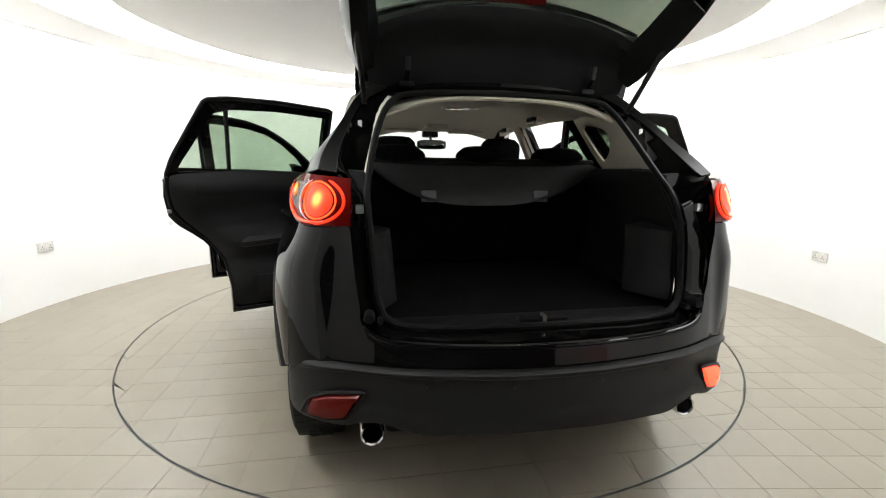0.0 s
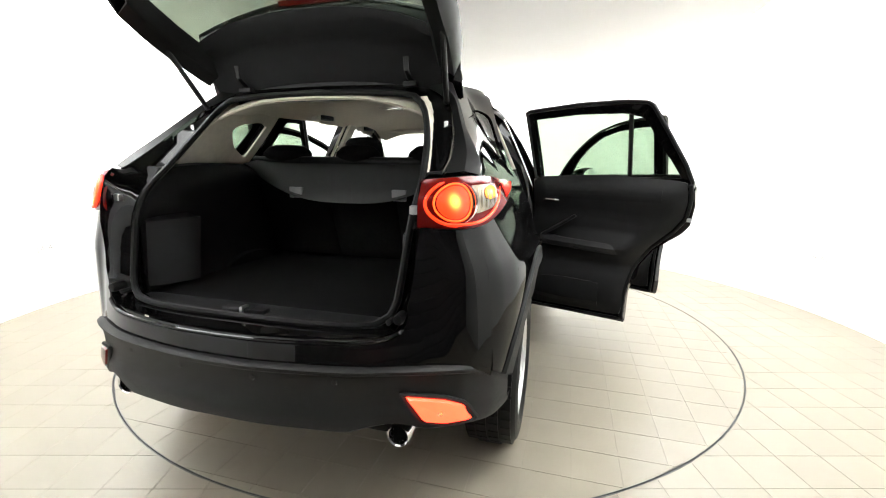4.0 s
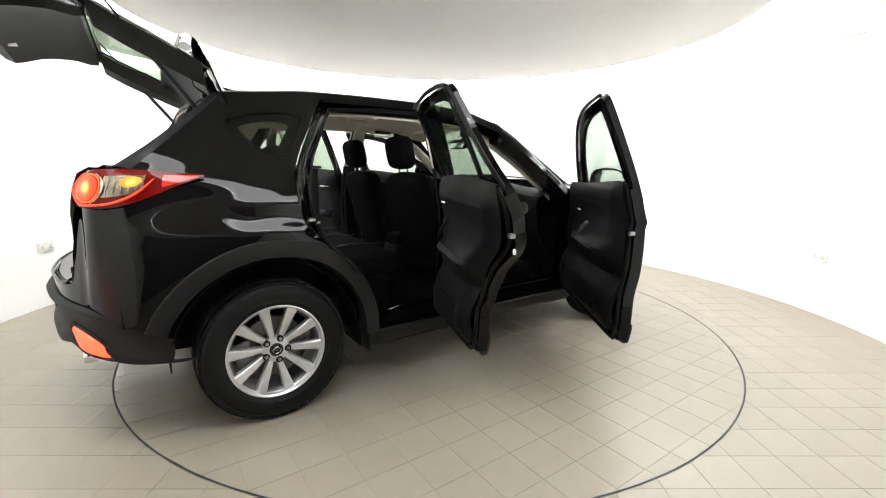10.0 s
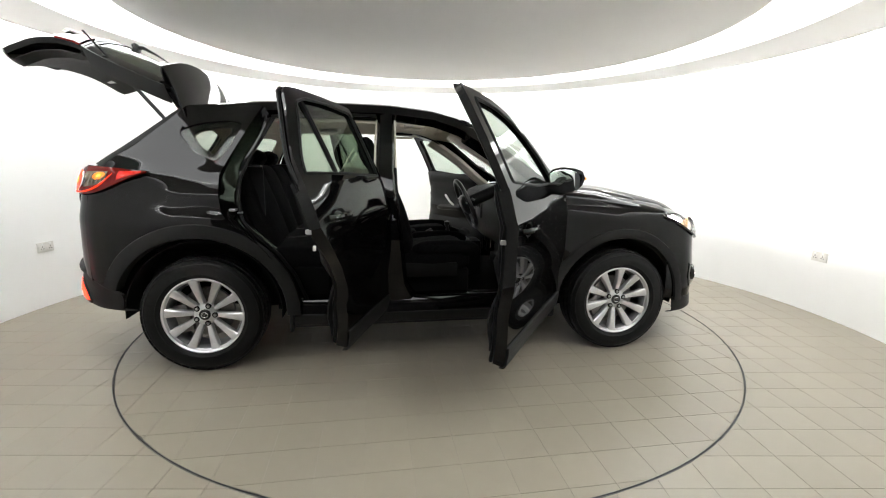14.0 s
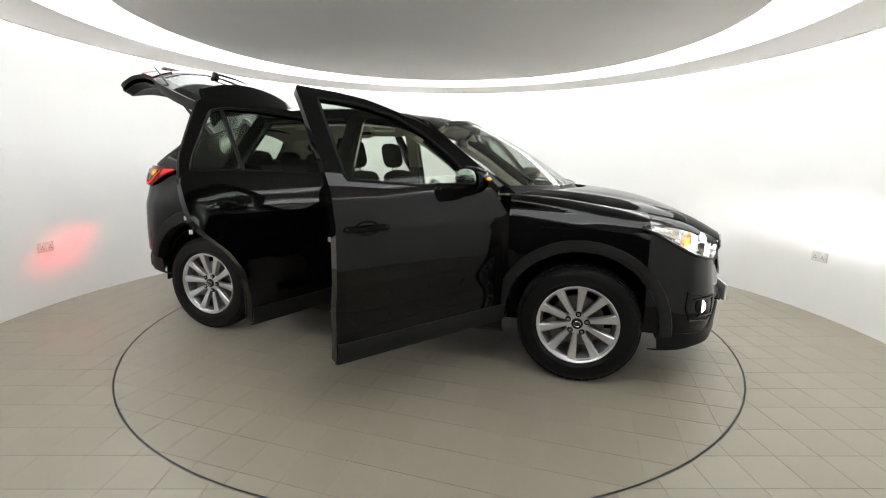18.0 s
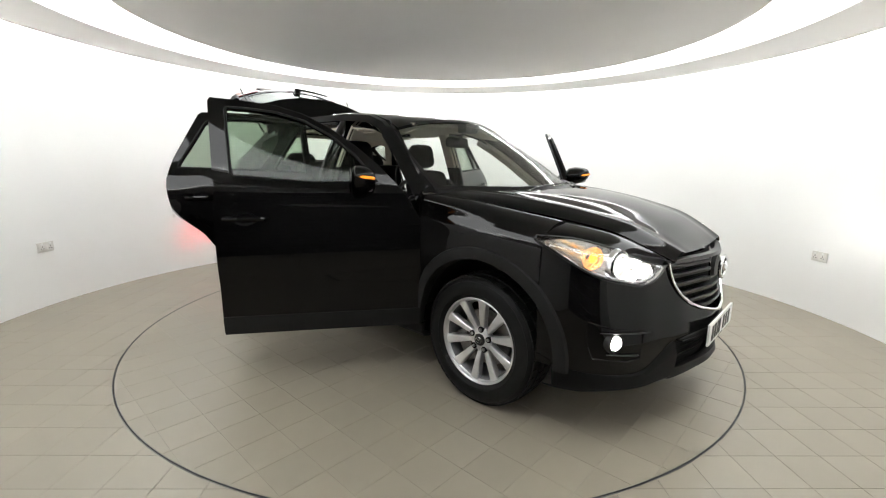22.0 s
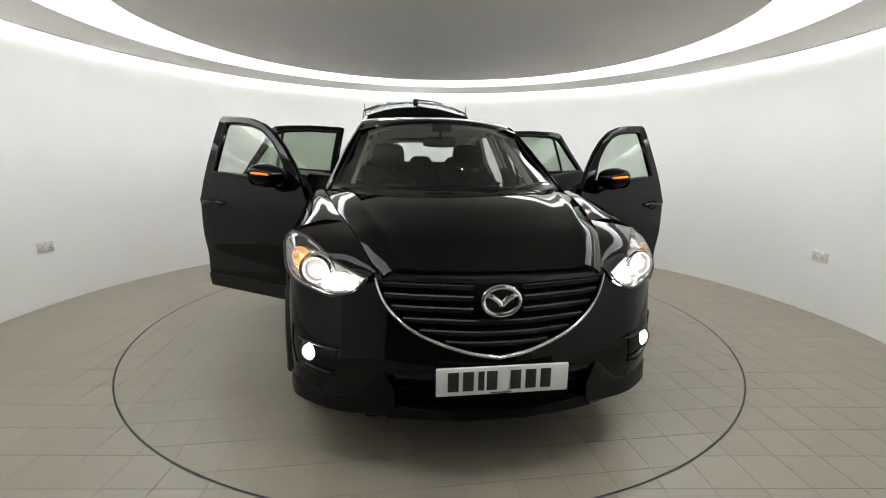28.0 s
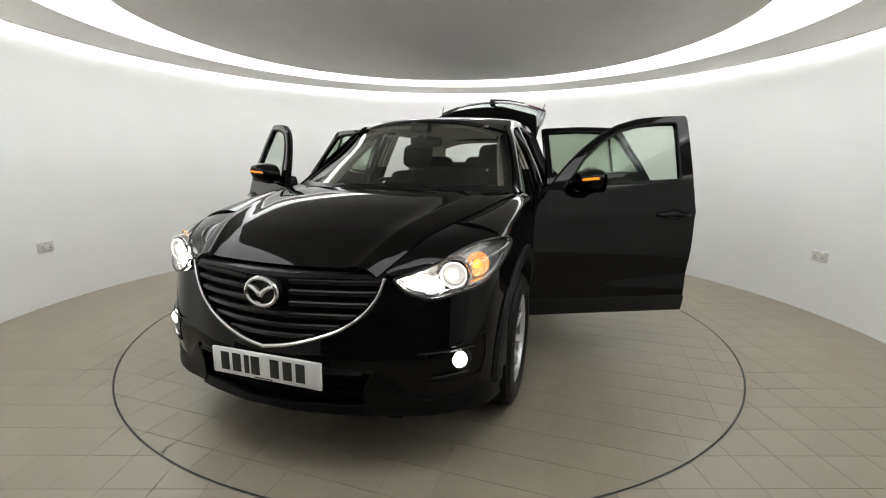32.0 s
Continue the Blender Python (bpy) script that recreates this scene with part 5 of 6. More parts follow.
    part("bezel", tube(bmesh.new(), [(tail_x(y) - 0.005, s * y, z) for y, z in big], 0.008, 6, closed=True), CLAD, ref)
    # exhaust
    bm = spin(bmesh.new(), [(0.024, 0.10), (0.031, -0.02), (0.032, -0.028), (0.036, -0.032), (0.040, -0.025), (0.040, 0.045), (0.034, 0.05)], "x", (-2.080, s * 0.572, 0.406), n=32)
    tail_pipe = part("exhaust_pipe", bm, CHROME, car, "round chrome exhaust tip")
    part("silencer_pipe", tube(bmesh.new(), [(-2.04, s * 0.572, 0.406), (-1.85, s * 0.565, 0.42), (-1.6, s * 0.50, 0.40)], 0.028, 10), DARK, tail_pipe)
    part("pipe_bore", spin(bmesh.new(), [(0.0, 0.06), (0.031, 0.06), (0.031, 0.05)], "x", (-2.095, s * 0.572, 0.406), n=20), DARK, tail_pipe)

# frame of the tailgate opening
OUT = [(-1.50, 0, 1.605), (-1.50, 0.40, 1.592), (-1.515, 0.53, 1.562), (-1.60, 0.60, 1.480), (-1.70, 0.635, 1.405), (-1.79, 0.66, 1.332), (-1.93, 0.672, 1.243), (-2.035, 0.625, 1.232), (-2.082, 0.625, 1.08), (-2.085, 0.618, 0.95), (-2.10, 0.606, 0.86), (-2.105, 0.588, 0.79), (-2.13, 0.54, 0.752), (-2.165, 0.40, 0.742), (-2.195, 0.20, 0.738), (-2.205, 0, 0.738)]
INN = [(-1.575, 0, 1.562), (-1.575, 0.38, 1.548), (-1.59, 0.475, 1.508), (-1.68, 0.53, 1.39), (-1.82, 0.562, 1.245), (-1.90, 0.572, 1.175), (-1.955, 0.57, 1.10), (-1.985, 0.565, 1.03), (-2.02, 0.553, 0.89), (-2.045, 0.535, 0.80), (-2.075, 0.47, 0.764), (-2.10, 0.30, 0.756), (-2.11, 0, 0.754)]
o, i = curve(OUT, 40), curve(INN, 40)
loop = lambda p: np.concatenate([p, (p * np.array([1, -1, 1]))[-2:0:-1]])
o, i = loop(o), loop(i)
m = (o + i) / 2 + np.array([0.028, 0, 0])
ap = part("tailgate_frame", sheet(bmesh.new(), [o, o * 0.8 + m * 0.2 + np.array([0.012, 0, 0]), m, i + np.array([0.02, 0, 0]), i], closed_u=True), PAINT, car)
part("tailgate_seal", tube(bmesh.new(), [Vector(p) + Vector((-0.008, 0, 0)) for p in i], 0.013, 8, closed=True), SEAL, car, "black rubber seal round the boot opening")
for s in (1, -1):
    part("buffer", spin(bmesh.new(), [(0.0, -0.03), (0.015, -0.028), (0.018, -0.015), (0.018, 0.02)], "x", (-2.085, s * 0.575, 0.80), n=14), TRIM, car)
    part("buffer", spin(bmesh.new(), [(0.0, -0.02), (0.009, -0.018), (0.010, 0.02)], "x", (-2.085, s * 0.54, 0.785), n=12), TRIM, car)
    part("bracket", block(bmesh.new(), -2.035, -2.015, s * 0.585, s * 0.610, 1.118, 1.145, 0.003), STEEL, car)
# ---- doors ----
def door(kind, s):
    front = kind == "front"
    hinge = Vector((0.905 if front else -0.262, 0.862 * s, 0.0))
    if front:
        bottom = [(0.90, 0.335), (-0.192, 0.335)]
        lead, trail = F_FRONT, [(-0.192, 0.335), (-0.193, 0.6), (-0.193, 0.9), (-0.192, 1.175)]
        waist = [(0.80, 1.125), (0.3, 1.142), (-0.192, 1.175)]
        frame_out = [(0.80, 1.120)] + F_TOP[1:] + [(-0.222, 1.40), (-0.195, 1.170), (0.3, 1.137)]
        win = [(0.655, 1.172), (0.535, 1.318), (0.402, 1.424), (0.258, 1.502), (0.104, 1.545), (-0.04, 1.561), (-0.158, 1.566), (-0.135, 1.40), (-0.108, 1.198), (0.3, 1.166)]
    else:
        bottom = [(-0.20, 0.335), (-0.882, 0.345)]
        lead, trail = R_FRONT, R_REAR
        waist = [(-0.26, 1.175), (-0.7, 1.198), (-1.193, 1.17)]
        frame_out = [(-0.26, 1.172)] + R_TOP + R_REAR_UP[::-1][1:-1] + [(-1.193, 1.165), (-0.7, 1.193)]
        win = [(-0.305, 1.20), (-0.305, 1.560), (-0.6, 1.578), (-0.84, 1.572), (-0.938, 1.546), (-1.022, 1.41), (-1.097, 1.29), (-1.127, 1.228), (-0.7, 1.218)]
    bm = side_panel(bottom, waist, lead, trail, s, 0.055, 30, 24)
    d = part(kind + "_door", bm, PAINT, car, "open glossy black %s door" % kind, hinge)
    d.location, d.rotation_euler = hinge, (0, 0, radians(OPEN[(s, kind)]))

    def sub(name, bm, mat, label=""):
        return part(name, bm, mat, d, label, hinge)

    n = 80
    o = resample(frame_out + [frame_out[0]], n + 1)[:-1]
    w = resample(win + [win[0]], n + 1)[:-1]
    g = np.array([o, o * 0.5 + w * 0.5, w])
    frame_bm = sheet(bmesh.new(), on_side(g, s, -0.002), 0.035, closed_u=True)
    sub("window_frame", frame_bm, PAINT)
    rim = [(x, s * (half_width(x, z) - 0.004), z) for x, z in w]
    sub("window_seal", tube(bmesh.new(), rim, 0.008, 6, closed=True), SEAL)
    inner = [(x, s * (half_width(x, z) - 0.040), z) for x, z in o * 0.85 + w * 0.15]
    sub("frame_seal", tube(bmesh.new(), inner, 0.010, 6, closed=True), SEAL)
    # glass
    if front:
        up = resample(win[:7], 26)
        lo = resample([win[0], win[9], win[8]], 26)
        left, right = resample([win[0], win[0]], 8), resample([win[8], win[7], win[6]], 8)
    else:
        up = resample(win[1:5], 26)
        lo = resample([win[0], win[8], win[7]], 26)
        left, right = resample([win[0], win[1]], 8), resample([win[7], win[6], win[5], win[4]], 8)
    g = coons(lo, up, left, right)
    p = sub("window_pane", sheet(bmesh.new(), on_side(g, s, -0.018), 0.004), FRONTGLASS if front else SIDEGLASS, "green tinted door window")
    p.visible_shadow = False
    if not front:
        bar = resample([(-0.845, 1.215), (-0.855, 1.40), (-0.865, 1.565)], 8)
        sub("window_divider", tube(bmesh.new(), [(x, s * (half_width(x, z) - 0.014), z) for x, z in bar], 0.013, 6), SEAL)
    # plastic strip at the foot
    x0, x1 = (0.895, -0.190) if front else (-0.205, -0.88)
    xs = np.linspace(x0, x1, 24)
    rows = [[(x, half_width(x, z) + dy, z) for x in xs] for z, dy in ((0.325, -0.02), (0.328, 0.006), (0.345, 0.012), (0.405, 0.014), (0.432, 0.010), (0.436, -0.008))]
    sub("door_strip", sheet(bmesh.new(), flipped(rows, s), 0.006), CLAD, "black grained plastic strip")
    # outer handle in its dish
    hx, hz = (-0.040, 0.978) if front else (-0.99, 1.035)
    rows = []
    for r, dy in ((1.0, 0.0015), (0.8, -0.004), (0.45, -0.014), (0.05, -0.018)):
        rows.append([(hx + 0.062 * r * math.cos(a), half_width(hx, hz) + 0.004 + dy, hz + 0.036 * r * math.sin(a)) for a in np.linspace(0, 2 * math.pi, 24, endpoint=False)])
    sub("handle_dish", sheet(bmesh.new(), flipped(rows, s), closed_u=True), DARK)
    y = half_width(hx, hz)
    bar = curve([(hx + 0.105, y + 0.004, hz), (hx + 0.085, y + 0.026, hz + 0.001), (hx, y + 0.034, hz + 0.002), (hx - 0.08, y + 0.027, hz + 0.001), (hx - 0.105, y + 0.004, hz)], 14)
    sub("door_handle", tube(bmesh.new(), [(a, s * b, c) for a, b, c in bar], 0.012, 8, 1.15), PAINT, "black pull handle")
    # inner lining
    lines = []
    for line in (bottom, waist, lead, trail):
        lines.append(np.array(resample(line, 20)))
    b, t, l, r = lines
    g = coons(b, t, l, r)
    u = np.linspace(0, 1, 20)
    cx, cz = g[..., 0].mean(), g[..., 1].mean()
    q = np.zeros((20, 20, 3))
    for i in range(20):
        for j in range(20):
            x, z = g[i, j]
            x2, z2 = cx + (x - cx) * 0.93, 0.385 + (z - 0.335) * (1.195 + 0.0 - 0.385) / (1.175 - 0.335)
            edge = min(i, j, 19 - i, 19 - j) / 19
            depth = 0.075 + 0.035 * min(1, edge / 0.08)
            depth += 0.045 * math.exp(-((z2 - 0.80) / 0.055) ** 2) * min(1, max(0, (j / 19 - 0.15) / 0.2)) * min(1, (1 - j / 19) / 0.15)
            depth += 0.02 * math.exp(-((z2 - 0.50) / 0.06) ** 2)
            depth -= 0.02 * math.exp(-((z2 - 0.68) / 0.05) ** 2)
            q[i, j] = (x2, half_width(x2, min(z2, 1.12)) - depth, z2)
    lining = sheet(bmesh.new(), flipped(q, s), 0.02)
    sub("door_lining", lining, LINING, "dark plastic door lining with armrest")
    ax = 0.30 if front else -0.62
    rows = []
    for dz, dy in ((-0.035, 0.0), (-0.02, 0.05), (0.0, 0.058), (0.018, 0.045), (0.022, 0.0)):
        rows.append([(x, half_width(x, 0.8) - 0.12 - dy * w2, 0.80 + dz + 0.05 * (x - ax)) for x, w2 in zip(np.linspace(ax + 0.28, ax - 0.26, 14), [0.3, 0.7, 1, 1, 1, 1, 1, 1, 1, 1, 1, 0.9, 0.6, 0.2])])
    sub("armrest", sheet(bmesh.new(), flipped(rows, s), 0.01), GREYTRIM)
    hx2, hz2 = (0.56, 0.985) if front else (-0.40, 1.06)
    y = half_width(hx2, hz2) - 0.118
    bm = tube(bmesh.new(), [(hx2 + 0.05, s * y, hz2), (hx2 + 0.03, s * (y - 0.022), hz2 + 0.004), (hx2 - 0.03, s * (y - 0.024), hz2 + 0.004), (hx2 - 0.05, s * y, hz2)], 0.009, 8)
    sub("inner_handle", bm, CHROME, "chrome inner door handle")
    px, pz = (0.30, 0.86) if front else (-0.52, 0.90)
    path = curve([(px + 0.16, half_width(px, pz) - 0.155, pz - 0.06), (px + 0.06, half_width(px, pz) - 0.175, pz + 0.0), (px - 0.05, half_width(px, pz) - 0.165, pz + 0.075)], 10)
    sub("pull_grip", tube(bmesh.new(), [(a, s * b2, c) for a, b2, c in path], 0.011, 8), STEEL if front else GREYTRIM)
    if front:
        bm = spin(bmesh.new(), [(0.0, 0.0), (0.075, 0.002), (0.085, 0.008), (0.088, 0.0)], "y", (0.62, 0, 0.52), n=28)
        bmesh.ops.translate(bm, verts=bm.verts, vec=(0, s * (half_width(0.62, 0.52) - 0.145), 0))
        sub("speaker_cover", bm, GREYTRIM)
    # stitched upper pad, map pocket and its rim
    cx0, cx1 = (0.70, -0.08) if front else (-0.36, -1.04)
    rows = []
    for z, dy in ((1.03, 0.0), (1.05, 0.012), (1.10, 0.016), (1.15, 0.010), (1.165, 0.0)):
        rows.append([(x, half_width(x, min(z, 1.1)) - 0.112 - dy, z) for x in np.linspace(cx0, cx1, 14)])
    sub("upper_pad", sheet(bmesh.new(), flipped(rows, s), 0.004), TRIM, "soft black upper door pad")
    px0, px1 = (0.66, 0.02) if front else (-0.32, -0.74)
    lip = curve([(px0, half_width(px0, 0.55) - 0.135, 0.56), ((px0 + px1) / 2, half_width(0, 0.55) - 0.165, 0.585), (px1, half_width(px1, 0.55) - 0.135, 0.57)], 12)
    rows = [[(x, y + 0.01, 0.43) for x, y, z in lip], [(x, y - 0.012, 0.46) for x, y, z in lip], [(x, y - 0.006, z - 0.02) for x, y, z in lip], [(x, y, z) for x, y, z in lip], [(x, y + 0.012, z - 0.004) for x, y, z in lip]]
    sub("map_pocket", sheet(bmesh.new(), flipped(rows, s), 0.004), TRIM, "moulded map pocket")
    # latch and stickers on the shut face
    lx, lz = (-0.193, 0.93) if front else (-1.183, 0.985)
    y = half_width(lx, lz)
    sub("latch", block(bmesh.new(), lx - 0.003, lx + 0.02, s * (y - 0.080), s * (y - 0.052), lz - 0.010, lz + 0.010, 0.003), STEEL, "steel door latch")
    for dz, h in ((0.10, 0.024),) if front else ((-0.07, 0.016),):
        sub("sticker", block(bmesh.new(), lx + 0.004, lx + 0.02, s * (y - 0.052), s * (y - 0.044), lz + dz - h * 0.7, lz + dz + h * 0.7, 0.001), WHITE, "small white sticker")
    # shut face seal round the door edge
    pts = [(x + (cx - x) * 0.035, s * (half_width(x, z) - 0.07), z + 0.012) for x, z in resample(list(lead)[::-1] + list(bottom)[1:] + list(trail)[1:], 60)]
    sub("edge_seal", tube(bmesh.new(), pts, 0.011, 6), SEAL)
    if front:
        # triangle and mirror
        base = tube(bmesh.new(), [(0.615, s * 0.825, 1.13), (0.605, s * 0.855, 1.13), (0.595, s * 0.90, 1.14)], [0.03, 0.026, 0.03], 10, 0.6)
        sub("mirror_arm", base, SATIN)
        rows = []
        for t in np.linspace(0, 1, 15):
            ring = []
            k2 = float(np.interp(t, [0, 0.04, 0.15, 0.4, 0.7, 0.9, 0.97, 1], [0.15, 0.6, 0.92, 1.0, 0.86, 0.58, 0.36, 0.05]))
            mid = 1.185 + float(np.interp(t, [0, 0.3, 0.7, 1], [-0.006, 0.0, 0.008, 0.022]))
            yy = 0.835 + 0.218 * t
            for a in np.linspace(0, 2 * math.pi, 24, endpoint=False):
                h = 0.080 * k2 * math.copysign(abs(math.sin(a)) ** 0.8, math.sin(a))
                xx = math.cos(a)
                xx = 0.100 * min(k2 * 1.1, 1) * xx if xx > 0 else 0.028 * k2 * xx
                ring.append((0.545 + xx - 0.06 * (yy - 0.90), yy, mid + h))
            rows.append(ring)
        sub("mirror_housing", sheet(bmesh.new(), flipped(rows, s), closed_u=True), PAINT, "black door mirror housing")
        rows = []
        for r in (0.02, 0.5, 0.9, 1.0):
            rows.append([(0.509 - 0.06 * (0.09 * r * math.cos(a)) - (0.002 if r < 1 else 0), 0.942 + 0.09 * r * math.copysign(abs(math.cos(a)) ** 0.7, math.cos(a)), 1.185 + 0.066 * r * math.copysign(abs(math.sin(a)) ** 0.7, math.sin(a))) for a in np.linspace(0, 2 * math.pi, 28, endpoint=False)])
        sub("mirror_glass", sheet(bmesh.new(), flipped(rows, s), closed_u=True), MIRROR, "mirror glass")
        path = curve([(0.628, 0.975, 1.194), (0.614, 1.005, 1.198), (0.588, 1.032, 1.202), (0.555, 1.048, 1.205)], 10)
        sub("mirror_indicator", tube(bmesh.new(), [(a + 0.006, s * (b2 + 0.006), c) for a, b2, c in path], [0.003] + [0.0075] * 8 + [0.004], 8), AMBER, "amber indicator strip in the mirror, lit")
    return d


for s in (1, -1):
    for kind in ("front", "rear"):
        door(kind, s)

# ---- tailgate, hinged at the roof and swung up ----
def gate_x(y, z):
    c = float(np.interp(z, [0.74, 0.80, 0.95, 1.10, 1.20, 1.26, 1.40, 1.535, 1.60], [-2.135, -2.150, -2.165, -2.155, -2.125, -2.075, -1.955, -1.83, -1.78]))
    return c + (0.085 + 0.05 * min(max((z - 1.0) / 0.3, 0), 1)) * (abs(y) / 0.6) ** 2.2


def gate_half(z):
    return float(np.interp(z, [0.745, 0.78, 0.85, 1.08, 1.23, 1.40, 1.54, 1.60], [0.52, 0.575, 0.598, 0.620, 0.652, 0.648, 0.625, 0.60]))


def gate_grid(z0, z1, n=14, m=25, out=0.0, w0=1.0, half=None):
    rows = []
    for z in np.linspace(z0, z1, n):
        h = (half(z) if half else gate_half(z)) * w0
        rows.append([(gate_x(u * h, z) + out, u * h, z) for u in np.linspace(1, -1, m)])
    return rows


gate = part("tailgate", sheet(bmesh.new(), gate_grid(0.745, 1.245), 0.03), PAINT, car, "open black tailgate swung up above the boot", HATCH_HINGE)
gate.location, gate.rotation_euler = HATCH_HINGE, (0, radians(HATCH_OPEN), 0)


def gpart(name, bm, mat, label=""):
    return part(name, bm, mat, gate, label, HATCH_HINGE)


for s in (1, -1):
    rows = []
    for z in np.linspace(1.24, 1.575, 14):
        h = gate_half(z)
        rows.append([(gate_x(y, z) + dx, s * y, z) for y, dx in ((h, 0.02), (h - 0.01, 0.0), (h - 0.05, -0.002), (h - 0.085, 0.0), (h - 0.09, 0.03))])
    gpart("gate_pillar", sheet(bmesh.new(), rows if s > 0 else [r[::-1] for r in rows], 0.03), PAINT)
    # inner pillar lining
    rows = []
    for z in np.linspace(1.22, 1.55, 10):
        h = gate_half(z) - 0.015
        rows.append([(gate_x(y, z) + dx, s * y, z) for y, dx in ((h + 0.012, 0.0), (h, 0.06), (h - 0.02, 0.115), (h - 0.07, 0.105), (h - 0.095, 0.03))])
    gpart("pillar_lining", sheet(bmesh.new(), rows if s < 0 else [r[::-1] for r in rows], 0.01), SATIN)
    # inner ends of the tail lamps
    rows = []
    for z in np.linspace(1.095, 1.215, 6):
        rows.append([(gate_x(y, z) - 0.010, s * y, z) for y in np.linspace(gate_half(z) + 0.004, 0.44 + 0.4 * (1.215 - z), 8)])
    gpart("gate_lamp", sheet(bmesh.new(), rows if s > 0 else [r[::-1] for r in rows], 0.012), REDLENS, "red inner tail lamp")
g = gate_grid(1.235, 1.565, 12, 21, 0.006, 1.0, lambda z: gate_half(z) - 0.075)
rear_glass = gpart("rear_window", sheet(bmesh.new(), g, 0.004), SIDEGLASS, "tinted rear window")
rear_glass.visible_shadow = False
rows = []
for dx, dz, k in ((0.0, 0.0, 1.0), (-0.10, -0.004, 1.0), (-0.25, -0.012, 0.99), (-0.36, -0.022, 0.97), (-0.405, -0.032, 0.96), (-0.41, -0.045, 0.96), (-0.37, -0.058, 0.95), (-0.30, -0.065, 0.94)):
    row = []
    for u in np.linspace(1, -1, 25):
        row.append((-1.475 + dx + 0.05 * u * u * (-dx / 0.4) * 2.0, 0.61 * k * u, 1.632 + dz - 0.028 * abs(u) ** 2.4))
    rows.append(row)
gpart("roof_spoiler", sheet(bmesh.new(), rows, 0.008), PAINT, "black roof spoiler")
part_rows = [[(-1.865 + 0.0, y, 1.585) for y in np.linspace(0.16, -0.16, 9)], [(-1.885, y, 1.58) for y in np.linspace(0.16, -0.16, 9)]]
gpart("brake_light", sheet(bmesh.new(), part_rows, 0.006), REDLENS, "slim red high brake light")
# inner lining with grab recess
rows = []
for z in np.linspace(0.765, 1.225, 16):
    e = min((z - 0.765) / 0.06, (1.225 - z) / 0.05, 1)
    h = gate_half(z) - 0.008
    rows.append([(gate_x(u * h, z) + 0.0 + 0.115 * min(1, e * 1.5) * min(1, (1 - abs(u)) / 0.05 + 0.6), u * h, z) for u in np.linspace(1, -1, 25)])
gpart("gate_lining", sheet(bmesh.new(), np.array(rows)[:, ::-1], 0.006), TRIM, "black plastic tailgate lining")
rows = []
for x, z, w in ((-1.845, 1.510, 0.545), (-1.800, 1.515, 0.565), (-1.755, 1.548, 0.575), (-1.66, 1.572, 0.565), (-1.575, 1.580, 0.555), (-1.525, 1.590, 0.545), (-1.515, 1.612, 0.54)):
    rows.append([(x + 0.10 * abs(u) ** 2.6 * min(1, (-1.5 - x) / 0.3), w * u, z - 0.022 * abs(u) ** 2.4) for u in np.linspace(1, -1, 23)])
gpart("header_lining", sheet(bmesh.new(), np.array(rows)[:, ::-1], 0.01), TRIM, "black plastic lining above the rear window")
gpart("grab_handle", block(bmesh.new(), -2.035, -2.02, -0.30, -0.18, 0.80, 0.83, 0.006), DARK)
gpart("sticker", block(bmesh.new(), -2.022, -2.012, 0.29, 0.36, 0.85, 0.885, 0.001), WHITE, "small white label")
gpart("striker", tube(bmesh.new(), [(-2.10, -0.03, 0.765), (-2.085, -0.03, 0.735), (-2.085, 0.03, 0.735), (-2.10, 0.03, 0.765)], 0.007, 6), STEEL)
bm = tube(bmesh.new(), [(-2.10, 0.0, 1.255), (-2.105, 0.03, 1.28), (-2.085, 0.20, 1.30), (-2.06, 0.33, 1.31)], [0.016, 0.012, 0.008, 0.005], 8)
block(bm, -2.13, -2.075, -0.03, 0.03, 1.235, 1.265, 0.008)
gpart("rear_wiper", bm, SATIN, "black rear wiper")
gpart("gate_trim_bar", block(bmesh.new(), -2.182, -2.160, -0.36, 0.36, 1.02, 1.055, 0.006), CHROME, "chrome strip")
gpart("plate_recess", block(bmesh.new(), -2.172, -2.158, -0.28, 0.28, 0.87, 1.0, 0.006), PLATE, "white registration plate")

for s in (1, -1):
    part("frame_label", block(bmesh.new(), -1.652, -1.648, s * 0.585, s * 0.600, 1.408, 1.432, 0.001), WHITE, car, "small white label")
    part("gate_hinge_arm", tube(bmesh.new(), [(-1.47, s * 0.40, 1.600), (-1.52, s * 0.40, 1.612), (-1.56, s * 0.40, 1.640), (-1.57, s * 0.40, 1.69)], 0.012, 8, 0.5), SATIN, car)
# gas struts from the roof side to the raised gate
R = Matrix.Rotation(radians(HATCH_OPEN), 4, "Y")
for s in (1, -1):
    lower = Vector((-1.575, s * 0.572, 1.515))
    upper = HATCH_HINGE + R @ (Vector((-2.045, s * 0.635, 1.25)) - HATCH_HINGE)
    mid = lower.lerp(upper, 0.55)
    bm = tube(bmesh.new(), [lower, mid], 0.011, 10)
    tube(bm, [mid, upper], 0.005, 8)
    spin(bm, [(0.0, 0.012), (0.012, 0.008), (0.012, -0.008)], "y", lower, n=10)
    part("gas_strut", bm, SATIN, car, "black tailgate gas strut")
    part("gate_hinge", block(bmesh.new(), -1.53, -1.45, s * 0.37, s * 0.43, 1.585, 1.605, 0.006), SATIN, car)
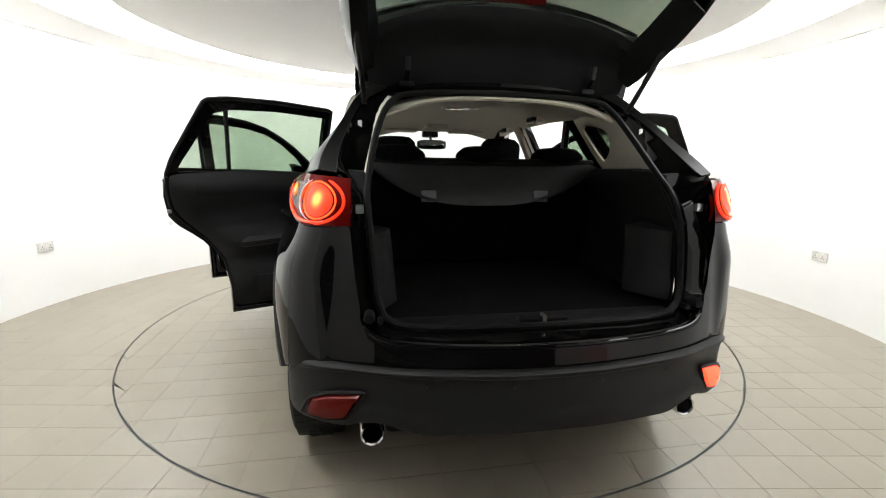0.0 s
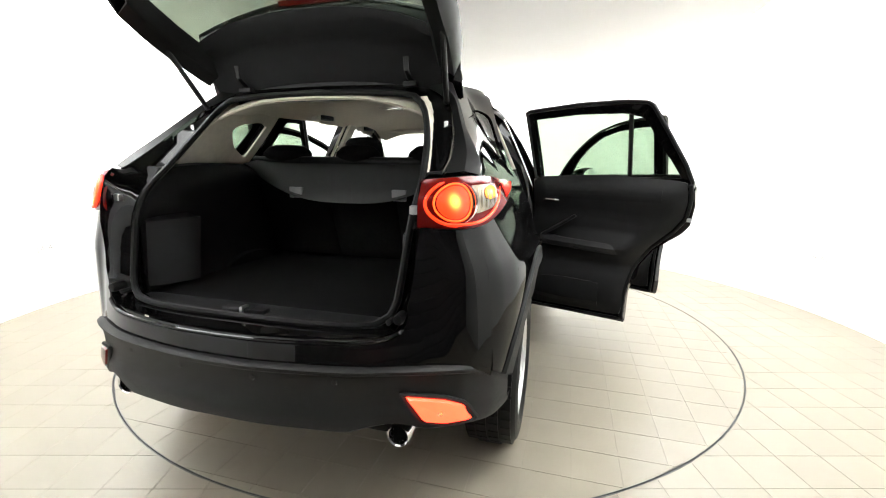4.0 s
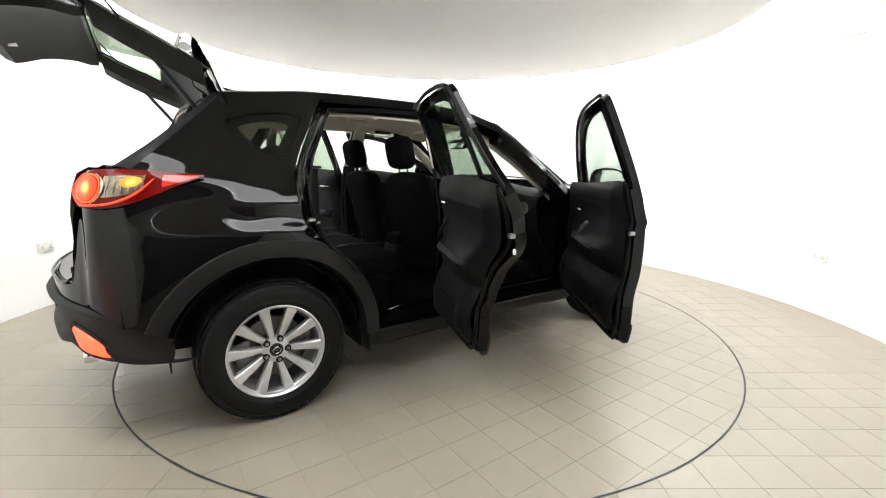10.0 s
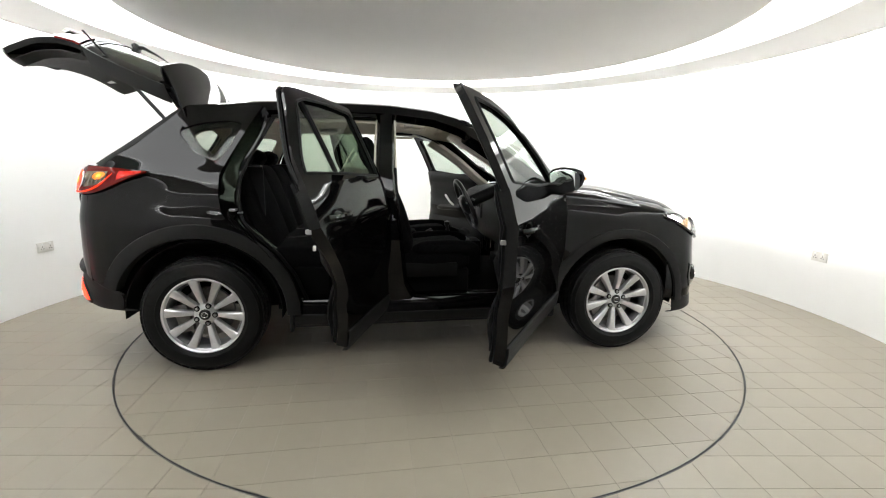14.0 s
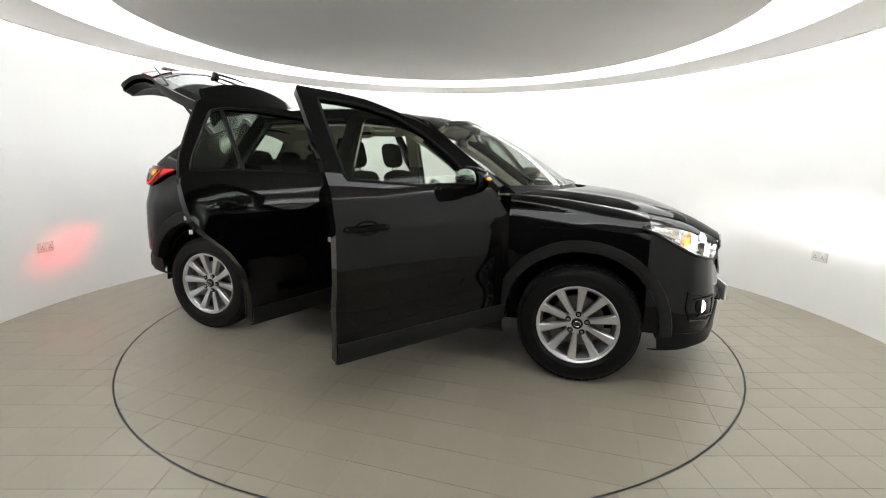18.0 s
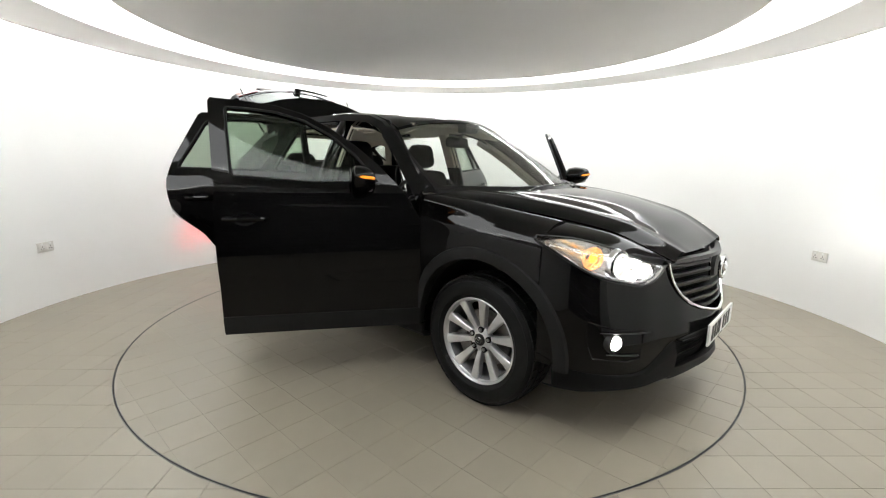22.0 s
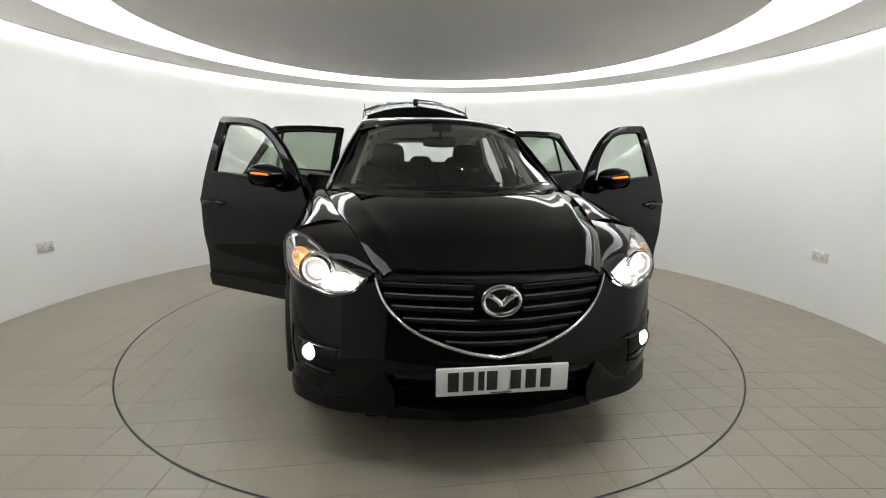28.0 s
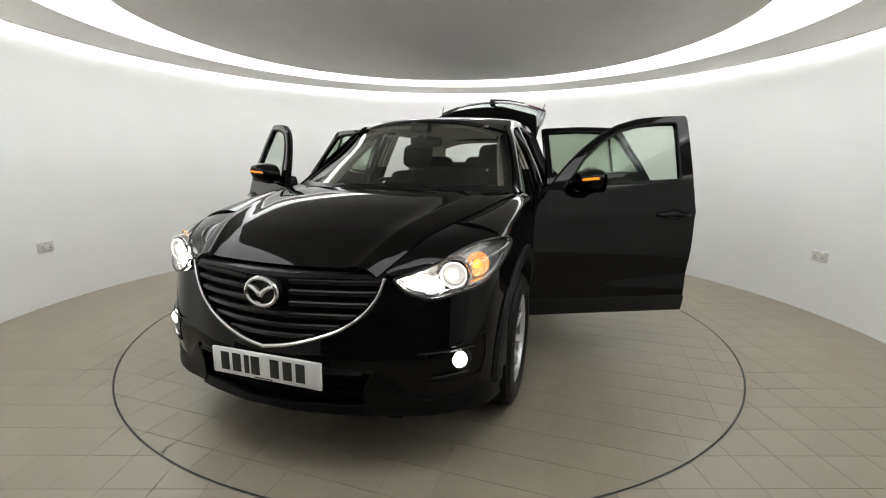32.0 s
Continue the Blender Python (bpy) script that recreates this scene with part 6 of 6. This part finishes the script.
# ---- cabin ----
g = []
for x in list(np.linspace(0.40, -1.54, 26)) + [-1.575, -1.60]:
    zc = float(np.interp(x, [-1.60, -1.575, -1.54, -1.2, -0.7, -0.2, 0.1, 0.3, 0.42], [1.538, 1.556, 1.572, 1.60, 1.62, 1.617, 1.60, 1.575, 1.555]))
    ye = float(np.interp(x, [-1.6, -1.3, -0.5, 0.4], [0.49, 0.55, 0.575, 0.53]))
    g.append([(x, ye * t, zc - 0.075 * abs(t) ** 3) for t in np.linspace(1, -1, 17)])
part("headliner", sheet(bmesh.new(), g, 0.01), LINER, car, "beige fabric headliner")
roof_lamp = part("roof_lamp", block(bmesh.new(), -0.735, -0.645, -0.115, 0.105, 1.604, 1.625, 0.006), LINER, car)
part("lamp_lens", block(bmesh.new(), -0.738, -0.665, -0.095, 0.085, 1.600, 1.612, 0.004), CHROME, roof_lamp, "clear glossy roof lamp lens, unlit")
bm = block(bmesh.new(), 0.12, 0.34, -0.09, 0.09, 1.555, 1.59, 0.01)
part("overhead_console", bm, LINER, car)
for s in (1, -1):
    ring = [(-1.04, 1.53), (-1.12, 1.39), (-1.20, 1.245), (-1.40, 1.245), (-1.64, 1.245), (-1.69, 1.29), (-1.61, 1.38), (-1.53, 1.48), (-1.46, 1.54), (-1.25, 1.565)]
    hole = [(-1.13, 1.49), (-1.18, 1.39), (-1.235, 1.29), (-1.28, 1.295), (-1.38, 1.345), (-1.43, 1.40), (-1.455, 1.44), (-1.42, 1.475), (-1.34, 1.495), (-1.22, 1.51)]
    hole = [tuple(p) for p in curve([(-1.27 + (x + 1.27) * 0.78, 1.395 + (z - 1.40) * 0.78) for x, z in hole + hole[:1]], 41)[:-1]]
    # added dark sheet, so the lining looks unlit through the quarter glass
    part("pillar_shade", ring_panel([(-1.04, 1.53), (-1.20, 1.23), (-1.66, 1.24), (-1.46, 1.55)], hole, s, 0.004, 60, -0.070), DARK, car)
    part("rear_pillar_lining", ring_panel(ring, hole, s, 0.01, 60, -0.085), LINER, car, "beige plastic pillar lining")
    edge = curve([(x, half_width(x, z) - 0.086, z) for x, z in ((-1.44, 1.555), (-1.52, 1.485), (-1.60, 1.385), (-1.68, 1.295), (-1.72, 1.243))], 16)
    seal = curve([(-1.59, 0.44, 1.530), (-1.605, 0.482, 1.490), (-1.69, 0.532, 1.372), (-1.77, 0.548, 1.292), (-1.83, 0.560, 1.238)], 16)
    part("opening_lining", sheet(bmesh.new(), flipped([edge, edge * 0.6 + seal * 0.4 + np.array([0, 0.012, 0.006]), seal], s), 0.006), LINER, car, "beige plastic lining beside the boot opening")
    # cargo side, with the lighter lower pocket
    rows = []
    for x, y, zt in ((-1.02, 0.62, 1.24), (-1.25, 0.60, 1.245), (-1.6, 0.58, 1.25), (-1.85, 0.575, 1.235), (-1.98, 0.568, 1.06)):
        rows.append([(x, y - 0.01, 0.745), (x, y, 0.80), (x, y + 0.005, 0.95), (x, y, 1.05), (x, y - 0.005, zt - 0.03), (x, y + 0.01, zt), (x, y + 0.06, zt + 0.006)])
    part("boot_side_lining", sheet(bmesh.new(), flipped(rows, s), 0.01), TRIM, car, "black carpeted boot side lining")
    rows = []
    for z in np.linspace(0.772, 1.03, 8):
        k = (z - 0.772) / 0.258
        rows.append([(-1.975 + 0.02 * k, 0.560, z), (-1.95 + 0.03 * k, 0.535 - 0.01 * k, z), (-1.84 + 0.05 * k, 0.475 + 0.02 * k, z), (-1.80 + 0.05 * k, 0.478 + 0.02 * k, z), (-1.76, 0.58, z)])
    rows.append([(p[0], 0.58, 1.045) for p in rows[-1]])
    bm = sheet(bmesh.new(), flipped(rows, s), 0.006)
    part("boot_pocket", bm, GREYTRIM, car, "dark grey plastic boot side pocket")
    # front pillar lining, middle pillar lining
    rows = []
    for (x, z) in resample([(0.86, 1.09), (0.68, 1.225), (0.53, 1.345), (0.38, 1.445), (0.24, 1.525)], 12):
        y = float(np.interp(z, [1.10, 1.53], [0.715, 0.575]))
        rows.append([(x - 0.01, y - 0.045, z - 0.025), (x - 0.03, y - 0.060, z - 0.04), (x - 0.055, y - 0.050, z - 0.065), (x - 0.06, y - 0.03, z - 0.075)])
    part("front_pillar_lining", sheet(bmesh.new(), flipped(rows, s), 0.008), PILLARTRIM, car, "beige front pillar lining with shade in its colour")
    rows = []
    for z in np.linspace(0.42, 1.56, 12):
        xc = float(np.interp(z, [0.42, 1.2, 1.6], [-0.22, -0.25, -0.235]))
        y = half_width(xc, z) - 0.15
        w = float(np.interp(z, [0.42, 0.9, 1.6], [0.10, 0.075, 0.055]))
        rows.append([(xc + w, y + 0.04, z), (xc + w * 0.7, y, z), (xc - w * 0.7, y, z), (xc - w, y + 0.04, z)])
    low = sum(1 for row in rows if row[0][2] < 1.16)
    part("middle_pillar_lining", sheet(bmesh.new(), flipped(rows[:low + 1], s), 0.01), TRIM, car)
    part("upper_pillar_lining", sheet(bmesh.new(), flipped(rows[low:], s), 0.01), LINER, car, "beige plastic upper pillar lining")
    path = [(-0.205 - 0.01, s * 0.675, 1.30), (-0.225, s * 0.72, 0.95), (-0.20, s * 0.73, 0.50)]
    part("seat_belt", tube(bmesh.new(), path, 0.022, 6, 0.12), FABRIC, car)
    for x, y, z in ((-0.04, 0.514, 1.540), (-0.70, 0.488, 1.556)):
        bm = tube(bmesh.new(), [(x + 0.09, s * y, z), (x + 0.072, s * (y - 0.018), z - 0.034), (x - 0.072, s * (y - 0.018), z - 0.034), (x - 0.09, s * y, z)], 0.009, 8)
        grip = part("grab_handle", bm, LINER, car)
        # solid dark block stands in for the shaded hollow
        part("handle_shade", block(bmesh.new(), x - 0.075, x + 0.075, s * y - 0.032, s * y + 0.032, z - 0.012, z + 0.016, 0.006), TRIM, grip, "dark block drawn for the shade behind the handle")
        for dx in (-0.09, 0.09):
            part("handle_mount", block(bmesh.new(), x + dx - 0.014, x + dx + 0.014, s * y - 0.026, s * y + 0.022, z - 0.024, z + 0.022, 0.006), LINER, grip)
    bm = block(bmesh.new(), -1.39, -1.33, s * 0.43, s * 0.48, 1.545, 1.57, 0.008)
    part("coat_hook", bm, CHROME, car)

bm = block(bmesh.new(), -2.03, -1.0, -0.60, 0.60, 0.70, 0.752, 0.008)
part("boot_floor", bm, CARPET, car, "black carpeted boot floor")
g = [[(x - bow * (1 - 4 * y * y), y, z) for y in np.linspace(0.50, -0.50, 15)] for x, bow, z in ((-2.092, 0.036, 0.747), (-2.078, 0.036, 0.761), (-2.015, 0.02, 0.765), (-1.97, 0.0, 0.750))]
part("loading_sill", sheet(bmesh.new(), g, 0.008), TRIM, car, "black plastic loading sill")
bm = block(bmesh.new(), -2.105, -2.067, -0.085, 0.085, 0.760, 0.776, 0.006)
latch_base = part("boot_latch", bm, TRIM, car)
part("latch_claw", block(bmesh.new(), -2.112, -2.077, -0.006, 0.006, 0.762, 0.784, 0.002), STEEL, latch_base)
bm = block(bmesh.new(), -0.95, 0.95, -0.74, 0.74, 0.33, 0.365, 0.01)
block(bm, -1.05, -0.62, -0.70, 0.70, 0.34, 0.60, 0.03)
part("cabin_floor", bm, CARPET, car, "black cabin carpet")
bm = block(bmesh.new(), 0.90, 0.98, -0.74, 0.74, 0.34, 1.05, 0.02)
part("bulkhead", bm, DARK, car)


def cushion(x0, x1, y0, y1, z0, z1, m=None, bulge=0.02, r=0.035):
    """A padded block: softly domed faces and rounded edges."""
    bm = bmesh.new()
    bmesh.ops.create_cube(bm, size=2.0)
    bmesh.ops.subdivide_edges(bm, edges=bm.edges, cuts=7, use_grid_fill=True)
    cx, cy, cz, hx, hy, hz = (x0 + x1) / 2, (y0 + y1) / 2, (z0 + z1) / 2, (x1 - x0) / 2, (y1 - y0) / 2, (z1 - z0) / 2
    for v in bm.verts:
        p = np.array(v.co)
        h = np.array([hx, hy, hz])
        q = p * h
        inner = np.clip(q, -(h - r), h - r)
        d = q - inner
        n = np.linalg.norm(d)
        if n > 0:
            q = inner + d / n * min(n, r) if np.count_nonzero(np.abs(d) > 1e-9) > 1 else q
        ax = int(np.argmax(np.abs(p)))
        others = [(1 - p[a] ** 2) for a in range(3) if a != ax]
        q[ax] += np.sign(p[ax]) * bulge * others[0] * others[1]
        v.co = Vector(q) + Vector((cx, cy, cz))
    if m:
        bmesh.ops.transform(bm, matrix=m, verts=bm.verts)
    return bm


def headrest(parent, x, y, z, w, h, lean, mat=FABRIC):
    m = Matrix.Translation((x, y, z)) @ Matrix.Rotation(radians(lean), 4, "Y")
    part("headrest", cushion(-0.05, 0.05, -w / 2, w / 2, 0.03, 0.03 + h, m, 0.012, 0.04), mat, parent)
    bm = tube(bmesh.new(), [m @ Vector((0, -0.055, -0.08)), m @ Vector((0, -0.055, 0.06))], 0.006, 8)
    tube(bm, [m @ Vector((0, 0.055, -0.08)), m @ Vector((0, 0.055, 0.06))], 0.006, 8)
    part("headrest_post", bm, CHROME, parent)


for s in (1, -1):
    y = 0.37 * s
    seat = part("front_seat", cushion(-0.13, 0.40, y - 0.26, y + 0.26, 0.52, 0.70, Matrix.Translation((0.13, 0, 0)) @ Matrix.Rotation(radians(-5), 4, "Y") @ Matrix.Translation((-0.13, 0, 0)), 0.02, 0.05), FABRIC, car, "black cloth front seat")
    lean = Matrix.Translation((-0.14, y, 0.62)) @ Matrix.Rotation(radians(-17), 4, "Y")
    part("backrest", cushion(-0.07, 0.07, -0.235, 0.235, -0.02, 0.60, lean, 0.025, 0.05), FABRIC, seat)
    for e in (1, -1):
        part("side_bolster", cushion(-0.02, 0.11, e * 0.235 - 0.045, e * 0.235 + 0.045, 0.05, 0.50, lean, 0.02, 0.04), FABRIC, seat)
        part("cushion_bolster", cushion(-0.05, 0.40, y + e * 0.225 - 0.05, y + e * 0.225 + 0.05, 0.64, 0.735, None, 0.015, 0.04), FABRIC, seat)
    headrest(seat, -0.335, y, 1.22, 0.26, 0.20, -12)
    part("seat_base", block(bmesh.new(), -0.12, 0.35, y - 0.22, y + 0.22, 0.36, 0.54, 0.03), TRIM, seat)
    part("seat_side_cover", block(bmesh.new(), -0.20, 0.25, y + s * 0.255, y + s * 0.28, 0.50, 0.60, 0.01), TRIM, seat)

bench = part("rear_bench", cushion(-1.02, -0.52, -0.64, 0.64, 0.56, 0.74, None, 0.02, 0.05), FABRIC, car, "black cloth rear bench")
for y0, y1 in ((-0.64, -0.20), (-0.19, 0.19), (0.20, 0.64)):
    lean = Matrix.Translation((-0.98, 0, 0.66)) @ Matrix.Rotation(radians(-19), 4, "Y")
    part("bench_back", cushion(-0.06, 0.06, y0, y1, 0.0, 0.60, lean, 0.02, 0.04), FABRIC, bench)
    headrest(bench, -1.185, (y0 + y1) / 2, 1.225, 0.26 if y0 != -0.19 else 0.22, 0.10, -10)
for y in (-0.41, 0.0, 0.41):
    part("seat_seam", tube(bmesh.new(), [(-0.53, y, 0.752), (-0.75, y, 0.766), (-0.95, y, 0.752)], 0.004, 5), SATIN, bench)

# boot blind: roller with its curved flap
g = []
for t in np.linspace(0, 1, 8):
    row = []
    for u in np.linspace(1, -1, 31):
        drop = max(0.02, 0.205 * (1 - abs(u) ** 2.8))
        row.append((-1.24 - 0.12 * t, 0.575 * u, 1.285 - drop * t))
    g.append(row)
part("boot_blind", sheet(bmesh.new(), g, 0.006), material("grey_blind", (0.011, 0.011, 0.0115), 0.6, noise_scale=30, noise_amount=0.12, bump=0.3, bump_scale=500), car, "dark grey vinyl boot blind with a curved edge")
part("blind_roller", tube(bmesh.new(), [(-1.235, -0.60, 1.283), (-1.235, 0.60, 1.283)], 0.022, 12), TRIM, car)
for y in (-0.28, 0.28):
    part("tab_slot", block(bmesh.new(), -1.356, -1.350, y - 0.012, y + 0.012, 1.102, 1.116, 0.002), INK, car)
    part("blind_tab", block(bmesh.new(), -1.352, -1.334, y - 0.036, y + 0.036, 1.096, 1.150, 0.004), BLINDTAB, car, "grey plastic blind catch")
bm = bmesh.new()
g = [[(-1.03, y, 0.75) for y in np.linspace(0.6, -0.6, 5)], [(-1.20, y, 1.25) for y in np.linspace(0.6, -0.6, 5)]]
part("seat_back_carpet", sheet(bm, g, 0.02), CARPET, car)

# dashboard
g = []
for x, z in ((0.93, 1.075), (0.80, 1.09), (0.68, 1.075), (0.60, 1.04), (0.575, 0.99), (0.585, 0.90), (0.60, 0.80), (0.66, 0.68), (0.74, 0.60)):
    row = []
    for u in np.linspace(1, -1, 33):
        y = 0.725 * u
        hood = 0.045 * math.exp(-((y + 0.36) / 0.17) ** 2) if 0.55 < x < 0.75 and z > 1.0 else 0
        row.append((x - 0.03 * (1 - u * u) + 0.10 * max(0, abs(u) - 0.8), y, z + hood + 0.02 * (1 - u * u)))
    g.append(row)
dash = part("dashboard", sheet(bmesh.new(), g, 0.01), TRIM, car, "dark soft-touch dashboard")
for y in (-0.64, -0.07, 0.07, 0.64):
    bm = spin(bmesh.new(), [(0.044, 0.0), (0.048, -0.016), (0.040, -0.018), (0.036, -0.004), (0.0, -0.002)], "x", (0.565, y, 0.955), n=24)
    part("air_vent", bm, STEEL if abs(y) > 0.5 else TRIM, dash, "round air vent")
part("dash_screen", block(bmesh.new(), 0.545, 0.56, -0.085, 0.085, 0.84, 0.925, 0.004), INK, dash)
part("dash_strip", block(bmesh.new(), 0.548, 0.558, 0.15, 0.58, 0.895, 0.91, 0.003), STEEL, dash)
for y in (-0.44, -0.36, -0.28):
    part("gauge", spin(bmesh.new(), [(0.04, -0.012), (0.045, -0.012), (0.045, 0.01), (0.0, 0.012)], "x", (0.60, y, 1.02), n=24), SATIN, dash)
console = part("centre_console", block(bmesh.new(), -0.25, 0.56, -0.105, 0.105, 0.36, 0.66, 0.03), TRIM, car, "dark centre console")
part("console_lid", block(bmesh.new(), -0.24, 0.02, -0.09, 0.09, 0.65, 0.74, 0.02), FABRIC, console)
part("console_plate", block(bmesh.new(), 0.08, 0.46, -0.085, 0.085, 0.655, 0.668, 0.004), STEEL, console)
bm = tube(bmesh.new(), [(0.30, -0.02, 0.66), (0.28, -0.02, 0.77)], [0.028, 0.010], 10)
spin(bm, [(0.0, 0.03), (0.022, 0.02), (0.024, 0.0), (0.012, -0.02)], "z", (0.278, -0.02, 0.785), n=14)
part("gear_lever", bm, SATIN, console)
part("hand_brake", tube(bmesh.new(), [(0.02, 0.05, 0.66), (0.16, 0.05, 0.735)], 0.013, 8), SATIN, console)

wheel_m = Matrix.Translation((0.36, -0.37, 0.985)) @ Matrix.Rotation(radians(-24), 4, "Y")
bm = tube(bmesh.new(), [wheel_m @ Vector((0, 0.185 * math.cos(a), 0.185 * math.sin(a))) for a in np.linspace(0, 2 * math.pi, 40, endpoint=False)], 0.0155, 10, closed=True)
steer = part("steering_wheel", bm, SATIN, car, "black leather three-spoke steering wheel")
part("wheel_boss", cushion(-0.03, 0.03, -0.075, 0.075, -0.07, 0.06, wheel_m, 0.01, 0.025), SATIN, steer)
for a in (10, 170, 270):
    c2, s2 = math.cos(radians(a)), math.sin(radians(a))
    part("wheel_spoke", tube(bmesh.new(), [wheel_m @ Vector((0, 0.06 * c2, 0.06 * s2)), wheel_m @ Vector((0, 0.178 * c2, 0.178 * s2))], 0.016, 6, 0.5), STEEL, steer)
part("steering_column", tube(bmesh.new(), [wheel_m @ Vector((0.02, 0, 0)), wheel_m @ Vector((0.26, 0, 0.0))], 0.045, 12), TRIM, steer)
part("stalk", tube(bmesh.new(), [wheel_m @ Vector((0.05, -0.16, 0.02)), wheel_m @ Vector((0.05, 0.16, 0.02))], 0.009, 6), TRIM, steer)

mir = part("rear_view_mirror", cushion(0.395, 0.425, -0.12, 0.12, 1.405, 1.475, None, 0.006, 0.014), SATIN, car, "black rear-view mirror on the windscreen")
part("mirror_glass", block(bmesh.new(), 0.388, 0.394, -0.108, 0.108, 1.412, 1.468, 0.003), MIRROR, mir)
part("mirror_stem", tube(bmesh.new(), [(0.42, 0, 1.46), (0.50, 0, 1.53)], 0.012, 8), SATIN, mir)
part("sensor_box", block(bmesh.new(), 0.47, 0.56, -0.07, 0.07, 1.505, 1.565, 0.015), SATIN, mir)
for s in (1, -1):
    part("sun_visor", block(bmesh.new(), 0.22, 0.42, s * 0.14, s * 0.48, 1.535, 1.555, 0.008), LINER, car)
# ---- sockets, turntable and floor tiles ----
wall_socket("wall_socket", radians(175.9), 0.52)
wall_socket("wall_socket", radians(2.75), 0.515)

PITCH, JOINT = 0.2035, 0.0020
turntable = tagged(new("turntable"), "round rotating floor platform covered in beige tiles", "turntable")
bm = spin(bmesh.new(), [(0, -0.0018), (TABLE_R - 0.003, -0.0018), (TABLE_R - 0.003, -0.15), (0, -0.15)], "z", n=128)
part("platform", bm, JOINTFILL, turntable)
part("platform_rim", edge_ring, RIM, turntable, "thin polished steel edge")


def tile_mesh(x0, x1, y0, y1, inside, bm=None):
    """One tile, or what a circle leaves of it. inside: which side of which radius stays."""
    bm = bmesh.new() if bm is None else bm
    j = JOINT / 2
    poly = [(x0 + j, y0 + j), (x1 - j, y0 + j), (x1 - j, y1 - j), (x0 + j, y1 - j)]
    dense = []
    for k in range(4):
        a, b = poly[k], poly[(k + 1) % 4]
        for t in np.linspace(0, 1, 13)[:-1]:
            dense.append((a[0] + (b[0] - a[0]) * t, a[1] + (b[1] - a[1]) * t))
    lo, hi = inside
    far = [math.hypot(*p) for p in dense]
    if max(far) < lo or min(far) > hi:
        return None
    if min(far) >= lo and max(far) <= hi:
        pts = poly
    else:
        pts = []
        for p, r in zip(dense, far):
            k = min(max(r, lo), hi) / r
            pts.append((p[0] * k, p[1] * k))
        area = 0.5 * abs(sum(pts[k][0] * pts[(k + 1) % len(pts)][1] - pts[(k + 1) % len(pts)][0] * pts[k][1] for k in range(len(pts))))
        if area < 0.0002:
            return None
    top = [bm.verts.new((x, y, 0.0)) for x, y in pts]
    low = [bm.verts.new((x, y, -0.006)) for x, y in pts]
    bm.faces.new(top)
    for k in range(len(pts)):
        bm.faces.new((top[k - 1], top[k], low[k], low[k - 1])[::-1])
    return bm


def lay_tiles(parent, ox, oy, rad, near, limit):
    """Tiles on a square grid; the nearest ones singly, the rest in one mesh."""
    cells = []
    for i in range(-36, 36):
        for k in range(-36, 36):
            x0, y0 = ox + i * PITCH, oy + k * PITCH
            cells.append((near(x0 + PITCH / 2, y0 + PITCH / 2), x0, y0))
    cells.sort()
    rest, count, shared = bmesh.new(), 0, None
    for _, x0, y0 in cells:
        if count < limit:
            bm = tile_mesh(x0, x0 + PITCH, y0, y0 + PITCH, rad)
            if not bm:
                continue
            count += 1
            whole = len(bm.verts) == 8
            if whole and shared:
                bm.free()
                ob = new("tile", shared)
            else:
                bmesh.ops.translate(bm, verts=bm.verts, vec=(-x0, -y0, 0))
                me = bpy.data.meshes.new("tile")
                bm.to_mesh(me)
                bm.free()
                me.materials.append(TILE)
                ob = new("tile", me)
                if whole:
                    shared = me
            ob.parent, ob.location = parent, (x0, y0, 0)
        else:
            tile_mesh(x0, x0 + PITCH, y0, y0 + PITCH, rad, rest)
    ob = part("tiles", rest, TILE, parent)
    ob["kind"] = "stuff"


lay_tiles(turntable, 1.469, -0.732, (0, TABLE_R - 0.005), lambda x, y: math.hypot(x - 0.9, y + 0.9), 280)
lay_tiles(floor, 1.136, -2.102, (TABLE_R + 0.008, ROOM_R + 0.10), lambda x, y: math.hypot(x, y + 3.2), 290)
bm = bmesh.new()
for i in range(-8, 8):
    for k in range(5):
        x0, y0 = 1.136 + (i - 5) * PITCH, -3.35 - k * PITCH
        if abs(x0 + 0.1) < 1.4:
            block(bm, x0 + 0.002, x0 + PITCH - 0.002, y0 - PITCH + 0.002, y0 - 0.002, -0.0045, -0.0012)
ob = part("entrance_tiles", bm, TILE, floor)
ob["kind"] = "stuff"


def motions():
    """The turntable and the car on it go round together at an even pace."""
    def turn(t):
        return 99.25 - 6.5096 * t
    times = [float(k) for k in range(0, 33)]
    walk(turntable, [(t, pose(0, 0, 0, 0, 0, turn(t))) for t in times])
    walk(car, [(t, pose(-0.181 * math.cos(radians(turn(t))), -0.181 * math.sin(radians(turn(t))), 0, 0, 0, turn(t))) for t in times])


motions()
